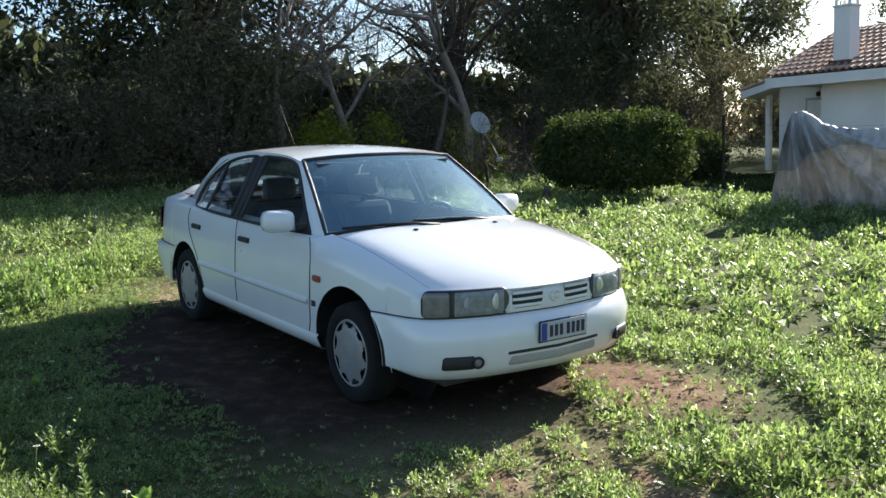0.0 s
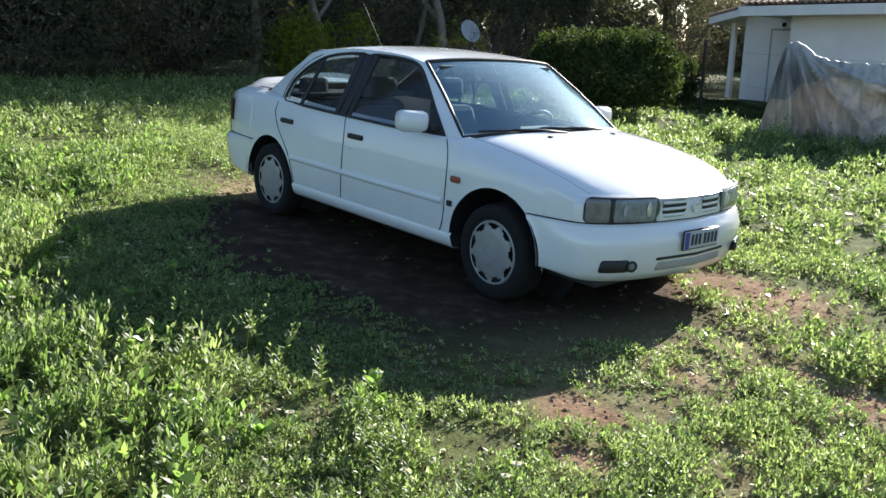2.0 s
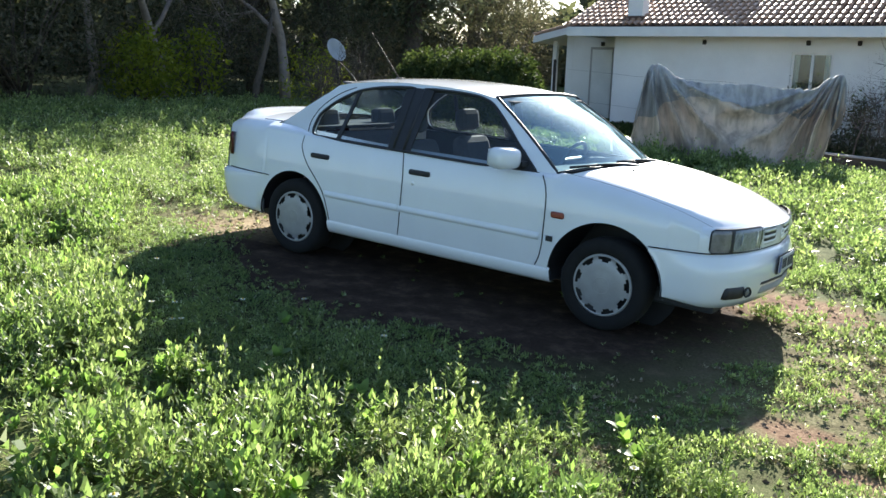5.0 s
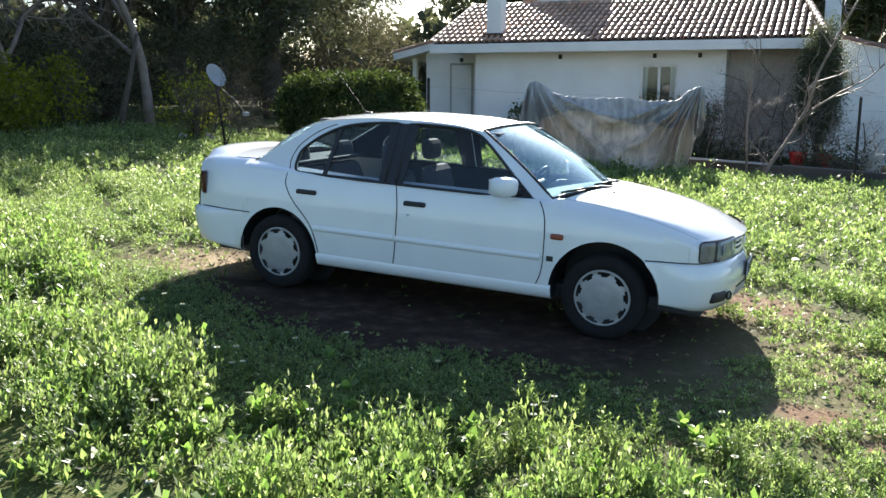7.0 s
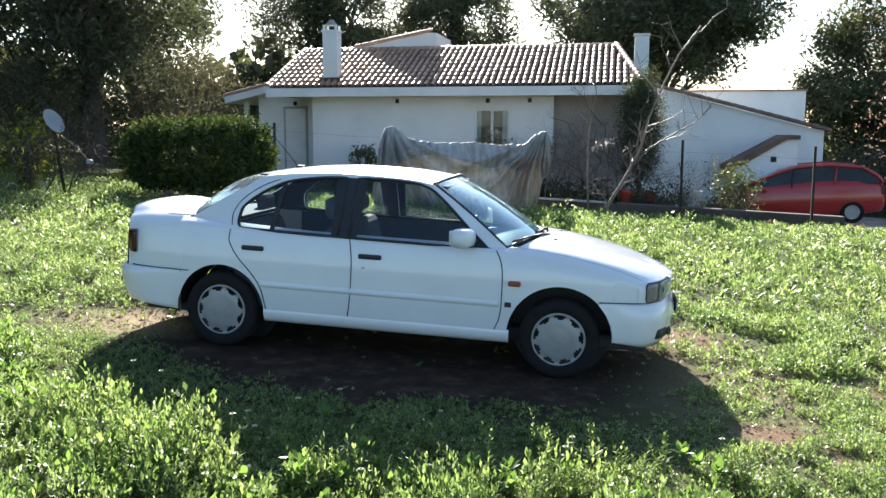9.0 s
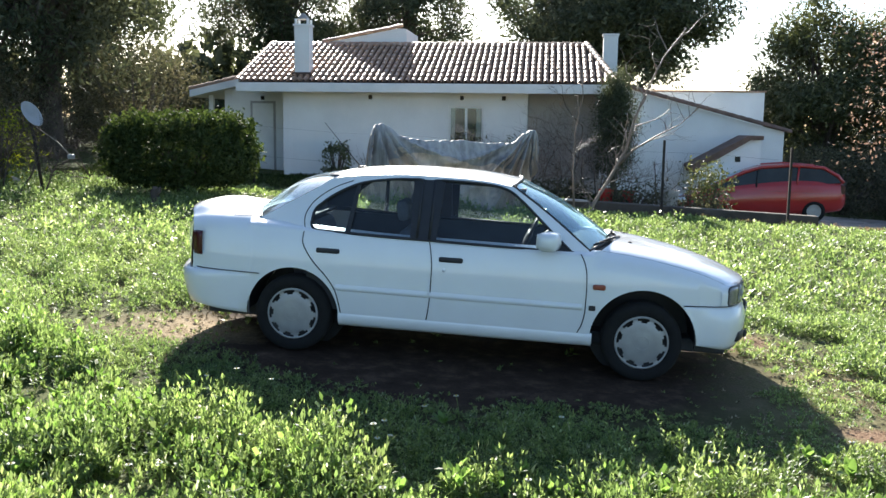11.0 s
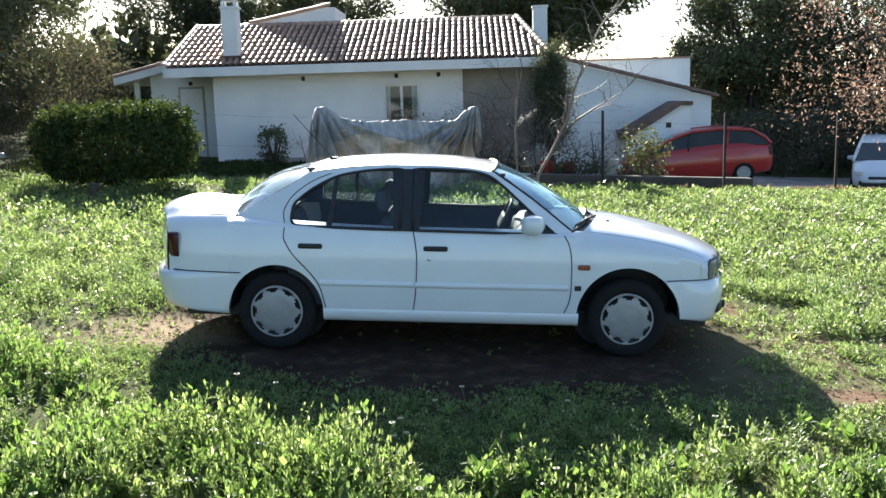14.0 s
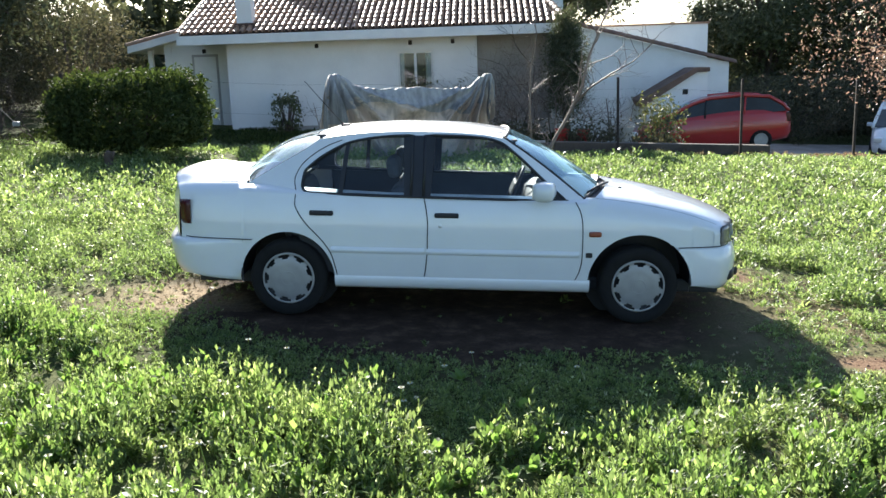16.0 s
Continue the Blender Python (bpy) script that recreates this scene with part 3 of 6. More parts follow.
def bare_tree(name, label, place, height, seed, bark, depth=4, trunk_r=0.12, lean=(0, 0, 1), fork=3):
    rng = np.random.default_rng(seed)
    root = empty(name, pose(*place), label, "tree")
    bm, tips = bmesh.new(), []
    limbs(bm, rng, (0, 0, -0.15), lean, height * 0.55, trunk_r, depth, tips, 0.3, fork)
    part("branch_crown", bm, bark, root, smooth=True)
    return root


def bush(name, label, place, radii, material, seed, count=9000, size=0.05, square=3.0, wide=0.42, rough=1.0, shoots=0):
    """A clipped bush: leaves thickest on its uneven outer skin, twigs inside; shoots: young growth standing above its top."""
    rng = np.random.default_rng(seed)
    root = empty(name, pose(*place), label, "bush")
    bm = bmesh.new()
    for k in range(14):
        a = rng.uniform(0, math.tau)
        r = rng.uniform(0.3, 0.8)
        tube(bm, [(rng.normal(0, 0.1), rng.normal(0, 0.1), -0.1), (radii[0] * r * 0.5 * math.cos(a), radii[1] * r * 0.5 * math.sin(a), radii[2] * 0.8),
                  (radii[0] * r * math.cos(a), radii[1] * r * math.sin(a), radii[2] * 1.5)], [0.035, 0.02, 0.006], 5)
    part("twig_frame", bm, BARK, root, smooth=True)
    cs = []
    while len(cs) < count // 6:
        q = Vector(rng.uniform(-1, 1, 3))
        e = (abs(q.x) ** square + abs(q.y) ** square + abs(q.z) ** square) ** (1 / square)
        if e < 0.05:
            continue
        q = q / e
        w = 0.93 + 0.12 * rough * noise.noise(q * 2.2 + Vector((seed, 0, 0))) + 0.08 * rough * noise.noise(q * 7)
        r = w * (1 - 0.35 * rng.random() ** 2.5)
        cs.append((q.x * radii[0] * r, q.y * radii[1] * r, radii[2] * (1 + q.z * r)))
    for k in range(shoots):
        a, e = rng.uniform(0, math.tau), math.sqrt(rng.random()) * 0.95
        tip = rng.uniform(0.05, 0.24)
        x, y = radii[0] * e * math.cos(a), radii[1] * e * math.sin(a)
        cs += [(x, y, radii[2] * (1.93 - 0.25 * e ** 6) + tip * q) for q in (0.0, 0.35, 0.7, 1.0)]
    leaf_mesh("leaves", cs, 6, 0.05 * (1 if rough < 1.5 else 3), size, material, root, rng, 1.0, wide)
    return root


# ---- the house ----
def house():
    h = empty("house", pose(0.0024, -0.245, 0.064) @ Matrix.Scale(0.9655, 4), "white one-storey house with a terracotta tile roof", "house")
    Y = 17.5
    eave, ridge_z, ridge_y, x0, x1, x1r = 2.84, 4.12, 20.2, -7.88, 2.38, 1.66
    # front wall with the window opening
    def on_front(x, z, d):
        return (x, Y + d, z)
    win = [(-2.12, 0.95), (-1.15, 0.95), (-1.15, 2.22), (-2.12, 2.22)]
    poly_panel("wall", [(-6.55, -0.2), (0.05, -0.2), (0.05, 2.62), (-6.55, 2.62)], [win], on_front, 0.28, WALL, h, "white plastered front wall")
    box_part("wall", (-8.93, -6.55, Y + 1.77, Y + 2.0, -0.2, 2.75), WALL, h, "white plastered side wing wall", 0.005)
    box_part("wall", (-6.80, -6.55, Y + 0.002, Y + 1.768, -0.2, 2.62), WALL, h, "white plastered wall end", 0.005)
    box_part("wall", (-9.15, -8.932, Y + 1.77, Y + 5.4, -0.2, 2.75), WALL, h, "white plastered gable wall", 0.005)
    # only this wall takes the darker grey-brown colour
    box_part("wall", (0.05, 2.3, Y + 0.5, Y + 0.75, -0.8, 2.62), GREYWALL, h, "grey-brown porch wall", 0.005)
    box_part("wall", (-0.20, 0.048, Y + 0.285, Y + 0.75, -0.8, 2.62), WALL, h, "white porch side wall", 0.005)
    box_part("wall", (2.05, 2.30, Y + 0.02, Y + 5.4, -1.2, 2.62), WALL, h, "white plastered gable wall", 0.005)
    box_part("wall", (-9.15, 2.3, Y + 5.4, Y + 5.65, -0.8, 2.62), WALL, h, "white plastered back wall", 0.005)
    box_part("plinth", (-6.6, 2.1, Y - 0.06, Y - 0.002, -0.6, 0.30), CONCRETE, h, "pale concrete plinth", 0.01)
    # window
    w = new("window")
    w.parent = h
    tagged(w, "white two-leaf window with dark panes")
    for a, c, lo, hi in ((-2.12, -2.06, 0.95, 2.22), (-1.21, -1.15, 0.95, 2.22), (-1.67, -1.60, 0.95, 2.22)):
        box_part("window_frame", (a, c, Y + 0.06, Y + 0.12, lo, hi), FASCIA, w, bevel=0.006)
    for lo, hi in ((0.95, 1.01), (2.16, 2.22)):
        box_part("window_frame", (-2.06, -1.21, Y + 0.062, Y + 0.118, lo, hi), FASCIA, w, bevel=0.006)
    for a, c in ((-2.06, -1.67), (-1.60, -1.21)):
        box_part("pane", (a, c, Y + 0.085, Y + 0.095, 1.01, 2.16), GLASS, w, bevel=0)
    for a, c, ph in ((-2.08, -1.96, 0.0), (-1.38, -1.20, 2.0)):
        n = 26
        cv = [(a + (c - a) * i / (n - 1) + 0.03 * q * math.sin(9 * i / n + ph), Y + 0.15 + 0.018 * math.sin(i * 1.3 + ph), 0.97 + 1.22 * q) for i in range(n) for q in (0, 0.5, 1)]
        mesh("curtain", cv, grid_faces(n, 3), CURTAIN, w, "pale drawn curtain")
    # dark sheet in place of the unlit room behind the panes
    box_part("unlit_room_sheet", (-2.3, -1.0, Y + 0.30, Y + 0.34, 0.8, 2.4), DASH, w, bevel=0)
    box_part("sill", (-2.19, -1.08, Y - 0.06, Y + 0.06, 0.90, 0.95), CONCRETE, w, bevel=0.008)
    # doors seen on the front
    d = box_part("door", (-8.27, -7.63, Y + 1.73, Y + 1.77, 0.25, 2.28), FASCIA, h, "pale grey flush door", 0.008)
    box_part("door_frame", (-8.34, -7.56, Y + 1.75, Y + 1.772, 0.25, 2.35), CONCRETE, d, bevel=0.004)
    for x in (-7.95, -4.3, -1.75, -0.6):
        box_part("wall_lamp", (x - 0.05, x + 0.05, Y - 0.06 if x > -6.5 else Y + 1.69, Y if x > -6.5 else Y + 1.77, 2.38, 2.50), IRON, h, "small dark wall lamp", 0.02)
    # eaves
    box_part("fascia", (x0 - 0.05, x1 + 0.05, Y - 0.68, Y - 0.625, 2.55, 2.795), FASCIA, h, "white painted fascia", 0.006)
    box_part("soffit", (-6.5, x1, Y - 0.55, Y + 0.5, 2.60, 2.66), FASCIA, h, "white soffit", 0.004)
    box_part("soffit", (x0, -6.502, Y - 0.55, Y + 1.76, 2.64, 2.70), FASCIA, h, "white soffit over the recess", 0.004)
    # roof body under the tiles, its dark colour painting shade between them
    ang = math.atan2(ridge_z - eave, ridge_y - (Y - 0.6))
    bm = bmesh.new()
    y0 = Y - 0.62
    prof = [(y0, eave - 0.06), (ridge_y, ridge_z - 0.06), (2 * ridge_y - y0, eave - 0.06), (2 * ridge_y - y0, eave - 0.16), (ridge_y, ridge_z - 0.18), (y0, eave - 0.16)]
    a = [bm.verts.new((x0, y, z)) for y, z in prof]
    c = [bm.verts.new((x1r if abs(y - ridge_y) < 0.01 else x1, y, z)) for y, z in prof]
    for k in range(6):
        bm.faces.new((a[k], c[k], c[(k + 1) % 6], a[(k + 1) % 6]))
    bm.faces.new(a[::-1]), bm.faces.new(c)
    bmesh.ops.recalc_face_normals(bm, faces=bm.faces)
    roof = part("roof", bm, TILE_DARK, h, "roof body coloured dark for the shade between tiles")
    # gables
    for x in (-7.95,):
        poly_panel("gable", [(Y, 2.6), (2 * ridge_y - Y, 2.6), (ridge_y, ridge_z - 0.2)], [], lambda y, z, dd, x=x: (x + dd, y, z), 0.05, WALL, h, "white gable")
    # lower side roof by the left gable
    bm = bmesh.new()
    prof = [(-10.06, 2.64), (-7.96, 3.12), (-7.96, 2.92), (-10.06, 2.44)]
    a = [bm.verts.new((x, Y + 1.3, z)) for x, z in prof]
    c = [bm.verts.new((x, Y + 5.5, z)) for x, z in prof]
    for k in range(4):
        bm.faces.new((a[k], c[k], c[(k + 1) % 4], a[(k + 1) % 4]))
    bm.faces.new(a[::-1]), bm.faces.new(c)
    bmesh.ops.recalc_face_normals(bm, faces=bm.faces)
    part("side_roof", bm, FASCIA, h, "white boarded side roof")
    for x in (-9.72,):
        box_part("porch_post", (x, x + 0.14, Y + 1.95, Y + 2.09, -0.2, 2.52), WALL, h, "white porch post", 0.01)
        box_part("porch_post", (x, x + 0.14, Y + 4.35, Y + 4.49, -0.2, 2.52), WALL, h, "white porch post", 0.01)
    # chimneys
    def chimney(x, y, w, lo, hi, hat):
        ch = box_part("chimney", (x - w / 2, x + w / 2, y - w / 2, y + w / 2, lo, hi), WALL, h, "square white chimney", 0.01)
        box_part("chimney_lip", (x - w / 2 - 0.03, x + w / 2 + 0.03, y - w / 2 - 0.03, y + w / 2 + 0.03, hi, hi + 0.06), WALL, ch, bevel=0.01)
        for sx in (-1, 1) if hat else ():
            for sy in (-1, 1):
                box_part("chimney_leg", (x + sx * w * 0.4 - 0.03, x + sx * w * 0.4 + 0.03, y + sy * w * 0.4 - 0.03, y + sy * w * 0.4 + 0.03, hi + 0.06, hi + 0.2), WALL, ch, bevel=0.004)
        if hat:
            bm = bmesh.new()
            bmesh.ops.create_cone(bm, cap_ends=True, segments=12, radius1=w * 0.45, radius2=0.05, depth=0.16, matrix=Matrix.Translation((x, y, hi + 0.28)))
            part("chimney_hat", bm, CONCRETE, ch, "small grey chimney cowl")
    chimney(-6.2, Y + 0.05, 0.42, 2.7, 4.35, True)
    chimney(2.42, Y + 3.2, 0.42, 2.6, 4.40, False)
    box_part("flashing", (-6.47, -5.93, Y - 0.26, Y - 0.162, 2.88, 3.10), TILE_DARK, h, "dark brown flashing at the chimney's foot", 0.01)
    # the raised gable behind the ridge
    poly_panel("rear_gable", [(-6.3, 3.5), (-3.75, 3.5), (-3.75, 4.58), (-4.0, 4.60), (-6.3, 4.16)], [], lambda x, z, dd: (x, ridge_y + 0.15 + dd, z), 2.4, WALL, h, "white raised gable wall")
    # tiles: half barrels in courses up the slope
    slope_len = math.hypot(ridge_z - eave, ridge_y - y0)
    rows, cols = 10, 58
    pitch_x, pitch_s = (x1 - x0) / cols, slope_len / rows
    def barrel(length, r):
        vs, fs, n = [], [], 7
        for k in range(n):
            t = math.pi * k / (n - 1)
            for s, q in ((0.0, 1.0), (1.0, 0.9)):
                vs.append((r * q * math.cos(t), s * length, 1.25 * r * q * math.sin(t) + 0.016 - 0.026 * s))
        for q in (1.0, 0.8):
            for k in range(n):
                t = math.pi * k / (n - 1)
                vs.append((r * q * math.cos(t), 0.0, 1.25 * r * q * math.sin(t) + 0.016))
        for k in range(n - 1):
            fs.append((2 * k, 2 * k + 2, 2 * k + 3, 2 * k + 1))
            fs.append((2 * n + k, 3 * n + k, 3 * n + k + 1, 2 * n + k + 1))
        return vs, fs
    bv, bf = barrel(pitch_s * 1.12, pitch_x * 0.37)
    rot = Matrix.Rotation(ang, 3, "X")
    tile_me = bpy.data.meshes.new("roof_tile")
    tile_me.from_pydata([tuple(rot @ Vector(v)) for v in bv], [], bf)
    tile_me.materials.append(TILE)
    tile_me.polygons.foreach_set("use_smooth", [True] * len(tile_me.polygons))
    rng = np.random.default_rng(5)
    rest_v, rest_f = [], []
    for i in range(rows):
        for j in range(cols):
            x = x0 + (j + 0.5) * pitch_x + rng.normal(0, 0.004)
            s = i * pitch_s + rng.normal(0, 0.006) - 0.03
            if x > x1 - 0.06 - (x1 - x1r) * (s + pitch_s) / slope_len:
                continue
            p = Vector((x, y0 + s * math.cos(ang), eave + s * math.sin(ang) - 0.02 + rng.normal(0, 0.003)))
            if i < 4:
                t = new("roof_tile", tile_me)
                t.parent, t.location = roof, p
            else:
                o = len(rest_v)
                rest_v += [tuple(p + rot @ Vector(v)) for v in bv]
                rest_f += [tuple(o + k for k in f) for f in bf]
    tagged(mesh("upper_tiles", rest_v, rest_f, TILE, roof, "weathered terracotta barrel tiles"), kind="stuff")
    # ridge and verges
    rv, rf = [], []
    def course(a, c, n, r):
        a, c = Vector(a), Vector(c)
        d = (c - a) / n
        side = d.normalized().cross(Vector((0, 0, 1))).normalized()
        up = side.cross(d.normalized())
        for i in range(n):
            o = len(rv)
            for k in range(7):
                t = math.pi * k / 6
                for s, q in ((0.0, 1.0), (1.12, 0.85)):
                    rv.append(tuple(a + d * (i + s) + (side * math.cos(t) + up * math.sin(t)) * r * q))
            rf.extend((o + 2 * k, o + 2 * k + 2, o + 2 * k + 3, o + 2 * k + 1) for k in range(6))
    course((x0, ridge_y, ridge_z - 0.05), (x1r, ridge_y, ridge_z - 0.05), 28, 0.12)
    for x, xr in ((x0 - 0.02, x0 - 0.02), (x1 + 0.02, x1r + 0.02)):
        course((x, y0, eave), (xr, ridge_y, ridge_z), 12, 0.10)
    course((-6.35, ridge_y + 0.15, 4.18), (-3.9, ridge_y + 0.15, 4.65), 9, 0.09)
    for k in range(8):
        course((-10.08, Y + 1.36 + 0.22 * k, 2.66), (-7.98, Y + 1.36 + 0.22 * k, 3.14), 8, 0.09)
    tagged(mesh("ridge_tiles", rv, rf, TILE, roof, "terracotta ridge and verge tiles"), kind="stuff")
    return h


def annex():
    a = empty("annex", pose(0, 0, 0), "low white annex with a sloping tiled wall top", "building")
    Y = 20.6
    poly_panel("wall", [(2.35, -1.2), (7.6, -1.2), (7.6, 1.62), (6.9, 1.78), (2.35, 3.02)], [], lambda x, z, d: (x, Y + d, z), 0.3, WALL, a, "white plastered wall with sloping top")
    box_part("wall", (3.4, 7.48, Y + 2.2, Y + 2.5, -1.0, 2.84), WALL, a, "white plastered rear wall", 0.01)
    box_part("wall_cap", (3.35, 7.53, Y + 2.15, Y + 2.55, 2.84, 2.90), TILE, a, "thin tile coping", 0.01)
    rv, rf = [], []
    p, q, n = Vector((2.35, Y + 0.05, 3.06)), Vector((7.75, Y + 0.05, 1.62)), 22
    for row in range(3):
        for i in range(n):
            o = len(rv)
            for k in range(6):
                t = math.pi * k / 5
                for s, w in ((0.0, 1.0), (1.15, 0.82)):
                    c = p.lerp(q, (i + s) / n)
                    rv.append((c.x, c.y + row * 0.17 - 0.14 + 0.10 * w * math.cos(t), c.z + 0.11 * w * math.sin(t) - 0.02))
            rf.extend((o + 2 * k, o + 2 * k + 2, o + 2 * k + 3, o + 2 * k + 1) for k in range(5))
    tagged(mesh("coping_tiles", rv, rf, OLD_TILE, a, "brown tile coping along the slope"), kind="stuff")
    poly_panel("shed_wall", [(4.95, -1.2), (6.66, -1.2), (6.66, 1.40), (6.35, 1.40), (4.95, 0.55)], [], lambda x, z, d: (x, Y - 1.3 + d, z), 1.3, WALL, a, "small white lean-to wall")
    poly_panel("shed_roof", [(4.80, 0.42), (6.35, 1.38), (6.70, 1.38), (6.70, 1.50), (6.28, 1.50), (4.70, 0.62)], [], lambda x, z, d: (x, Y - 1.4 + d, z), 1.4, OLD_TILE, a, "red-brown lean-to roof")
    box_part("vent", (5.95, 6.1, Y - 1.32, Y - 1.3, 0.75, 0.9), PANE, a, bevel=0)
    box_part("vent", (5.15, 5.3, Y - 1.32, Y - 1.3, 0.05, 0.2), PANE, a, bevel=0)
    return a


house()
annex()


# ---- garden things ----
def covered_load():
    """Tarpaulin thrown over a low frame: peaks at both ends, sagging top, folds down the front."""
    root = empty("covered_boat", pose(-1.16, 9.98, ground_z(-1.16, 9.98), 0, 0, 19), "something long under a grey-brown tarpaulin, hanging in folds", "tarpaulin")
    top = curve([(-1.0, 0.9), (-0.97, 1.46), (-0.90, 1.68), (-0.84, 1.66), (-0.6, 1.42), (-0.3, 1.36), (0.1, 1.36), (0.45, 1.31), (0.68, 1.34), (0.84, 1.52), (0.93, 1.58), (0.98, 1.45), (1.0, 1.0)])
    deep = curve([(-1.0, 0.35), (-0.95, 0.66), (-0.7, 0.56), (0.0, 0.40), (0.7, 0.34), (0.95, 0.22), (1.0, 0.06)])
    def drape(u, v, off=0.0):
        """A point of the sheet: u along it, v from the front foot (-1) over the top (0) to the back foot (1)."""
        q = abs(v)
        h = top(u) + (0.04 * noise.noise((u * 7, 0, 3)) + 0.025 * noise.noise((u * 23, 0, 8))) * (1 - q)
        z = 0.05 + (h - 0.05) * (1 - q ** 1.15) + 0.05 * q * (0.5 + 0.5 * noise.noise((u * 4, v, 6)))
        out = deep(u) * (0.10 + 0.90 * q ** 0.75)
        # folds fan out from both peaks and sag between them
        a1 = math.atan2(h - z + 0.12, (u + 0.92) * 1.6)
        a2 = math.atan2(h - z + 0.12, (0.92 - u) * 1.6)
        w1, w2 = math.exp(-((u + 0.9) / 0.75) ** 2), math.exp(-((u - 0.9) / 0.8) ** 2)
        f1 = 1 - 2 * abs(math.sin(9 * a1 + 0.9 * noise.noise((u * 2, v * 2, 1)))) ** 0.7
        f2 = 1 - 2 * abs(math.sin(8.5 * a2 + 0.9 * noise.noise((u * 2, v * 2, 7)) + 0.5)) ** 0.7
        fold = (f1 * w1 + f2 * w2) * 0.24 * min(1, q * 3) + 0.045 * noise.noise((u * 5, v * 3, 4)) + 0.02 * noise.noise((u * 19, v * 9, 9))
        # the brown cloth sags in slack swags in the middle
        fold += 0.05 * math.sin(9 * q + 3.5 * u * u) * math.exp(-(u / 0.5) ** 2) * min(1, q * 2)
        y = (out + fold + off) * (-1 if v < 0 else 1)
        x = 1.68 * u - 0.55 * max(0, u - 0.3) * q - 0.5 * max(0, -u - 0.6) * q ** 1.3 + 0.2 * fold * (1 if u < 0 else -1)
        return x, y, z + off * (1 - q)
    nu, nv = 190, 56
    vs = [drape(-1 + 2 * i / (nu - 1), -1 + 2 * j / (nv - 1)) for i in range(nu) for j in range(nv)]
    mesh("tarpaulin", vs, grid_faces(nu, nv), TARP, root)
    hang = curve([(-1.0, 0.55), (-0.85, 0.62), (-0.7, 0.40), (-0.45, 0.24), (-0.2, 0.26), (0.05, 0.36), (0.25, 0.42), (0.45, 0.36), (0.6, 0.46), (0.8, 0.40), (1.0, 0.5)])
    nw = 30
    over = []
    for i in range(nu):
        u = -0.995 + 1.99 * i / (nu - 1)
        low = hang(u) + 0.04 * noise.noise((u * 9, 2, 2))
        over += [drape(u, low * (-1 + 2 * j / (nw - 1)), 0.02) for j in range(nw)]
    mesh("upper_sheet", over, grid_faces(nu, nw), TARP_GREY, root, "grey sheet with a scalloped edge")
    for i in (0, nu - 1):
        mesh("tarpaulin_end", [vs[i * nv + j] for j in range(nv)], [tuple(range(nv))], TARP, root, smooth=False)
    return root


covered_load()


def satellite_dish():
    d = empty("satellite_dish", pose(-8.5, 7.8, ground_z(-8.5, 0)), "pale grey satellite dish on a leaning pole among weeds", "satellite dish")
    tube_part("pole", [(0.1, 0.15, -0.1), (0.05, 0.06, 0.8), (0.0, 0.03, 1.3)], 0.03, IRON, d)
    v, f = lathe([(0.0, 0.0), (0.1, 0.007), (0.2, 0.028), (0.27, 0.055), (0.30, 0.07), (0.303, 0.064), (0.26, 0.045), (0.15, 0.01), (0.0, -0.008)], 36, "z")
    dish = mesh("reflector", v, f, DISH, d, "pale grey parabolic dish")
    dish.location, dish.scale = (0, 0, 1.40), (0.66, 0.85, 1)
    dish.rotation_euler = Vector((0.75, -0.22, 0.5)).to_track_quat("Z", "Y").to_euler()
    tube_part("feed_arm", [(0.05, 0.1, 1.2), (0.55, -0.1, 0.95), (0.85, -0.2, 0.70)], 0.010, TWIG, d, "thin rusty feed arm")
    box_part("feed_horn", (0.80, 0.90, -0.25, -0.15, 0.66, 0.74), DISH, d, bevel=0.015)


satellite_dish()


def fence():
    f = empty("fence", pose(0, 0, 0), "thin dark iron posts of a wire fence", "fence")
    for x, hgt in ((-12.0, 1.5), (-8.9, 1.5), (-5.85, 1.55), (3.02, 1.6), (5.6, 1.6), (7.95, 1.6), (10.6, 1.6)):
        z = ground_z(x, 12) - low_yard(x, 12)
        box_part("post", (x - 0.025, x + 0.025, 11.975, 12.025, z - 0.2, z + hgt), IRON, f, bevel=0.004)
    for hgt in (0.12, 0.7, 1.35):
        pts = [(x, 12.0, ground_z(x, 12) + hgt + 0.02 * math.sin(x * 2)) for x in np.arange(-12, 10.7, 0.9)]
        tube_part("wire", pts, 0.0015, IRON, f, sides=4)
    return f


fence()
kerb = box_part("edging_beam", (-0.9, 1.5, 12.22, 12.40, 0.172, 0.212), CONCRETE, None, "", 0.01)
kerb.rotation_euler = (0, radians(SLOPE), 0)
tagged(kerb, "pale concrete coping along the low garden wall", "edging", kind="structure")
low = box_part("retaining_wall", (-1.1, 1.7, 12.25, 12.5, -1.2, 0.17), DARKBASE, None, "", 0.02)
step_down = box_part("retaining_wall", (1.702, 6.3, 12.25, 12.5, -1.2, 0.2), DARKBASE, None, "", 0.02)
step_down.rotation_euler = (0, radians(SLOPE), 0)
tagged(step_down, "low dark garden wall below the field's edge", "wall", kind="structure")
low.rotation_euler = (0, radians(SLOPE), 0)
tagged(low, "low dark garden wall below the field's edge", "wall", kind="structure")


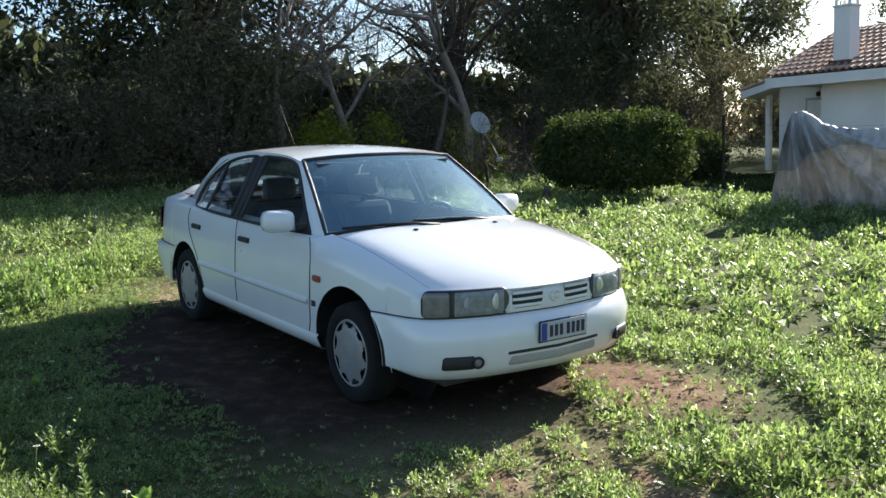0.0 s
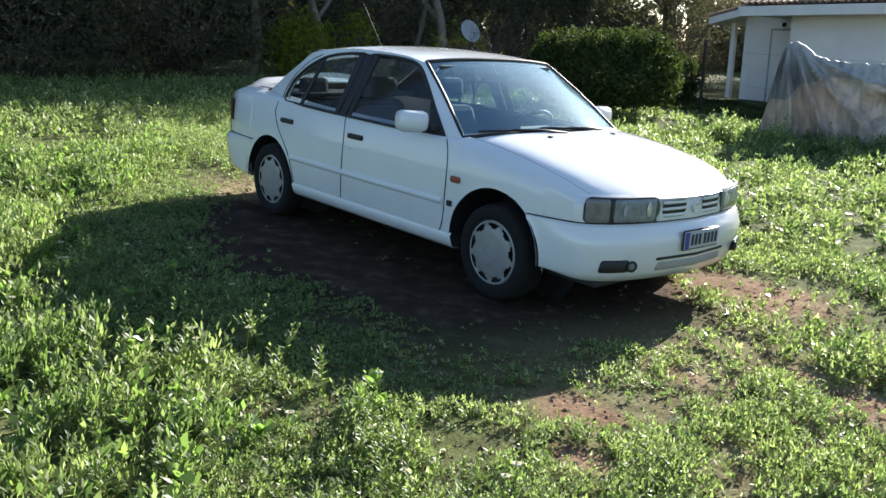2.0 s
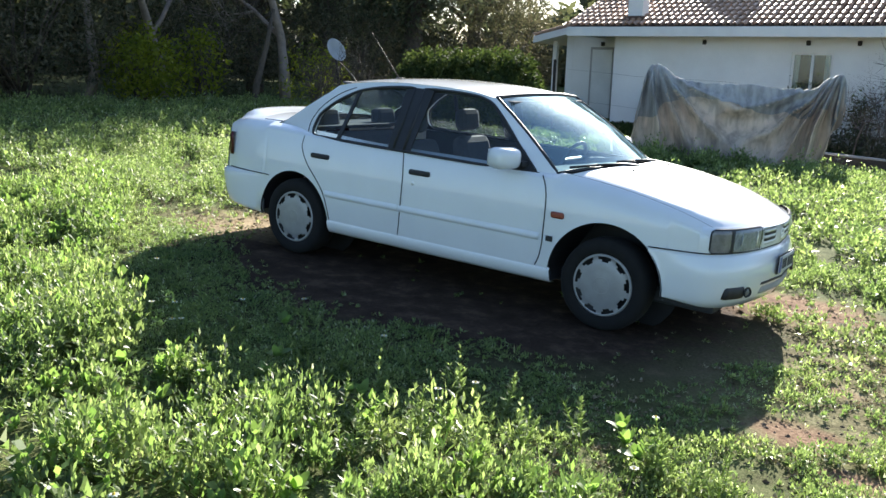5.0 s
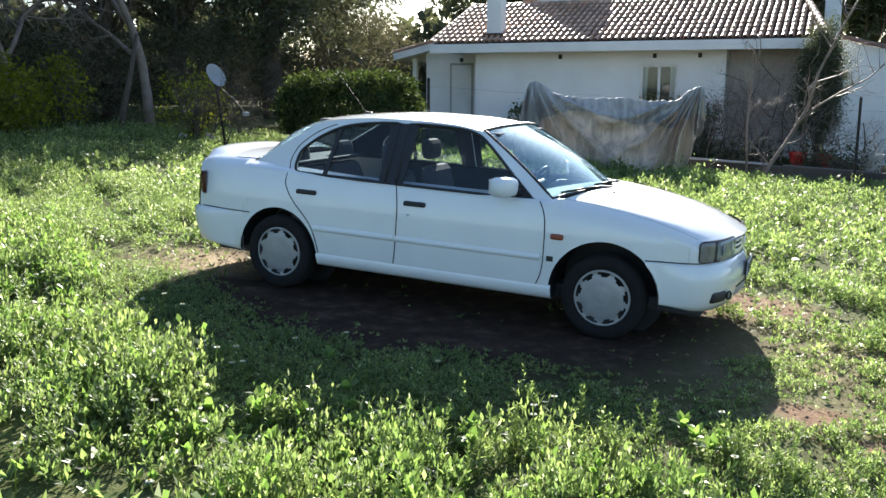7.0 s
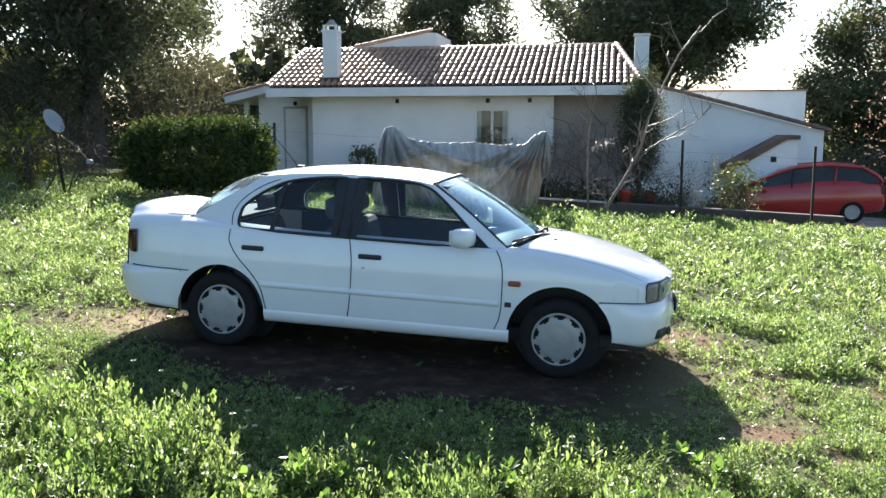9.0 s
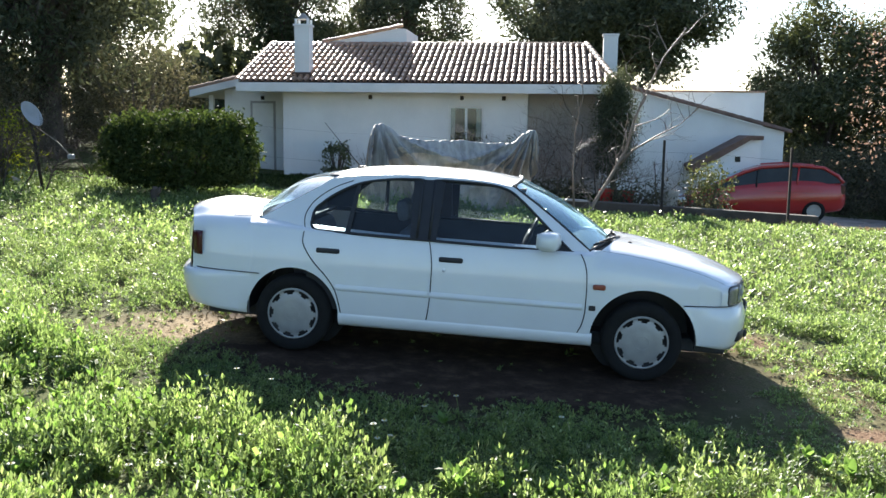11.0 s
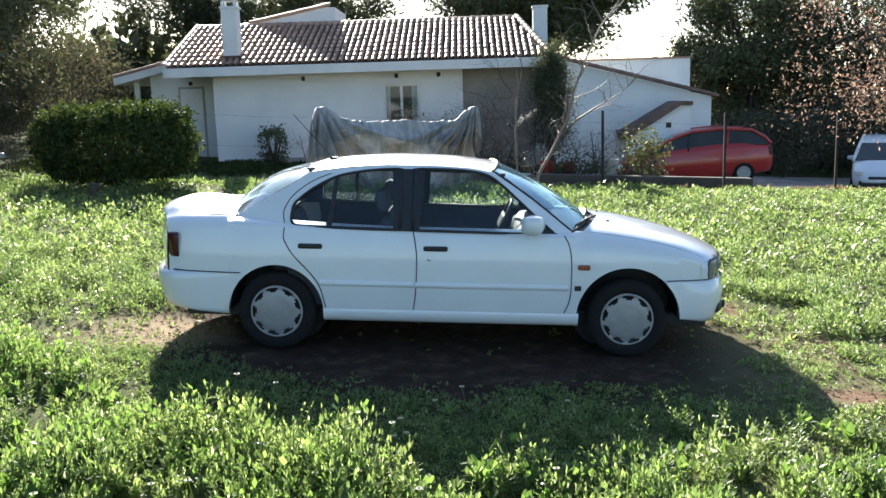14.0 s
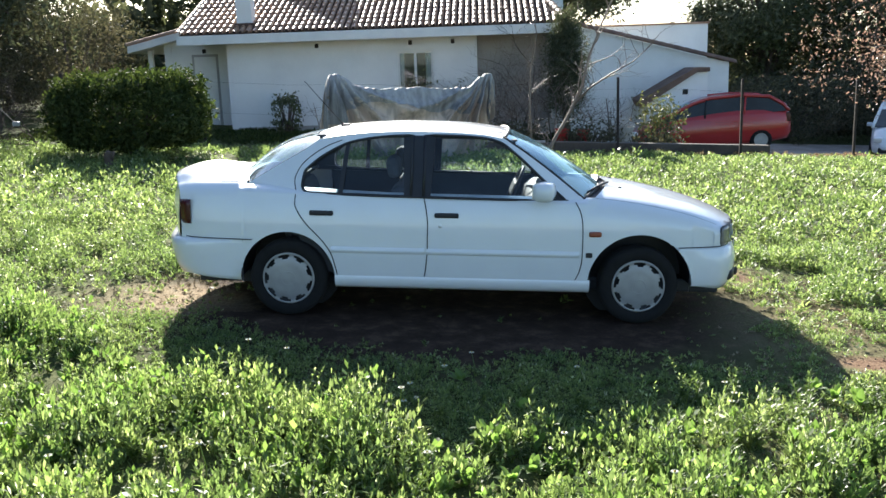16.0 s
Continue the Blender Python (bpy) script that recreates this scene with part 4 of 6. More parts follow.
def parked_car(name, label, m, paint, length=4.0, height=1.52, width=1.72, screen=PANE, look_of="dark windscreen"):
    """A plain hatchback: lofted body, dark glasshouse, lamps and wheels."""
    root = empty(name, m, label, "car")
    half = length / 2
    lo = curve([(-1, 0.42), (-0.97, 0.30), (-0.5, 0.2), (0.5, 0.2), (0.97, 0.28), (1, 0.4)])
    hi = curve([(-1, 0.86), (-0.96, 1.12), (-0.4, 1.19), (0.3, 1.12), (0.62, 0.98), (0.85, 0.76), (0.97, 0.62), (1, 0.5)])
    wd = curve([(-1, 0.62), (-0.92, 0.8), (-0.6, 0.86), (0.5, 0.86), (0.85, 0.78), (1, 0.52)])
    vs, n = [], 41
    for i in range(n):
        s = -1 + 2 * i / (n - 1)
        w, a, c = wd(s) * width / 1.72, lo(s), hi(s)
        vs += [(s * half, y * w, a + (c - a) * q) for y, q in ((-0.8, 0), (-0.97, 0.12), (-1, 0.45), (-0.97, 0.8), (-0.86, 0.97), (-0.5, 1.02), (0, 1.03), (0.5, 1.02), (0.86, 0.97), (0.97, 0.8), (1, 0.45), (0.97, 0.12), (0.8, 0))]
    body = mesh("body", vs, grid_faces(n, 13, True) + [tuple(range(12, -1, -1)), tuple(range((n - 1) * 13, n * 13))], paint, root)
    prof = [(-0.96, 1.05), (-0.90, 1.24), (-0.74, height - 0.09), (-0.38, height), (-0.02, height - 0.03), (0.18, height - 0.15), (0.66, 0.96)]
    vs, cap = [], []
    for y, dy in ((-1, 0), (1, 0)):
        for x, z in prof:
            k = (z - 0.9) / (height - 0.9)
            vs.append((x * half, y * width * (0.47 - 0.09 * k), z))
    fs = [(k, k + 1, 7 + k + 1, 7 + k) for k in range(6)]
    glass = mesh("glasshouse", vs, [tuple(range(6, -1, -1)), tuple(range(7, 14))] + fs, PANE, root, "dark side windows", smooth=False)
    ws = [vs[5], vs[6], vs[13], vs[12]]
    mesh("windscreen", [(x + 0.012, y * 0.93, z + 0.012) for x, y, z in ws], [(0, 1, 2, 3)], screen, root, look_of)
    cap = [(x * half * 1.0, y * width * 0.385, z + 0.015) for x, z in prof[1:6] for y in (-1, -0.5, 0, 0.5, 1)]
    mesh("roof", cap, grid_faces(5, 5), paint, root)
    for y in (-1, 1):
        pts = [(x * half, y * width * (0.475 - 0.09 * (z - 0.9) / (height - 0.9)), z) for x, z in prof]
        tube_part("pillar", pts, 0.05, paint, root)
        for x in (0.05, -0.42):
            p0 = (x * half, y * width * 0.472, 0.92)
            tube_part("pillar", [p0, ((x - 0.04) * half, y * width * 0.395, height - 0.05)], 0.03, PANE if x > 0 else paint, root)
        box_part("headlamp", (half * 0.86, half * 0.97, y * 0.62 - 0.12, y * 0.62 + 0.12, 0.60, 0.74), CHROME, root, bevel=0.03)
        box_part("tail_lamp", (-half * 0.985, -half * 0.93, y * 0.66 - 0.1, y * 0.66 + 0.1, 0.75, 1.0), REDLENS, root, bevel=0.02)
        mir = box_part("door_mirror", (0.36 * half - 0.07, 0.36 * half + 0.07, y * width * 0.54 - 0.08, y * width * 0.54 + 0.08, 0.92, 1.03), paint, root, bevel=0.03)
        for x in (-0.62, 0.62):
            wl_ = new("wheel")
            wl_.parent = root
            wl_.location = (x * half, y * (width / 2 - 0.10), 0.30)
            v, f = lathe([(0.19, -0.1), (0.26, -0.105), (0.30, -0.07), (0.30, 0.07), (0.26, 0.105), (0.19, 0.1)], 28)
            mesh("tyre", v, f, TYRE, wl_)
            v, f = lathe([(0.0, -0.085), (0.1, -0.08), (0.19, -0.09)] if y < 0 else [(0.0, 0.085), (0.1, 0.08), (0.19, 0.09)], 28)
            mesh("rim", v, f, CAP, wl_)
    box_part("grille", (half * 0.95, half * 1.004, -0.36, 0.36, 0.50, 0.58), TRIM, root, "dark grille", bevel=0.02)
    box_part("front_bumper", (half * 0.90, half * 1.0, -0.6, 0.6, 0.30, 0.46), TRIM, root, bevel=0.04)
    return root


def yard_z(x, y):
    return ground_z(x, y) - low_yard(x, y)


parked_car("parked_car", "red hatchback parked on the drive beyond the fence", pose(6.55, 19.0, yard_z(6.55, 19) + 0.08, 0, SLOPE, 176), REDPAINT, 4.5, 1.56, 1.72, REAR, "pale reflecting windscreen")
parked_car("parked_car", "white hatchback parked beyond the fence under the trees", pose(12.6, 19.8, yard_z(12.6, 19.8) + 0.02, 0, SLOPE, 243), PAINT, 4.0, 1.5)


dv = [(x, y, yard_z(x, y) + 0.03) for x in np.arange(6.0, 20.1, 1.0) for y in np.arange(16.6, 23.1, 1.0)]
drive = mesh("driveway", dv, [q[::-1] for q in grid_faces(15, len(dv) // 15)], DUST)
tagged(drive, "dusty tan gravel drive beside the house", "driveway", kind="structure")

def plant_pot(place, r, h, material, label):
    """A tapered pot with a rim, on the garden's ground."""
    p = empty("plant_pot", pose(*place), label, "plant pot")
    v, f = lathe([(0.0, 0.0), (r * 0.7, 0.0), (r * 0.95, h * 0.85), (r * 1.08, h * 0.86), (r * 1.08, h), (r * 0.92, h), (r * 0.88, h * 0.8), (0.0, h * 0.8)], 20, "z")
    mesh("pot", v, f, material, p, smooth=False)
    return p


plant_pot((1.95, 13.3, yard_z(1.95, 13.3)), 0.17, 0.42, REDPAINT, "faded red plant pot in the garden")
plant_pot((2.45, 13.5, yard_z(2.45, 13.5)), 0.15, 0.40, REDPAINT, "faded red plant pot in the garden")
plant_pot((3.35, 13.2, yard_z(3.35, 13.2)), 0.2, 0.55, CONCRETE, "pale concrete plant pot in the garden")


# ---- planting ----
bush("hedge_bush", "broad clipped green bush on the field's edge", (-6.38, 9.4, ground_z(-6.38, 0) + 0.17), (1.45, 1.2, 0.63), HEDGE, 3, 26000, 0.045, 3.2, shoots=260)
bush("small_bush", "small round bush beside the hedge", (-8.0, 14.0, ground_z(-8.3, 0)), (0.65, 0.6, 0.6), HEDGE, 4, 5000, 0.05, 2.2)
bush("yellow_bush", "sunlit yellow-green shrub under the trees", (-13.0, 6.7, ground_z(-13.0, 0)), (0.75, 0.75, 0.75), YELLOW, 5, 3000, 0.06, 2.0, 0.42, 2.6)
bush("yellow_bush", "sunlit yellow-green shrub under the trees", (-12.9, 8.2, ground_z(-12.9, 0)), (0.4, 0.4, 0.85), YELLOW, 8, 900, 0.06, 2.0, 0.42, 2.6)
bush("dry_shrub", "pale dry shrub beside the satellite dish", (-9.7, 8.6, ground_z(-9.7, 0)), (0.7, 0.6, 0.75), YELLOW, 9, 1300, 0.045, 2.0, 0.3, 2.6)
bush("shrub", "young shrub against the white wall", (-4.85, 15.7, ground_z(-5, 0) - 0.1), (0.4, 0.4, 0.6), OLIVE, 6, 900, 0.05, 2.0)
for x, w, hz in ((-1.5, 0.42, 0.72), (-0.3, 0.34, 0.6)):
    bush("leafy_shrub", "thin leafy shrub growing against the house wall", (x, 16.3, yard_z(x, 16.3)), (w, 0.3, hz), OLIVE, 80 + int(w * 100), 900, 0.05, 2.0, 0.35, 2.8)
bush("garden_shrub", "flowering garden shrub by the drive", (4.4, 14.6, yard_z(4.4, 14.6)), (0.5, 0.5, 0.85), OLIVE, 7, 2000, 0.05, 2.0, 0.42, 2.6)


# ---- the white saloon ----
car_half = curve([(-2.08, 0.745), (-1.9, 0.80), (-1.6, 0.833), (-1.2, 0.845), (0, 0.85), (1.2, 0.845), (1.5, 0.83), (1.7, 0.792), (1.84, 0.742)])
side_shape = curve([(0.2, 0.93), (0.25, 0.955), (0.29, 0.975), (0.34, 0.985), (0.5, 1.0), (0.65, 0.995), (0.8, 0.975), (0.9, 0.945), (1.0, 0.91)])
shoulder = curve([(-2.08, 0.90), (-1.9, 0.925), (-1.6, 0.93), (-1.2, 0.92), (-0.4, 0.90), (0.85, 0.885), (1.1, 0.865), (1.35, 0.83), (1.6, 0.775), (1.75, 0.725), (1.84, 0.69)])
deck = curve([(-2.08, 0.965), (-2.0, 0.985), (-1.9, 0.995), (-1.55, 1.01), (-0.5, 0.95), (0.8, 0.95), (1.0, 0.95), (1.25, 0.92), (1.4, 0.885), (1.55, 0.84), (1.7, 0.78), (1.84, 0.71)])
roof_mid = curve([(-1.25, 1.285), (-1.03, 1.335), (-0.71, 1.372), (-0.4, 1.387), (-0.04, 1.38), (0.2, 1.355), (0.34, 1.335)])
rail = curve([(-1.25, 1.205), (-1.075, 1.285), (-0.93, 1.315), (-0.7, 1.34), (-0.45, 1.352), (-0.2, 1.352), (0.1, 1.34), (0.29, 1.312)])


def side_y(x, z):
    return car_half(x) * side_shape(z)


def bulge(s):
    return 0.235 * step(1.0, 1.84, s) - 0.17 * step(1.2, 2.08, -s)


def cabin_y(z, x=0.0):
    return 0.803 - (z - 0.9) * 0.52 - 0.17 * max(0.0, min(1.0, (-0.95 - x) / 0.75)) ** 1.6 - 0.06 * max(0.0, min(1.0, (x - 0.25) / 0.6)) ** 1.5


def plan(points, steps):
    """A smooth plan path through points, mirrored in y, with its outward normals."""
    n = len(points) - 1
    cx, cy = curve([(i, p[0]) for i, p in enumerate(points)]), curve([(i, p[1]) for i, p in enumerate(points)])
    half = [(cx(n * i / steps), cy(n * i / steps)) for i in range(steps + 1)]
    full = [(x, -y) for x, y in half[:-1]] + [(x, y) for x, y in half[::-1]]
    out = []
    for i, (x, y) in enumerate(full):
        ax, ay = full[max(i - 1, 0)]
        bx, by = full[min(i + 1, len(full) - 1)]
        d = Vector((bx - ax, by - ay)).normalized()
        out.append((x, y, d.y, -d.x))
    return out


def flow(pts, n=30):
    """The same line with its corners rounded into a smooth run of n points."""
    last = len(pts) - 1
    runs = [curve([(i, p[q]) for i, p in enumerate(pts)]) for q in range(len(pts[0]))]
    return [tuple(r(last * k / (n - 1)) for r in runs) for k in range(n)]


def hoop(bm, cx, cz, y0, y1, r, a0, a1, n=28):
    rows = [[bm.verts.new((cx + r * math.cos(a), y, cz + r * math.sin(a))) for y in (y0, y1)]
            for a in [a0 + (a1 - a0) * i / n for i in range(n + 1)]]
    for p, q in zip(rows, rows[1:]):
        bm.faces.new((p[0], p[1], q[1], q[0]))


def car_wheel(car, x, side):
    """Tyre, hubcap with slots and the dark wheel behind it."""
    wheel = new("wheel")
    wheel.parent = car
    wheel.location = (x, side * 0.735, 0.285)
    wheel.rotation_euler = (0, 0.35 * x + side, 0 if side < 0 else math.pi)
    prof = [(0.19, -0.072), (0.20, -0.090), (0.235, -0.097), (0.262, -0.092), (0.278, -0.078), (0.285, -0.05), (0.286, -0.02),
            (0.286, 0.02), (0.285, 0.05), (0.278, 0.078), (0.25, 0.095), (0.19, 0.085)]
    v, f = lathe(prof, 48)
    mesh("tyre", v, f, TYRE, wheel)
    v, f = lathe([(0.0, -0.045), (0.12, -0.045), (0.185, -0.05), (0.192, -0.06)], 40)
    mesh("rim", v, f, TRIM, wheel)
    n, slots = 90, 9
    radii = [(0.0, -0.098), (0.035, -0.098), (0.07, -0.096), (0.10, -0.092), (0.128, -0.094), (0.145, -0.088), (0.160, -0.086), (0.177, -0.085), (0.183, -0.088), (0.191, -0.084), (0.194, -0.070)]
    v, m = [], len(radii)
    for k in range(n):
        a = k * math.tau / n
        v += [(r * math.cos(a), h, r * math.sin(a)) for r, h in radii]
    f = []
    for k in range(n):
        for j in range(m - 1):
            cut = j == 5 and k % (n // slots) in (2, 3, 4, 5) or j == 6 and k % (n // slots) in (1, 2, 3, 4, 5, 6, 7)
            if not cut:
                f.append((k * m + j, k * m + j + 1, ((k + 1) % n) * m + j + 1, ((k + 1) % n) * m + j))
    mesh("hubcap", v, f, CAP, wheel, "grey plastic hubcap with nine slots")
    v, f = lathe([(0.048, -0.0985), (0.051, -0.1005), (0.054, -0.0985)], 32)
    mesh("hubcap_ring", v, f, CAP, wheel)
    return wheel


def seat(car, x, y, width, label, front=True):
    """A seat with cushion, raked backrest and headrest."""
    s = new("seat")
    s.parent = car
    s.location = (x, y, 0)
    tagged(s, label)
    box_part("cushion", (-0.25, 0.27, -width / 2, width / 2, 0.36, 0.52), SEAT, s, bevel=0.05)
    b = box_part("backrest", (-0.07, 0.07, -width / 2, width / 2, 0.0, 0.50 if front else 0.46), SEAT, s, bevel=0.06)
    for v in b.data.vertices:
        v.co.y *= 1 - 0.22 * step(0.2, 0.5, v.co.z)
    b.location, b.rotation_euler = (-0.27, 0, 0.46), (0, -0.28, 0)
    spots = (0.0,) if front else (-0.36, 0.36)
    for hy in spots:
        h = box_part("headrest", (-0.05, 0.05, -0.13, 0.13, 0.0, 0.17), SEAT, s, bevel=0.045)
        h.location, h.rotation_euler = ((-0.43, hy, 0.985) if front else (-0.41, hy, 0.91)), (0, -0.15, 0)
    return s


def white_car():
    car = empty("car", BASE, "white four-door saloon car parked on bare soil and grass", "car")
    # body shell, split into the panels that open
    S = [(-2.08 + 3.92 * i / 196) for i in range(197)]
    NS, ND = 30, 16
    arches = ((1.275, 0.295, 0.372), (-1.275, 0.29, 0.345))
    rows = []
    for s in S:
        zb = 0.245 if -1.59 < s < 1.62 else 0.555
        zs = shoulder(s)
        row = []
        for j in range(NS + 1):
            z = zb + (zs - zb) * j / NS
            row.append([s, side_y(s, z), z])
        yw, zt = row[-1][1], deck(s)
        for j in range(1, ND + 1):
            v = j / ND
            row.append([s, yw * (1 - v), zs + (zt - zs) * (1 - (1 - v) ** 3.2)])
        for p in row:
            p[0] += bulge(s) * (1 - min(1.0, p[1] / max(row[NS // 2][1], 1e-6)) ** 2)
        rows.append(row)
    M = NS + ND + 1
    cowl_x = lambda y: 0.93 + 0.17 * (1 - min(1.0, abs(y) / 0.74) ** 2)
    for row in rows:
        for p in row[NS + 2:]:
            if 0.8 < p[0] < 1.15:
                p[0] = max(p[0], cowl_x(p[1]))
    A = np.array(rows)
    du, dv = np.gradient(A, axis=0), np.gradient(A, axis=1)
    dv[:, -1] = (0, -1, 0)
    du[:, :, 0] += 1e-5
    nor = np.cross(du, dv)
    nor /= np.maximum(np.linalg.norm(nor, axis=2), 1e-9)[..., None]
    nor *= np.where((nor[..., 1] + nor[..., 2]) < 0, -1, 1)[..., None]
    # the wing rolls softly into the bonnet
    soft_n = nor.copy()
    for j in range(NS - 5, NS + 7):
        soft_n[:, j] = nor[:, max(0, j - 4):j + 5].mean(axis=1)
    soft_n /= np.linalg.norm(soft_n, axis=2)[..., None]
    ends = np.array([sv > 0.9 or sv < -1.62 for sv in S])
    nor[ends] = soft_n[ends]
    inside = {}
    for i, row in enumerate(rows):
        for j, p in enumerate(row[:NS + 1]):
            for cx, cz, r in arches:
                d = math.hypot(p[0] - cx, p[2] - cz)
                if d < r:
                    inside[i, j] = (cx, cz, r, d)
    def kind(i, j):
        p = rows[i][j]
        q = rows[i + 1][j + 1]
        x, z = (p[0] + q[0]) / 2, (p[2] + q[2]) / 2
        if j >= NS:
            v = (j - NS + 0.5) / ND
            if -1.60 < S[i] < 0.86:
                return "body" if v < 0.10 or rows[i][j + 1][1] > cabin_y(0.93, S[i]) - 0.012 else None
            if S[i] >= 0.86:
                if v > 0.12 and q[0] - p[0] < 0.004 and S[i] < 1.2:
                    return None
                return "hood" if v > 0.12 else "body"
            return "trunk_lid" if v > 0.2 else "body"
        if z > 0.325 and -0.27 < x < 0.84:
            return "front_door"
        if z > 0.325 and -1.21 < x <= -0.27 and (x > -0.93 or math.hypot(x + 1.275, z - 0.29) > 0.40) and x > -1.22 + 0.42 * max(0, 0.75 - z):
            return "rear_door"
        return "body"
    groups = {}
    for i in range(len(S) - 1):
        for j in range(M - 1):
            k = kind(i, j)
            corners = [(i, j), (i + 1, j), (i + 1, j + 1), (i, j + 1)]
            if k and not all(c in inside for c in corners):
                groups.setdefault(k, []).append(corners)
    for (i, j), (cx, cz, r, d) in inside.items():
        p = rows[i][j]
        k = r / max(d, 1e-4)
        p[0], p[2] = cx + (p[0] - cx) * k, max(0.2, cz + (p[2] - cz) * k)
    doors = {}
    for k, quads in groups.items():
        for sign in ((-1, 1) if k.endswith("door") else (0,)):
            verts, faces, seen, vn = [], [], {}, []
            for sg in ((sign,) if sign else (-1, 1)):
                for q in quads:
                    f = []
                    for i, j in q:
                        key = (i, j, 0 if j == M - 1 else sg)
                        if key not in seen:
                            seen[key] = len(verts)
                            x, y, z = rows[i][j]
                            verts.append((x, sg * y, z))
                            n = nor[i, j]
                            vn.append((n[0], sg * n[1], n[2]))
                        f.append(seen[key])
                    faces.append(f if sg < 0 else f[::-1])
            ob = mesh(k, verts, faces, PAINT, car, "white painted " + k.replace("_", " "))
            ob.data.normals_split_custom_set_from_vertices(vn)
            doors[k, sign] = ob
    for sg in (-1, 1):
        edge = [rows[i][NS + 2] for i in range(len(S)) if S[i] >= 0.88]
        tube_part("bonnet_shut_line", [(x, sg * y, z + 0.001) for x, y, z in edge[::3]], 0.0008, TRIM, car, sides=5)
        edge = [rows[i][NS + 3] for i in range(16, len(S)) if S[i] <= -1.58]
        tube_part("boot_shut_line", [(x, sg * y, z + 0.001) for x, y, z in edge], 0.003, TRIM, car, sides=5)
    # nose, tail and bumpers
    front = plan([(1.54, 0.836), (1.70, 0.794), (1.84, 0.742), (1.955, 0.585), (2.03, 0.31), (2.062, 0.0)], 20)
    tail = plan([(-1.53, -0.836), (-1.85, -0.806), (-2.03, -0.752), (-2.13, -0.60), (-2.21, -0.30), (-2.24, 0.0)], 20)
    def ramped(path, pr, arch=None, rise=0.0):
        out = []
        n = len(path)
        for i, (x, y, nx, ny) in enumerate(path):
            k = step(0, 12, min(i, n - 1 - i))
            for o, z in pr:
                px, py = x + nx * o * (k if o > 0 else 1), y + ny * o * (k if o > 0 else 1)
                pz = z + ((0.045 * (1 - k) if not rise else rise * k) if z < 0.3 else 0)
                if arch and math.hypot(px - arch[0], pz - arch[1]) < arch[2]:
                    px = arch[0] + math.copysign(math.sqrt(max(arch[2] ** 2 - (pz - arch[1]) ** 2, 0)), px - arch[0])
                out.append((px, py, pz))
        return out
    prof = [(-0.03, 0.52), (0.0, 0.56), (0.004, 0.60), (0.0, 0.66), (-0.012, 0.705), (-0.05, 0.725)]
    mesh("nose_panel", ramped(front[7:-7], prof), grid_faces(len(front) - 14, len(prof)), PAINT, car, "white painted nose panel")
    end = rows[0]
    cols = [(p[0], sg * p[1], p[2]) for sg in (-1, 1) for p in (end[NS:] if sg < 0 else end[NS:-1][::-1])]
    tv, nt_ = [], 15
    for x, y, z in cols:
        for k in range(nt_):
            zz = z + (0.50 - z) * k / (nt_ - 1)
            wide = side_shape(zz) / side_shape(end[NS][2])
            inner = 1 - abs(y) / end[NS][1]
            tv.append((x - 0.018 * math.sin(math.pi * min(1, k / 9)) * min(1, inner * 4) - 0.012 * min(1, k / 3) * min(1, inner * 4), y * wide, zz))
    mesh("tail_panel", tv, grid_faces(len(cols), nt_), PAINT, car, "white painted tail panel")
    prof = [(-0.06, 0.575), (0.0, 0.572), (0.022, 0.555), (0.040, 0.505), (0.052, 0.475), (0.050, 0.42), (0.040, 0.36), (0.026, 0.30), (0.0, 0.255), (-0.08, 0.245)]
    fb = mesh("front_bumper", ramped(front, prof, arches[0]), grid_faces(len(front), len(prof)), PAINT, car, "white painted front bumper")
    prof = [(-0.06, 0.57), (0.0, 0.568), (0.055, 0.562), (0.078, 0.535), (0.080, 0.50), (0.070, 0.44), (0.050, 0.36), (0.028, 0.30), (0.012, 0.266), (-0.06, 0.258)]
    mesh("rear_bumper", ramped(tail, prof, arches[1], 0.045), grid_faces(len(tail), len(prof)), PAINT, car, "white painted rear bumper")
    # lamps
    def band(name, y0, y1, z0, z1, material, parent, out=0.012, path=front, label="", rise=0.0, both=True, soft=0.0):
        obs = []
        dense = [(x, y, nx, ny) for a, c in zip(path, path[1:]) for k in range(4)
                 for x, y, nx, ny in [tuple(a[q] + (c[q] - a[q]) * k / 4 for q in range(4))]]
        for sg in ((-1, 1) if both else (0,)):
            sel = [p for p in dense if (y0 <= p[1] * sg <= y1 if sg else y0 <= p[1] <= y1)]
            n = len(sel)
            pr = [(-0.01, 0.0), (out * 0.8, 0.03), (out, 0.2), (out, 0.8), (out * 0.8, 0.97), (-0.01, 1.0)]
            vs = []
            far = [0.0]
            for a, c in zip(sel, sel[1:]):
                far.append(far[-1] + math.hypot(a[0] - c[0], a[1] - c[1]))
            for i, (x, y, nx, ny) in enumerate(sel):
                zz1 = z1 + rise * abs(y)
                gone = 1 - min(1, min(far[i], far[-1] - far[i]) / soft) if soft else 0.0
                cut = soft * (1 - math.sqrt(max(0.0, 1 - gone * gone)))
                e = 0.3 + 0.7 * min(1, min(i, n - 1 - i) / 1.5)
                vs += [(x + nx * o * (e if o > 0 else 1), y + ny * o * (e if o > 0 else 1), z0 + cut * 0.6 + (zz1 - z0 - cut * 1.6) * q) for o, q in pr]
            obs.append(mesh(name, vs, grid_faces(n, len(pr)), material, parent, label))
        return obs
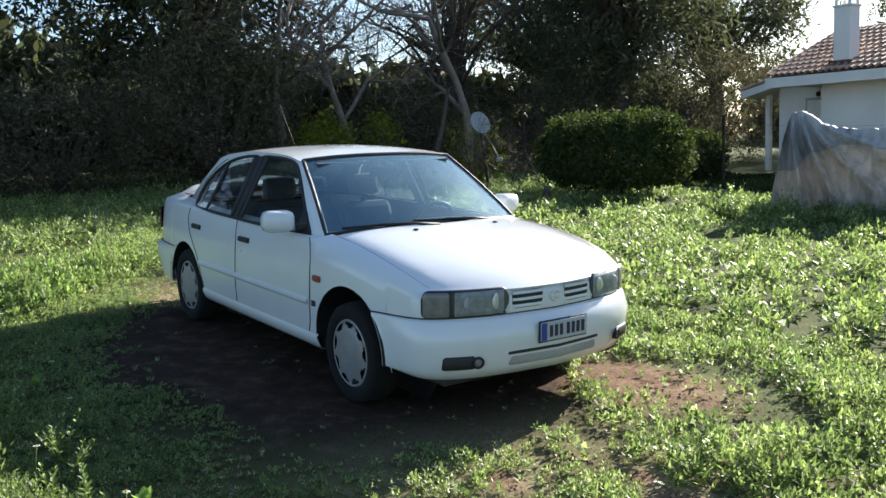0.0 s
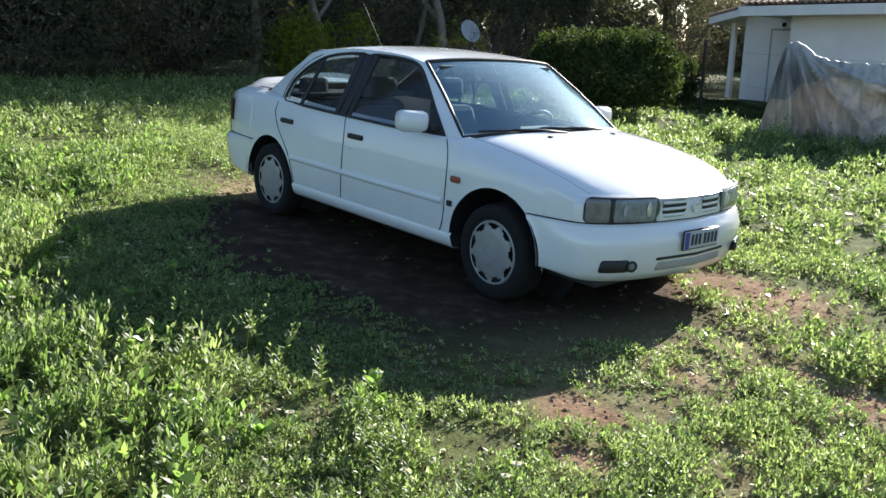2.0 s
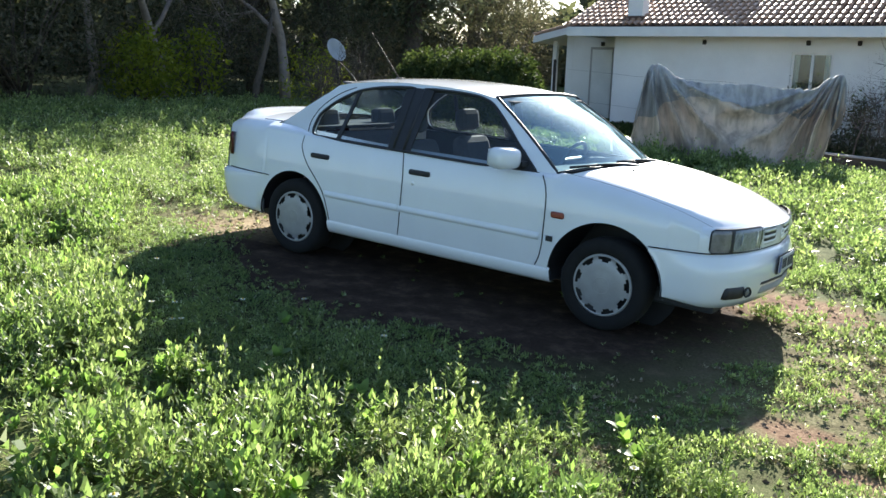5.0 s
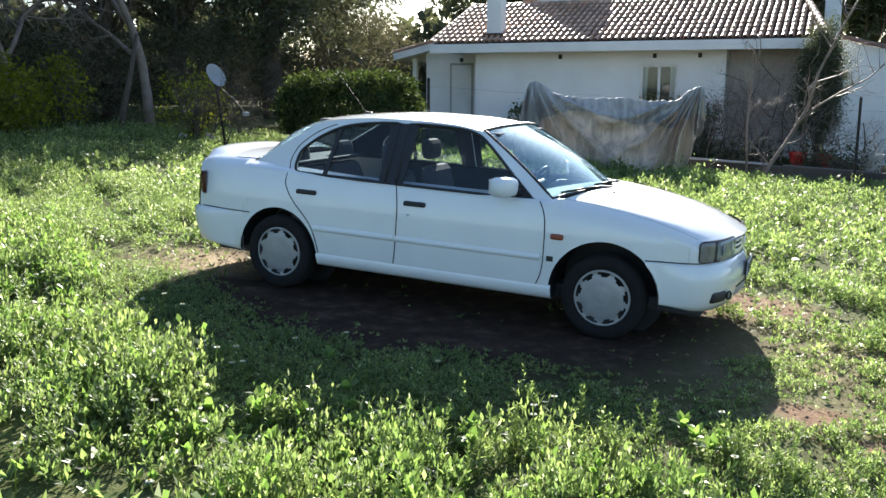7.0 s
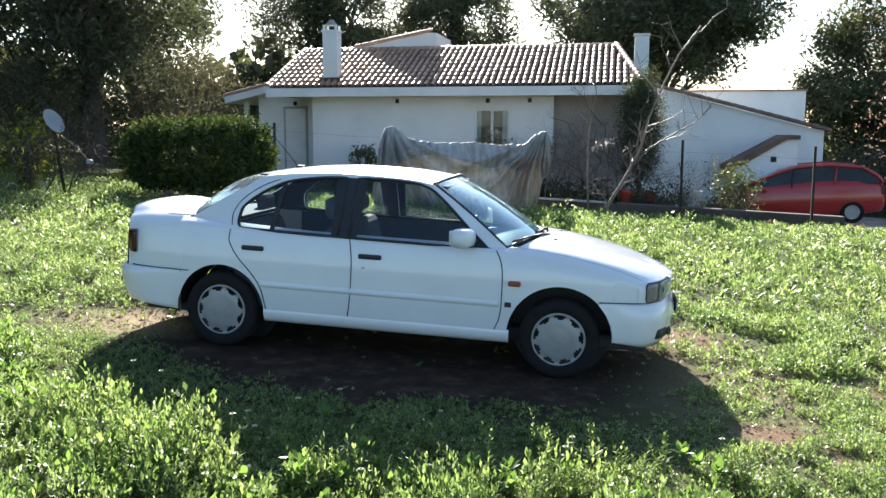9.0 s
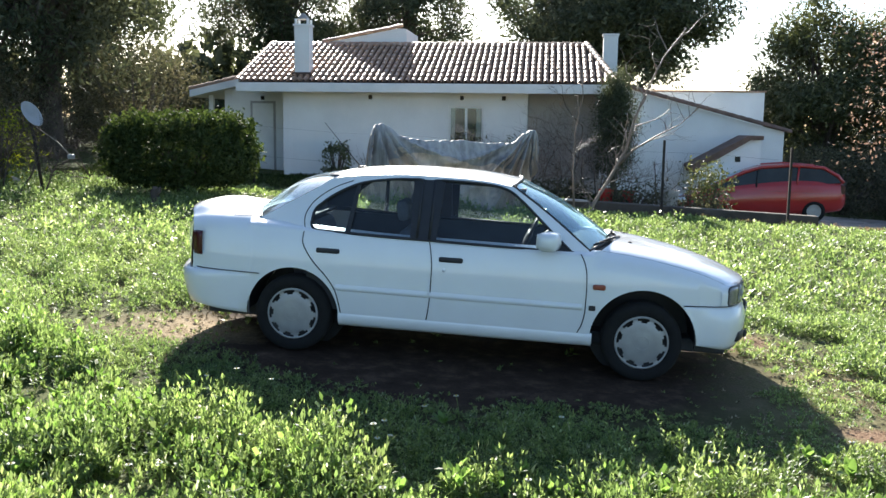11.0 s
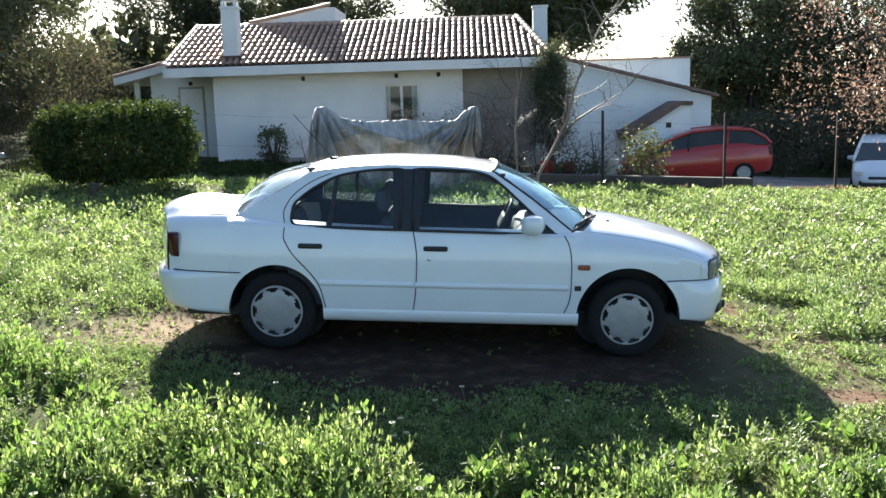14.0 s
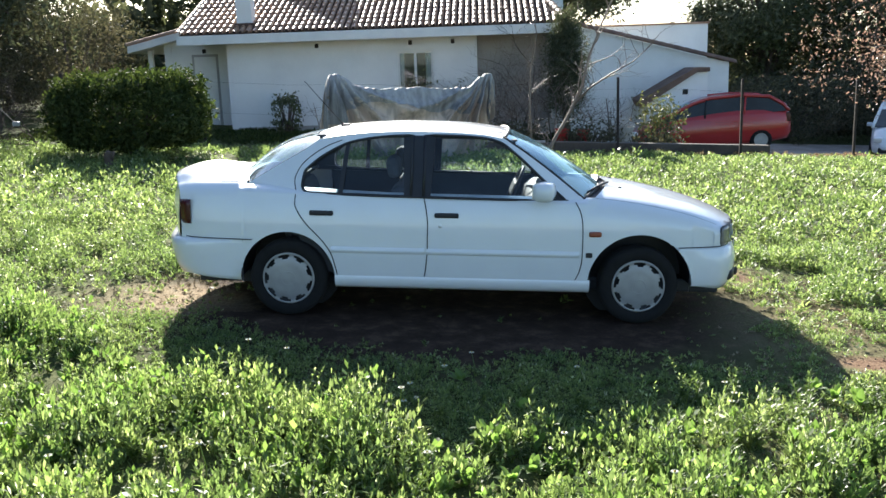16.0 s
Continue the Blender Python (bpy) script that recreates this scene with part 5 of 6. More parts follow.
    for sg, lamp in zip((-1, 1), band("headlamp", 0.275, 0.735, 0.573, 0.722, TRIM, car, 0.004, soft=0.045, label="headlamp with clear glass and a grey indicator")):
        def one(name, a, c, lo, hi, m, o, label=""):
            return band(name, min(sg * a, sg * c), max(sg * a, sg * c), lo, hi, m, lamp, o, label=label, both=False, soft=0.012)[0]
        one("reflector", 0.295, 0.604, 0.582, 0.714, HOUSING, 0.006)
        one("indicator", 0.600, 0.728, 0.581, 0.715, INDICATOR, 0.010, "smoky grey corner indicator")
        one("lamp_glass", 0.282, 0.604, 0.581, 0.715, LENS, 0.016, "clear headlamp glass")
        for yy, ww, bright in ((0.350, 0.055, CHROME), (0.485, 0.078, REFLECT)):
            bulb = bmesh.new()
            bmesh.ops.create_uvsphere(bulb, u_segments=24, v_segments=12, radius=1.0)
            b = part("reflector_bowl", bulb, bright, lamp, "silver reflector bowl", smooth=True)
            b.scale = (0.008, ww, 0.047)
            b.location, b.rotation_euler = (2.072 - 0.46 * yy * yy + 0.002, sg * yy, 0.652), (0, 0, -sg * yy * 0.75)
    # grille: two halves of two slots, the badge between
    for sg in (-1, 1):
        g = band("grille", min(sg * 0.07, sg * 0.277), max(sg * 0.07, sg * 0.277), 0.598, 0.692, TRIM, car, 0.006, both=False, label="black two-slot half grille")[0]
        for k in range(3):
            z = 0.604 + 0.035 * k
            band("slat", min(sg * 0.072, sg * 0.276), max(sg * 0.072, sg * 0.276), z, z + 0.017, PAINT, g, 0.012, both=False)
    v, f = lathe([(0.024, 0.0), (0.027, 0.005), (0.032, 0.005), (0.034, 0.0)], 28)
    badge = mesh("badge", v, f, CHROME, car, "chrome ring badge with a bar across it")
    badge.location, badge.rotation_euler = (2.071, 0, 0.645), (0, 0, -math.pi / 2)
    box_part("badge_bar", (-0.036, 0.036, 0.0, 0.006, -0.006, 0.006), CHROME, badge, bevel=0.002)
    # air intake, fog lamps and the plate
    band("air_intake", -0.36, 0.36, 0.366, 0.388, TRIM, fb, 0.048, both=False, label="dark lower air slot")
    # grey band puts the shade below the air slot into colour
    band("intake_shade", -0.34, 0.34, 0.306, 0.364, CONCRETE, fb, 0.041, both=False, label="grey band painted as the shaded lower recess")
    for sg in (-1, 1):
        fog = band("fog_lamp", min(sg * 0.475, sg * 0.665), max(sg * 0.475, sg * 0.665), 0.312, 0.388, TRIM, fb, 0.054, both=False, label="black recessed fog lamp")[0]
        v, f = lathe([(0.0, 0.004), (0.017, 0.003), (0.020, 0.0)], 20)
        l = mesh("fog_lens", v, f, INDICATOR, fog, "small clear fog lamp lens")
        l.location, l.rotation_euler = (2.047, sg * 0.505, 0.35), (0, 0, -math.pi / 2 + sg * 0.42)
        v, f = lathe([(0.020, 0.0), (0.026, 0.010), (0.033, 0.0), (0.026, -0.006), (0.020, 0.0)], 24)
        ring = mesh("lens_ring", v, f, TRIM, fog, "black lens ring")
        ring.location, ring.rotation_euler = l.location, l.rotation_euler
    box_part("plate_frame", (2.108, 2.117, -0.153, 0.193, 0.410, 0.528), TRIM, car, "black number plate frame", bevel=0.004)
    plate = box_part("number_plate", (2.115, 2.123, -0.145, 0.185, 0.418, 0.52), PLATE, car, "white number plate with a blue band", bevel=0.004)
    box_part("plate_band", (2.123, 2.125, -0.143, -0.105, 0.421, 0.517), PLATE_BLUE, plate, "blue band", bevel=0)
    for k in range(7):
        y = -0.085 + k * 0.036 + (0.014 if k > 2 else 0)
        box_part("plate_bar", (2.123, 2.1255, y, y + 0.022, 0.438, 0.50), INK, plate, bevel=0)
    # tail lamps and the boot spoiler
    band("tail_lamp", 0.50, 0.772, 0.665, 0.845, REDLENS, car, 0.024, path=tail, label="dark red wrap-round tail lamp")
    sp, lift = [], curve([(0, 0.034), (2, 0.040), (5, 0.034), (10, 0.014), (15, 0.0)])
    for sg in (-1, 1):
        pts = list(range(NS + 3, M)) if sg < 0 else list(range(M - 2, NS + 2, -1))
        for j in pts:
            side = step(0, 4, j - NS - 3)
            sp.append((end[j][0] - 0.008 * side - 0.004, sg * end[j][1], end[j][2] - 0.02))
            sp.append((end[j][0] - 0.024 * side, sg * end[j][1], end[j][2] + 0.018 * side - 0.002))
            for i in range(0, 16):
                p = rows[i][j]
                sp.append((p[0] - 0.012 * side * (i == 0), sg * p[1], p[2] + lift(i) * side - 0.002 + 0.002 * (i < 14) * side))
    mesh("boot_spoiler", sp, grid_faces(len(sp) // 18, 18), PAINT, car, "low white boot spoiler")
    # cabin
    outer = [(0.86, 0.885)] + [(0.86 - 0.57 * t, 0.905 + 0.41 * t - 0.02 * math.sin(math.pi * t) + 0.035 * math.sin(math.pi * t)) for t in (0.0, 0.25, 0.5, 0.75)]
    outer += [(x, rail(x)) for x in (0.29, 0.1, -0.05, -0.2, -0.32, -0.45, -0.58, -0.7, -0.83, -0.93, -1.0, -1.075)] + [(-1.16, 1.222), (-1.25, 1.168)]
    outer += [(-1.37, 1.098), (-1.49, 1.025), (-1.58, 0.972), (-1.67, 0.935), (-1.70, 0.92), (-1.2, 0.905), (-0.33, 0.885)]
    win_f = [(-0.29, 0.903), (0.74, 0.886), (0.66, 0.955), (0.56, 1.04), (0.46, 1.13), (0.36, 1.215), (0.25, 1.288), (0.13, 1.315), (-0.08, 1.326), (-0.29, 1.327)]
    win_r = [(-0.38, 0.905), (-0.38, 1.325), (-0.50, 1.32), (-0.64, 1.307), (-0.83, 1.272), (-0.98, 1.205), (-1.09, 1.13), (-1.165, 1.05), (-1.175, 0.97), (-1.15, 0.925), (-1.11, 0.915)]
    win_f = win_f[:1] + flow(win_f[1:], 30)
    win_r = win_r[:1] + flow(win_r[1:], 34)
    for sg in (-1, 1):
        put = lambda x, z, d, sg=sg: (x, sg * (cabin_y(z, x) - d), z)
        poly_panel("cabin_side", outer, [win_f, win_r[::-1]], put, 0.03, PAINT, car, "white cabin side with roof pillars")
        poly_panel("pillar_lining", outer, [win_f, win_r[::-1]], lambda x, z, d, sg=sg: (x, sg * (cabin_y(z, x) - 0.033 - d), z), 0.004, DASH, car, "dark grey pillar lining")
        for nm, loop in (("front_door", win_f), ("rear_door", win_r)):
            door = doors[nm, sg]
            g = poly_panel("side_window", loop, [], lambda x, z, d, sg=sg: (x, sg * (cabin_y(z, x) - 0.008 - d), z), 0.0, GLASS, door, "tinted side window")
            ring = [put(x, z, -0.002) for x, z in loop]
            tube_part("window_seal", ring + ring[:1], 0.011, TRIM, door, sides=6)
        poly_panel("door_pillar", [(-0.43, 0.90), (-0.24, 0.90), (-0.215, 1.325), (-0.45, 1.325)], [], lambda x, z, d, sg=sg: (x, sg * (cabin_y(z, x) + 0.004 - d), z), 0.012, TRIM, car, "black door pillar")
        poly_panel("quarter_bar", [(-0.91, 0.915), (-0.875, 0.915), (-0.84, 1.265), (-0.87, 1.255)], [], lambda x, z, d, sg=sg: (x, sg * (cabin_y(z, x) + 0.004 - d), z), 0.012, TRIM, doors["rear_door", sg])
        poly_panel("mirror_sail", [(0.56, 0.893), (0.75, 0.885), (0.60, 1.02), (0.56, 1.03)], [], lambda x, z, d, sg=sg: (x, sg * (cabin_y(z, x) + 0.006 - d), z), 0.014, TRIM, doors["front_door", sg])
        belt = [put(x, 0.902 - 0.02 * (x + 0.3) * 0.5, -0.004) for x in (-1.14, -0.6, -0.2, 0.3, 0.75)]
        tube_part("belt_seal", belt, 0.009, TRIM, car, sides=6)
        # mirrors
        bm = bmesh.new()
        box(bm, -0.078, 0.07, -0.108, 0.09, -0.066, 0.066, bevel=0.042)
        mir = part("door_mirror", bm, PAINT, doors["front_door", sg], "white door mirror housing", smooth=True)
        mir.location, mir.rotation_euler = (0.575, sg * 0.895, 0.972), (0, 0, sg * 0.25)
        box_part("mirror_glass", (-0.078, -0.070, -0.08, 0.07, -0.05, 0.05), CHROME, mir, bevel=0.002)
        box_part("mirror_foot", (-0.02, 0.05, -sg * 0.15 - 0.05, -sg * 0.15 + 0.06, -0.055, -0.02), TRIM, mir, bevel=0.008)
        # handles, mouldings, lamps on the side
        for nm, hx in (("front_door", -0.12), ("rear_door", -1.025)):
            yy = sg * side_y(hx, 0.775)
            h = box_part("door_handle", (hx - 0.088, hx + 0.088, yy - 0.016, yy + 0.016, 0.758, 0.795), TRIM, doors[nm, sg], "black pull handle", bevel=0.012)
        v, f = lathe([(0.0, 0.004), (0.012, 0.004), (0.014, 0.0)], 14)
        key = mesh("lock", v, f, CHROME, doors["front_door", sg])
        key.location, key.rotation_euler = (-0.165, sg * (side_y(-0.165, 0.70) + 0.001), 0.70), (0, 0, 0 if sg > 0 else math.pi)
        for a, c in ((-0.955, -0.275), (-0.265, 0.835)):
            n = 12
            vs = []
            for i in range(n):
                x = a + (c - a) * i / (n - 1)
                vs += [(x, sg * (side_y(x, z) + o), z) for o, z in ((-0.004, 0.488), (0.008, 0.494), (0.013, 0.512), (0.008, 0.532), (-0.004, 0.538))]
            mesh("side_moulding", vs, grid_faces(n, 5) if sg < 0 else [q[::-1] for q in grid_faces(n, 5)], PAINT, doors["rear_door" if a < -0.5 else "front_door", sg], "white rubbing strip")
        n, vs = 24, []
        for i in range(n):
            x = -0.93 + 1.85 * i / (n - 1)
            vs += [(x, sg * (side_y(x, z) + o), z) for o, z in ((-0.05, 0.222), (0.0, 0.226), (0.012, 0.25), (0.012, 0.305), (-0.004, 0.325))]
        mesh("sill", vs, grid_faces(n, 5), PAINT, car, "white sill")
        yy = sg * (side_y(0.945, 0.665) + 0.004)
        box_part("side_indicator", (0.90, 0.99, yy - 0.01, yy + 0.01, 0.645, 0.684), ORANGE, car, "small orange side indicator", bevel=0.012)
        yy = sg * (side_y(0.905, 0.512) + 0.003)
        box_part("side_badge", (0.882, 0.93, yy - 0.004, yy + 0.004, 0.494, 0.53), TRIM, car, "small dark badge", bevel=0.004)
        # shut lines
        def line(name, pts, sg=sg):
            tube_part(name, [(x, sg * (side_y(x, z) + 0.0005), z) for x, z in flow(pts, 26)], 0.0042, TRIM, car, sides=5)
        line("shut_line", [(-0.285, 0.90), (-0.265, 0.80), (-0.255, 0.70), (-0.255, 0.55), (-0.262, 0.42), (-0.275, 0.325)])
        line("shut_line", [(0.80, 0.888), (0.835, 0.82), (0.852, 0.74), (0.858, 0.62), (0.858, 0.50), (0.845, 0.40), (0.815, 0.325)])
        line("shut_line", [(-1.215, 0.905), (-1.22, 0.84), (-1.19, 0.77), (-1.13, 0.69), (-1.05, 0.61), (-0.99, 0.54), (-0.95, 0.47), (-0.925, 0.38), (-0.912, 0.325)])
        
        # the fine gap round the rear door frame
        gap = [(-1.215, 0.905), (-1.235, 1.0), (-1.20, 1.09), (-1.12, 1.17), (-1.0, 1.245), (-0.9, 1.285)]
        tube_part("shut_line", [put(x, z, -0.001) for x, z in flow(gap, 26)], 0.0035, TRIM, car, sides=5)
    # the gaps over the bumpers
    for path, z, o in ((front, 0.574, 0.002), (tail, 0.569, 0.010)):
        tube_part("bumper_gap", [(x + nx * o, y + ny * o, z + 0.004) for x, y, nx, ny in path], 0.0038, TRIM, car, sides=5)
    # roof
    nx, ny, vs = 30, 21, []
    for i in range(nx):
        for j in range(ny):
            u = -1 + 2 * j / (ny - 1)
            k = 1 - u * u
            x0, x1 = -1.045 - 0.09 * k, 0.272 + 0.045 * k
            x = x0 + (x1 - x0) * i / (nx - 1)
            xe = -1.045 + 1.325 * i / (nx - 1)
            ze = rail(xe)
            yr = cabin_y(ze, xe) + 0.004
            vs.append((x, u * yr, ze + (roof_mid(x) - ze) * (1 - abs(u) ** 2.6) - (0.005 if i == 0 else 0.0)))
    mesh("roof", vs, grid_faces(nx, ny), PAINT, car, "white painted roof")
    # front and rear screens, their sides on the edges of the pillars
    back = curve([(-1.69, 0.925), (-1.58, 0.972), (-1.49, 1.025), (-1.37, 1.098), (-1.25, 1.168), (-1.16, 1.222), (-1.075, 1.275), (-1.02, 1.298)])
    def edge_front(v):
        x = 0.285 + 0.575 * v
        t = (0.86 - x) / 0.57
        return x, 0.905 + 0.41 * t + 0.015 * math.sin(math.pi * max(0, min(1, t))) - 0.003
    def edge_back(v):
        x = -1.03 - 0.56 * v
        return x, back(x) - 0.003
    def screen(name, edge, dx, dz, material, label):
        nx, ny, vs = 16, 25, []
        for i in range(nx):
            v = i / (nx - 1)
            x, z = edge(v)
            y = cabin_y(z, x) - 0.012
            for j in range(ny):
                u = -1 + 2 * j / (ny - 1)
                k = 1 - u * u
                vs.append((x + dx(v) * k, y * u, z + dz(v) * (1 - abs(u) ** 2.6)))
        g = mesh(name, vs, grid_faces(nx, ny), material, car, label)
        ring = [vs[j] for j in range(ny)] + [vs[i * ny + ny - 1] for i in range(1, nx)] + [vs[(nx - 1) * ny + j] for j in range(ny - 2, -1, -1)] + [vs[i * ny] for i in range(nx - 2, -1, -1)]
        tube_part("screen_seal", ring, 0.0055 if dx(0) < 0 else 0.014, TRIM, g, sides=6)
        return g
    screen("windscreen", edge_front, lambda v: 0.045 + 0.145 * v, lambda v: 0.026 + 0.012 * v + 0.02 * math.sin(math.pi * v), SCREEN, "slightly dusty windscreen with a painted sky sheen")
    screen("rear_window", edge_back, lambda v: -0.09 - 0.05 * v, lambda v: 0.014 + 0.03 * v + 0.070 * math.sin(math.pi * v), REAR, "dusty rear window with a painted sky sheen")
    # wipers and the cowl
    cw = []
    for i in range(15):
        u = -1 + 2 * i / 14
        cw += [(0.83 + 0.19 * (1 - u * u), 0.74 * u, 0.895 + 0.04 * (1 - abs(u) ** 2.6)), (0.97 + 0.18 * (1 - u * u), 0.74 * u, 0.88 + 0.045 * (1 - u * u))]
    mesh("cowl", cw, grid_faces(15, 2), TRIM, car, "black plastic cowl grille")
    for y0, y1 in ((0.40, -0.22), (-0.08, -0.64)):
        def low(y, up, fwd):
            u = y / 0.74
            return Vector((0.87 + fwd + 0.19 * (1 - u * u), y, 0.903 + up * 0.8 + 0.038 * (1 - abs(u) ** 2.6)))
        w = tube_part("wiper", [low(y0, 0.0, 0.06), low(y0 + (y1 - y0) * 0.3, 0.022, 0.03), low(y0 + (y1 - y0) * 0.65, 0.030, 0.0)], [0.012, 0.010, 0.007], TRIM, car, "black wiper arm")
        tube_part("wiper_blade", [low(y0 + (y1 - y0) * 0.12, 0.012, 0.02), low(y0 + (y1 - y0) * 0.6, 0.026, -0.005), low(y1, 0.030, -0.02)], 0.008, TRIM, w)
    for y in (-0.30, 0.30):
        box_part("washer_jet", (1.17, 1.195, y - 0.012, y + 0.012, 0.925, 0.94), TRIM, car, bevel=0.004)
    # wheel arches, floor and inside
    for cx, cz, r in arches:
        for sg in (-1, 1):
            bm = bmesh.new()
            hoop(bm, cx, cz, sg * 0.835, sg * 0.45, r + 0.002, 0.0, math.pi)
            vs = [bm.verts.new((cx + r * 1.0 * math.cos(a), sg * 0.45, cz + r * math.sin(a))) for a in [k * math.tau / 24 for k in range(24)]]
            bm.faces.new(vs)
            part("arch_liner", bm, TRIM, car, "black wheel arch liner")
    for x in (1.275, -1.275):
        for sg in (-1, 1):
            car_wheel(car, x, sg)
    box_part("floor_pan", (-2.0, 1.9, -0.62, 0.62, 0.20, 0.30), DASH, car, bevel=0.02)
    box_part("sill_floor", (-0.90, 0.90, -0.77, 0.77, 0.22, 0.32), DASH, car, bevel=0.01)
    for sg in (-1, 1):
        poly_panel("door_card", [(-1.2, 0.33), (0.84, 0.33), (0.84, 0.88), (-1.2, 0.90)], [], lambda x, z, d, sg=sg: (x, sg * (0.755 - d), z), 0.03, DASH, car)
    dash = []
    for i in range(13):
        y = -0.71 + 1.42 * i / 12
        hump = 0.03 * math.exp(-((y - 0.36) / 0.2) ** 2)
        dash += [(x, y, z + (hump if x < 0.75 else 0)) for x, z in ((0.50, 0.45), (0.47, 0.70), (0.50, 0.82), (0.58, 0.88), (0.75, 0.895), (0.98, 0.90), (1.02, 0.6))]
    mesh("dashboard", dash, grid_faces(13, 7), DASH, car, "dark grey plastic dashboard")
    v, f = [], []
    for k in range(28):
        a = k * math.tau / 28
        for q in range(8):
            c = q * math.tau / 8
            v.append(((0.185 + 0.014 * math.cos(c)) * math.cos(a), (0.185 + 0.014 * math.cos(c)) * math.sin(a), 0.014 * math.sin(c)))
    f = [(k * 8 + q, k * 8 + (q + 1) % 8, ((k + 1) % 28) * 8 + (q + 1) % 8, ((k + 1) % 28) * 8 + q) for k in range(28) for q in range(8)]
    sw = mesh("steering_wheel", v, f, TRIM, car, "black steering wheel")
    sw.location, sw.rotation_euler = (0.40, 0.36, 0.83), (0, -1.15, 0)
    box_part("steering_hub", (-0.06, 0.06, -0.17, 0.17, -0.025, 0.02), TRIM, sw, bevel=0.015)
    seat(car, -0.10, -0.36, 0.50, "grey cloth front seat with headrest")
    seat(car, -0.10, 0.36, 0.50, "grey cloth front seat with headrest")
    seat(car, -0.98, 0.0, 1.25, "grey cloth rear bench with headrests", front=False)
    box_part("parcel_shelf", (-1.72, -1.30, -0.62, 0.62, 0.93, 0.96), DASH, car, "dark parcel shelf", bevel=0.01)
    box_part("rear_mirror", (0.34, 0.365, -0.11, 0.11, 1.19, 1.25), TRIM, car, "inside rear-view mirror", bevel=0.01)
    for y in (-0.32, 0.32):
        box_part("sun_visor", (0.20, 0.38, y - 0.2, y + 0.2, 1.285, 1.30), SEAT, car, bevel=0.006)
    box_part("headlining", (-1.1, 0.26, -0.53, 0.53, 1.30, 1.315), SEAT, car, bevel=0.004)
    tube_part("antenna", [(-0.97, 0.0, 1.34), (-1.13, 0.012, 1.51), (-1.30, 0.03, 1.69)], [0.005, 0.0035, 0.0025], IRON, car, "thin roof radio antenna")
    box_part("antenna_foot", (-1.0, -0.93, -0.02, 0.02, 1.335, 1.362), TRIM, car, bevel=0.006)
    return car


white_car()


# ---- trees round the field ----
G = lambda x, y: (x, y, yard_z(x, y))
tree("cypress", "dark narrow cypress beside the porch", G(2.25, 15.5), 3.35, (0.48, 0.48, 1.62), 0.08, PINE, BARK, 11, 210, 130, 0.045, 0.1, 0.0, 0, 1.0, 0.12, 0.2)
tree("rusty_tree", "young tree with sparse rusty autumn leaves", G(8.28, 9.41), 5.6, (2.7, 2.3, 2.4), 0.075, RUST, BARK, 12, 270, 44, 0.033, 1.3, 0.36, 0, 0.8, 0.25)
tree("pine_tree", "bushy green pine beyond the drive", G(11.0, 28.5), 7.9, (2.8, 2.6, 3.4), 0.20, OLIVE, BARK, 13, 210, 150, 0.11, 0.9, 0.46, 0, 0.8, 0.34, 0.30)
tree("pine_tree", "broad dark umbrella pine behind the house", G(3.4, 37.0), 10.4, (6.0, 4.2, 3.1), 0.24, PINE, BARK, 14, 430, 120, 0.13, 2.0, 0.04, 0.3, 0.8, 0.42, 0.36)
tree("pine_tree", "thin-crowned pine behind the house", G(-7.0, 41.0), 11.0, (3.4, 3.0, 3.6), 0.24, PINE, BARK, 15, 200, 110, 0.13, 1.0, 0.36, 0, 0.8, 0.42, 0.30)
tree("pine_tree", "thin-crowned pine behind the house", G(-14.0, 42.0), 13.0, (4.6, 4.0, 5.2), 0.28, PINE, BARK, 16, 330, 110, 0.13, 0.5, 0.34, 0, 0.8, 0.45, 0.30)
tree("pine_tree", "tall dark pine behind the house", G(-18.5, 28.5), 12.5, (4.6, 4.2, 5.6), 0.32, PINE, BARK, 17, 340, 95, 0.12, 0.6, 0.32, 0, 0.7, 0.4, 0.30)
tree("pine_tree", "tall dark pine at the field's corner", G(-20.5, 21.0), 13.0, (5.0, 4.6, 6.0), 0.36, PINE, BARK, 18, 380, 95, 0.12, 0.6, 0.28, 0, 0.7, 0.4, 0.30)
tree("pine_tree", "tall dark pine at the field's corner", G(-13.4, 17.0), 10.5, (3.3, 3.1, 4.6), 0.30, PINE, BARK, 24, 260, 100, 0.11, 0.6, 0.30, 0, 0.7, 0.4, 0.30)
tree("olive_tree", "dry brownish tree with drooping twigs at the field's edge", G(-15.8, 12.6), 9.2, (3.7, 3.3, 4.3), 0.22, DRY, BARK, 19, 200, 90, 0.055, 0.8, 0.5, 0, 1.0, 0.3, 0.16)
tree("pine_tree", "large dark conifer at the field's edge", G(-17.5, 5.5), 12.0, (4.6, 4.4, 5.6), 0.38, PINE, BARK, 20, 400, 100, 0.11, 0.5, 0.28, 0, 0.8, 0.36, 0.30)
tree("pine_tree", "large dark conifer at the field's edge", G(-18.0, -1.5), 12.5, (4.8, 4.6, 5.8), 0.40, PINE, BARK, 21, 380, 100, 0.11, 0.5, 0.30, 0, 0.8, 0.36, 0.30)
tree("pine_tree", "large dark conifer at the field's edge", G(-17.0, -8.5), 12.0, (4.6, 4.6, 5.6), 0.38, PINE, BARK, 22, 240, 120, 0.11, 0.5, 0.48, 0, 0.8, 0.36, 0.30)
tree("pine_tree", "dark conifer at the end of the drive", G(15.2, 28.0), 9.2, (3.9, 3.4, 4.4), 0.3, PINE, BARK, 23, 240, 95, 0.12, 0.4, 0.30, 0, 0.7, 0.36, 0.30)
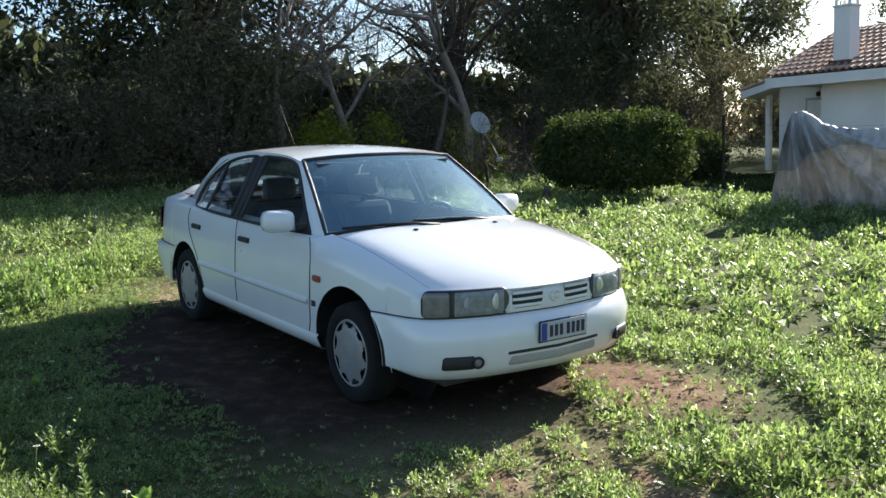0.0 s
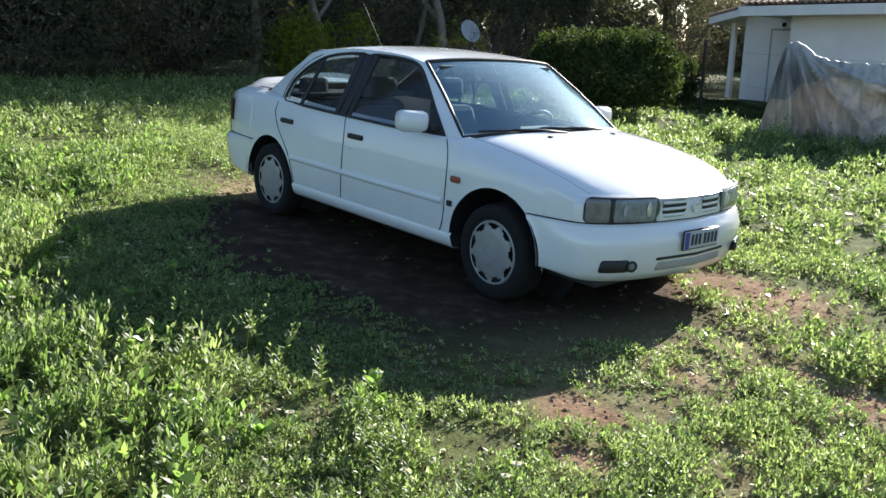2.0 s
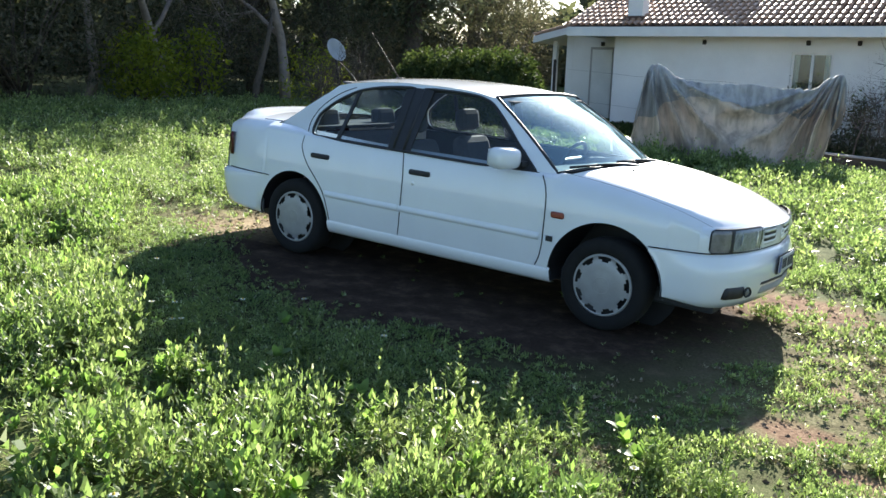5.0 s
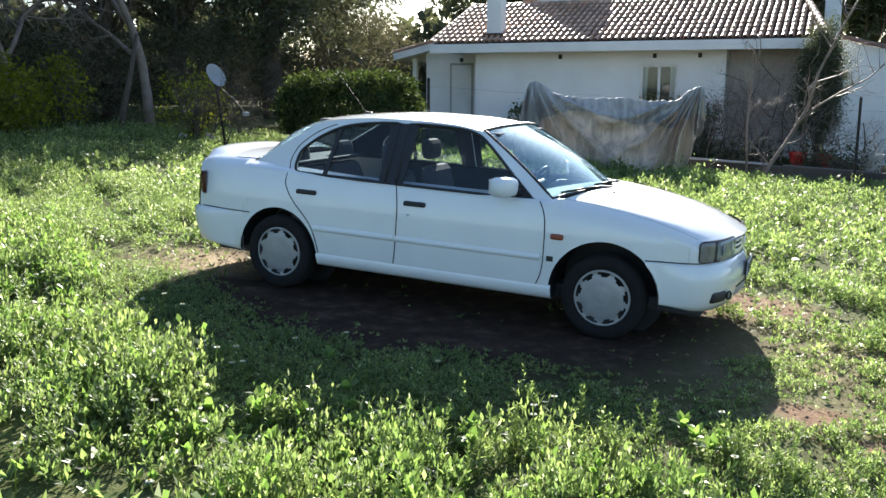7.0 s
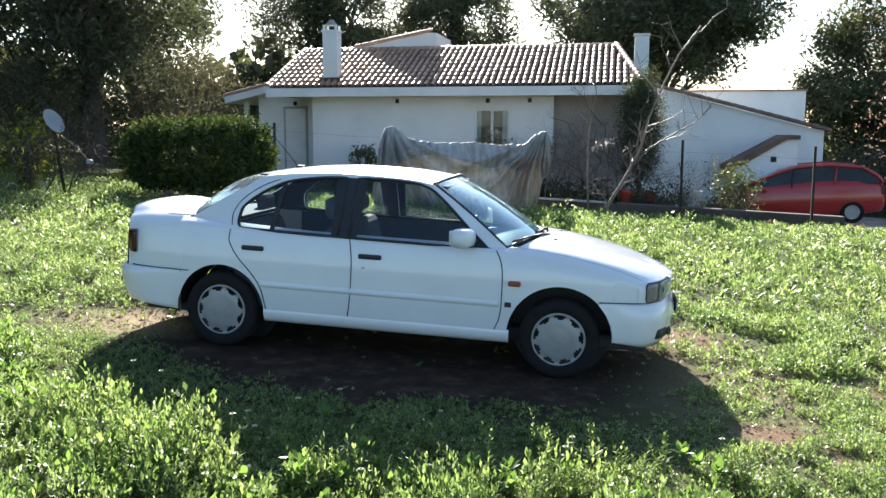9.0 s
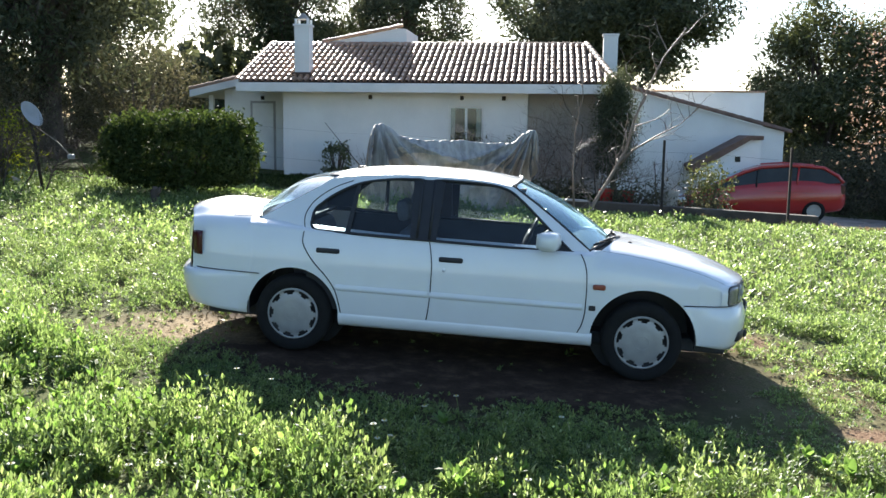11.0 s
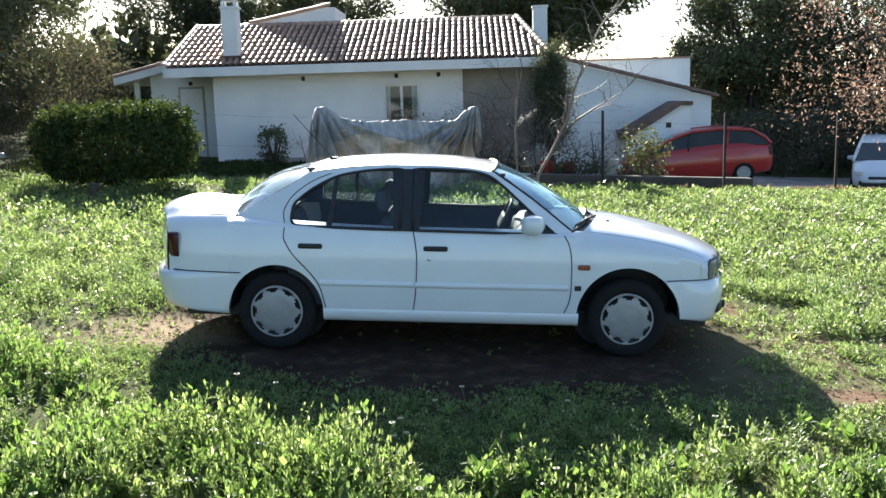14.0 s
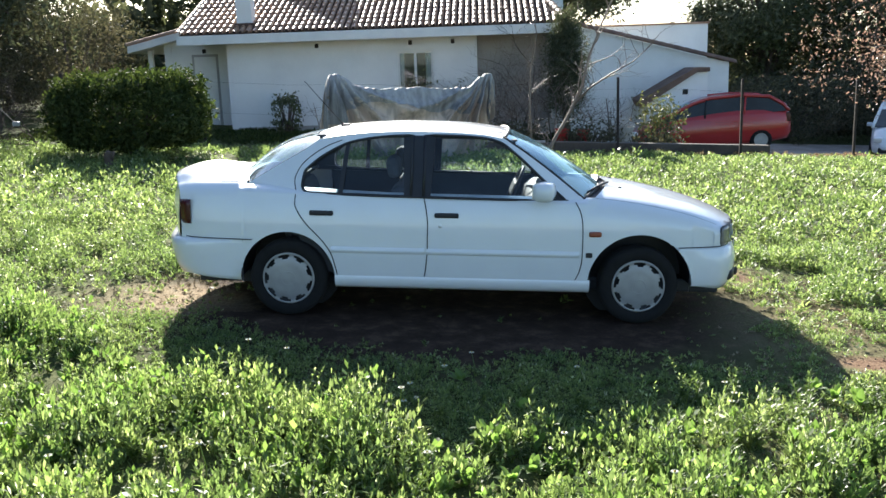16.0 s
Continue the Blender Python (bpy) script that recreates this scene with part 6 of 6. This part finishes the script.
for k, (x, y) in enumerate(((-14.6, 1.2), (-15.2, -3.6), (-14.4, 4.6), (-15.6, 10.6), (-14.8, 15.8), (-12.6, 20.5), (10.5, 24.0), (14.0, 23.5), (17.5, 22.0), (-16.0, 22.5))):
    bush("undergrowth", "dark tangled undergrowth below the trees", (x, y, yard_z(x, y)), (2.2, 2.6, 1.15 + 0.35 * (k % 3)), THICKET, 30 + k, 15000, 0.055, 2.0, 0.34, 2.6)
bare_tree("bare_tree", "leafless tree with many fine twigs", G(-13.2, 11.2), 8.0, 41, TWIG, 4, 0.16, (0.1, 0, 1), 5)
bare_tree("bare_tree", "leafless tree with many fine twigs", G(-14.0, 6.0), 7.0, 43, TWIG, 4, 0.13, (0.05, 0.1, 1), 5)
bare_tree("bare_tree", "leafless tree with many fine twigs", G(-14.5, 8.4), 7.5, 42, TWIG, 4, 0.14, (-0.1, 0.1, 1), 5)


def fig_sapling(place):
    """A leafless young tree, leaning, with a long side limb and short crooked twigs."""
    rng = np.random.default_rng(77)
    root = empty("bare_sapling", pose(*place), "leafless brown fig sapling leaning over the fence", "tree")
    main = [Vector(p) for p in ((0, 0, -0.15), (0.12, 0, 0.25), (0.42, 0.05, 0.75), (0.72, 0.0, 1.35), (0.86, -0.05, 1.95), (1.12, 0.0, 2.6), (1.38, 0.05, 3.15), (1.78, 0.0, 3.7))]
    limb = [Vector(p) for p in ((0.55, 0.04, 1.0), (0.85, -0.2, 1.35), (1.25, -0.4, 1.62), (1.65, -0.6, 1.85), (1.95, -0.8, 2.15))]
    other = [Vector(p) for p in ((-0.25, 0.1, -0.1), (-0.3, 0.1, 0.9), (-0.28, 0.15, 1.7), (-0.15, 0.1, 2.4), (-0.2, 0.1, 3.0))]
    for nm, path, r in (("stem", main, 0.042), ("limb", limb, 0.026), ("stem", other, 0.024)):
        bm = bmesh.new()
        tube(bm, path, [r * (1 - 0.75 * k / (len(path) - 1)) for k in range(len(path))], 7)
        tips = []
        for k in range(1, len(path)):
            for q in range(3 if nm == "stem" else 4):
                a = path[k - 1].lerp(path[k], rng.random())
                limbs(bm, rng, a, Vector((rng.normal(0.2, 0.8), rng.normal(0, 0.5), rng.uniform(0.2, 1.0))), rng.uniform(0.3, 0.95), r * 0.32, 1, tips, 0.45, 2)
        part(nm, bm, TWIG, root, smooth=True)
    return root


fig_sapling(G(1.42, 10.9))
bare_tree("bare_sapling", "thin dark leafless sapling by the porch", G(1.0, 14.6), 3.6, 44, BARK, 3, 0.03, (0.05, 0, 1), 4)
bare_tree("bare_sapling", "thin dark leafless sapling by the porch", G(3.4, 15.0), 3.0, 46, BARK, 3, 0.03, (-0.15, 0, 1), 4)
for k, (x, y, h) in enumerate(((0.35, 15.6, 2.6), (1.55, 15.0, 2.9), (0.9, 13.9, 2.2), (-0.5, 15.9, 2.0), (2.9, 14.2, 2.0), (3.9, 13.9, 1.7), (0.1, 13.6, 1.9), (1.3, 13.5, 2.4), (2.3, 13.6, 1.9), (0.6, 14.6, 2.6), (1.9, 14.9, 2.4))):
    bare_tree("bare_shrub", "leafless brown shrub with fine twigs by the porch", G(x, y), h, 120 + k, TWIG, 3, 0.022, (0.1 * (k % 3 - 1), 0, 1), 5)
for k, (x, y, h) in enumerate(((0.5, 16.2, 2.8), (1.0, 15.4, 2.6), (1.5, 16.1, 2.9), (0.15, 14.9, 2.2), (1.75, 14.2, 2.1), (0.75, 13.4, 1.7))):
    bare_tree("bare_shrub", "leafless dark shrub with tangled twigs by the porch", G(x, y), h, 150 + k, BARK, 3, 0.02, (0.12 * (k % 3 - 1), 0, 1), 5)
for k, (x, y, r) in enumerate(((-10.1, 8.7, 0.12), (-9.6, 8.9, 0.15), (-8.3, 8.3, 0.08))):
    bm = bmesh.new()
    bmesh.ops.create_icosphere(bm, subdivisions=3, radius=r)
    for v in bm.verts:
        v.co *= 1 + 0.3 * noise.noise(v.co * 6 + Vector((k, 0, 0)))
        v.co.z *= 0.8
    st = part("boulder", bm, CONCRETE, None, "", smooth=True)
    st.location = (x, y, ground_z(x, y) + r * 0.55)
    tagged(st, "whitish limestone boulder among the brush", "stone", "boulders at the field's edge")
for k, (x, y) in enumerate(((-8.9, 8.9), (-10.6, 9.6), (-7.9, 9.0), (-8.3, 7.7), (-8.7, 7.5), (-9.4, 8.2))):
    bare_tree("brush", "dry tangled brush by the dish", G(x, y), 1.9, 90 + k, BARK, 3, 0.02, (0.1 * k, 0, 1), 5)
bare_tree("bare_sapling", "thin leafless sapling by the wall", G(-3.9, 15.7), 1.8, 45, PALE_BARK, 2, 0.02, (-0.4, 0, 1), 3)

leaning = empty("leaning_trunk", pose(-12.4, 9.3, 0.5), "bare brown leaning tree trunk", "tree")
tube_part("trunk", [(0, 0, -0.3), (0.05, 0.1, 0.6), (0.15, 0.3, 1.4), (0.3, 0.4, 2.3)], [0.09, 0.08, 0.06, 0.04], BARK, leaning, sides=8)
for k, (x, y, rx, hz) in enumerate(((0.9, 13.6, 0.7, 0.35), (2.6, 13.2, 0.8, 0.4), (4.0, 13.6, 0.7, 0.35), (-0.8, 14.6, 0.8, 0.3))):
    bush("garden_plant", "low brownish dry garden plant behind the fence", (x, y, yard_z(x, y)), (rx, 0.5, hz * 0.6), THICKET, 60 + k, 1500, 0.05, 2.2, 0.35, 2.4)
def far_wood(name, label, line, depth, height, count, size, seed):
    """A thick belt of dark leaves behind the nearer trees."""
    rng = np.random.default_rng(seed)
    (ax, ay), (bx, by) = line
    t = rng.random(count)
    x, y = ax + (bx - ax) * t + rng.normal(0, depth, count), ay + (by - ay) * t + rng.normal(0, depth, count)
    top = np.array([height * max(0.12, 0.75 + 0.8 * noise.noise((q * 14, seed, 0)) + 0.5 * noise.noise((q * 47, seed, 4))) for q in t])
    z = top * rng.random(count) ** 0.8 + np.array([yard_z(p, q) for p, q in zip(x, y)])
    ob = leaf_mesh(name, np.stack([x, y, z], 1), 3, 0.25, size, PINE, None, rng)
    tagged(ob, label, "trees", kind="stuff")


far_wood("far_wood", "dark distant belt of trees and scrub", ((-23.5, -14.0), (-25.0, 34.0)), 1.0, 3.8, 8000, 0.42, 71)
far_wood("far_wood", "dark distant belt of trees and scrub", ((-24.0, 40.0), (6.0, 54.0)), 1.2, 4.3, 5000, 0.5, 72)
far_wood("far_wood", "dark scrub beyond the drive", ((9.0, 31.0), (26.0, 27.0)), 1.0, 2.6, 3500, 0.35, 73)
# dark solid put where the hedge trunk's shadow falls on the weeds
stump = empty("trunk_shadow_form", pose(-6.02, 7.32, ground_z(-6.0, 7.3)), "short dark form standing in for a trunk shadow in the weeds", "stump")
tube_part("shadow_form_core", [(0, 0, -0.1), (0.01, 0, 0.12), (-0.01, 0.01, 0.26), (0.02, 0, 0.33)], [0.10, 0.075, 0.07, 0.055], BARK, stump, sides=9)
tube_part("side_stub", [(0.03, 0, 0.18), (0.09, -0.02, 0.27), (0.11, -0.02, 0.34)], [0.035, 0.03, 0.02], BARK, stump)
# ---- weeds on the field ----
leaf_field("tall_weeds", 26000, (-4.6, 5.6, -4.5, 0.1), 0.047, 0.17, GRASS, "lush leafy green weeds in tall sunlit tufts", 55, per=25, slim=0.155, zone="tall", full=True)
leaf_field("tall_weeds", 4200, (-4.6, 4.6, -4.5, 0.1), 0.062, 0.17, BROAD, "broader bright green leaves among the tall weeds", 67, per=11, slim=0.25, zone="tall", full=True)
leaf_field("weeds", 55000, (-5.5, 6.5, -3.4, -0.4), 0.024, 0.042, GRASS, "lush low green weeds in sun and shade", 51, per=13, slim=0.2, zone="low")
leaf_field("weeds", 27000, (-6.0, 7.5, -0.4, 2.4), 0.040, 0.085, GRASS, "lush low green weeds round the car", 58, per=14, slim=0.2, zone="low")
leaf_field("weeds", 30000, (-13.0, 13.0, 2.3, 11.75), 0.076, 0.17, GRASS, "lush green weeds in tufts further up the field", 52, per=12, slim=0.22)
leaf_field("weeds", 12000, (-13.0, -5.6, -6.0, 2.3), 0.07, 0.13, GRASS, "green weeds in tufts towards the trees", 53, per=11, slim=0.22)
leaf_field("weeds", 20000, (-13.0, 13.0, -12.0, -3.7), 0.075, 0.10, GRASS, "low green weeds on the open field", 56, per=7, slim=0.24, zone="open")
leaf_field("weeds", 10000, (6.3, 13.0, -4.4, 2.3), 0.07, 0.12, GRASS, "low green weeds on the open field", 57, per=9, slim=0.22)
leaf_field("garden_weeds", 7000, (-11.0, 5.0, 12.3, 16.2), 0.09, 0.16, HEDGE, "dark weeds in the garden behind the fence", 59, per=10, slim=0.22)
leaf_field("tall_weeds", 1800, (-3.3, 0.9, 8.0, 9.4), 0.075, 0.26, GRASS, "taller weeds growing against the tarpaulin", 62, per=16, slim=0.2)
leaf_field("edge_weeds", 1100, (2.5, 12.0, 11.8, 12.4), 0.05, 0.16, DRY, "dry and green weeds along the garden wall", 65, per=14, slim=0.2)
leaf_field("grass_blades", 9000, (-7.0, 9.0, -4.2, 8.0), 0.05, 0.055, BLADE, "single upright grass blades among the weeds", 54, blade=True, per=5)


leaf_field("weeds", 13000, (1.4, 5.6, -3.3, 1.7), 0.026, 0.022, GRASS, "fine low weeds on the dry ground before the bonnet", 66, per=9, slim=0.2, loose=True)
leaf_field("dry_litter", 17000, (1.5, 6.0, -3.4, 1.8), 0.023, 0.012, LITTER, "dry bits of straw and dead leaves among the weeds", 63, per=6, slim=0.25, loose=True)
leaf_field("dry_litter", 6500, (-4.6, -1.9, -1.6, 1.2), 0.020, 0.012, LITTER, "dry bits of straw and dead leaves on the track", 64, per=6, slim=0.25, loose=True)


def crumbs(name, label, count, seed):
    """Small clods and stones lying on the bare soil."""
    rng = np.random.default_rng(seed)
    v, f = [], []
    while len(v) < count * 6:
        x, y = rng.uniform(-4.2, 3.6), rng.uniform(-2.6, 1.6)
        if rng.random() > bare(x, y) + 0.05 or abs(x) < 2.0:
            continue
        r = 0.004 + 0.012 * rng.random() ** 3
        z, o = land(x, y), len(v)
        q = rng.uniform(0.6, 1.3, 6) * r
        a = rng.uniform(0, math.tau)
        for k in range(4):
            v.append((x + q[k] * math.cos(a + k * 1.57), y + q[k] * math.sin(a + k * 1.57), z + r * 0.1))
        v += [(x, y, z + q[4] * 0.7), (x, y, z - q[5] * 0.5)]
        f += [(o + k, o + (k + 1) % 4, o + 4) for k in range(4)] + [(o + (k + 1) % 4, o + k, o + 5) for k in range(4)]
    tagged(mesh(name, v, f, PEBBLE, None, smooth=False), label, "clods", kind="stuff")


crumbs("clods", "small tan clods and stones on the bare soil", 1600, 61)


def weed_plant(seed):
    """A leafy upright weed: a few stems set with narrow leaves, small pale buds on top."""
    rng = np.random.default_rng(seed)
    root = empty("weed_plant", pose(0, 0, 0), "upright leafy green weed in the grass", "weed", "upright weeds along the field")
    bm, v, f = bmesh.new(), [], []
    for k in range(int(rng.integers(3, 6))):
        h = rng.uniform(0.13, 0.25)
        lean = rng.normal(0, 0.05, 2)
        tip = Vector((lean[0], lean[1], h))
        base = Vector((rng.normal(0, 0.015), rng.normal(0, 0.015), 0))
        tube(bm, [base, base.lerp(tip, 0.5) + Vector((0, 0, 0.01)), tip], [0.003, 0.0025, 0.0015], 4)
        n = int(h / 0.011)
        for i in range(n):
            t = 0.18 + 0.82 * i / n
            p = base.lerp(tip, t)
            a = i * 2.4 + rng.normal(0, 0.2)
            L = (0.062 - 0.030 * t) * rng.uniform(0.7, 1.2)
            el = 0.35 + 0.7 * t
            d = Vector((math.cos(a) * math.cos(el), math.sin(a) * math.cos(el), math.sin(el)))
            s = Vector((-math.sin(a), math.cos(a), 0)) * L * 0.17
            o = len(v)
            v += [tuple(p), tuple(p + d * L * 0.45 + s), tuple(p + d * L * 0.95 - Vector((0, 0, L * 0.15))), tuple(p + d * L * 0.45 - s)]
            f += [(o, o + 1, o + 2), (o, o + 2, o + 3)]
    part("stem", bm, BLADE, root)
    mesh("foliage", v, f, GRASS, root, smooth=False)
    return root


wrng = random.Random(21)
kinds = [weed_plant(200 + k) for k in range(5)]
spots = []
while len(spots) < 200:
    x, y = wrng.uniform(-4.5, 5.5), -2.35 - abs(wrng.gauss(0, 0.8)) + (0.5 if wrng.random() < 0.15 else 0)
    if bare(x, y) < 0.3 and y > -4.8:
        spots.append((x, y))
for k, (x, y) in enumerate(spots):
    m = pose(x, y, land(x, y), wrng.uniform(-8, 8), wrng.uniform(-8, 8), wrng.uniform(0, 360))
    if k < 5:
        kinds[k].matrix_world = m
    else:
        copy_thing(kinds[k % 5], m)


def broad_weed(seed):
    """A low rosette of broad oval leaves, arching up and out."""
    rng = np.random.default_rng(seed)
    root = empty("broad_weed", pose(0, 0, 0), "low weed with broad bright green leaves", "weed", "broad-leaved weeds along the field")
    for k in range(int(rng.integers(9, 14))):
        a = k * 2.4 + rng.normal(0, 0.2)
        L, wide = rng.uniform(0.05, 0.10), rng.uniform(0.014, 0.024)
        el = rng.uniform(0.5, 1.2)
        v = []
        for i in range(5):
            t = i / 4
            r, h = L * t * math.cos(el), L * t * math.sin(el) - 0.35 * L * t * t * (1.3 - el) + 0.02
            w = wide * math.sin(math.pi * (0.12 + 0.86 * t)) ** 0.8
            for q, dz in ((-1, 0.25), (0, 0.0), (1, 0.25)):
                v.append((math.cos(a) * r - math.sin(a) * w * q, math.sin(a) * r + math.cos(a) * w * q, h + w * dz))
        mesh("leaf", v, grid_faces(5, 3), BROAD, root)
    return root


brng = random.Random(33)
rosettes = [broad_weed(300 + k) for k in range(4)]
made = 0
while made < 80:
    x, y = brng.uniform(-4.6, 4.6), brng.uniform(-4.3, -2.15)
    if bare(x, y) > 0.25:
        continue
    m = pose(x, y, land(x, y) + 0.03, brng.uniform(-10, 10), brng.uniform(-10, 10), brng.uniform(0, 360))
    if made < 4:
        rosettes[made].matrix_world = m
    else:
        copy_thing(rosettes[made % 4], m)
    made += 1


def flower(place, tilt, seed):
    """A small white field daisy: petals, yellow eye, stalk."""
    rng = np.random.default_rng(seed)
    f = empty("daisy", pose(*place), "small white daisy on a thin stalk", "flower", "white daisies in the weeds")
    h = rng.uniform(0.12, 0.25)
    tube_part("stalk", [(0, 0, 0), (0.01, 0.0, h * 0.5), (tilt * 0.03, 0.01, h)], 0.0025, BLADE, f, sides=4)
    v, fc = [], []
    for k in range(8):
        a = k * math.tau / 8
        c, s = math.cos(a), math.sin(a)
        o = len(v)
        for r, w, z in ((0.004, 0.002, 0.0), (0.012, 0.0055, 0.003), (0.019, 0.0, 0.0)):
            v += [(tilt * 0.03 + r * c - w * s, 0.01 + r * s + w * c, h + z + r * 0.3 * tilt), (tilt * 0.03 + r * c + w * s, 0.01 + r * s - w * c, h + z + r * 0.3 * tilt)]
        fc += [(o, o + 1, o + 3, o + 2), (o + 2, o + 3, o + 5, o + 4)]
    mesh("petals", v, fc, PETAL, f, smooth=False)
    bm = bmesh.new()
    bmesh.ops.create_icosphere(bm, subdivisions=1, radius=0.0055, matrix=Matrix.Translation((tilt * 0.03, 0.01, h + 0.003)))
    part("eye", bm, YOLK, f, "yellow eye of the flower")
    return f


frng = random.Random(8)
planted = 0
while planted < 64:
    x, y = frng.uniform(-4.0, 3.5), frng.uniform(-4.4, -2.1)
    if bare(x, y) < 0.2:
        flower((x, y, land(x, y)), frng.uniform(-1, 1), 100 + planted)
        planted += 1
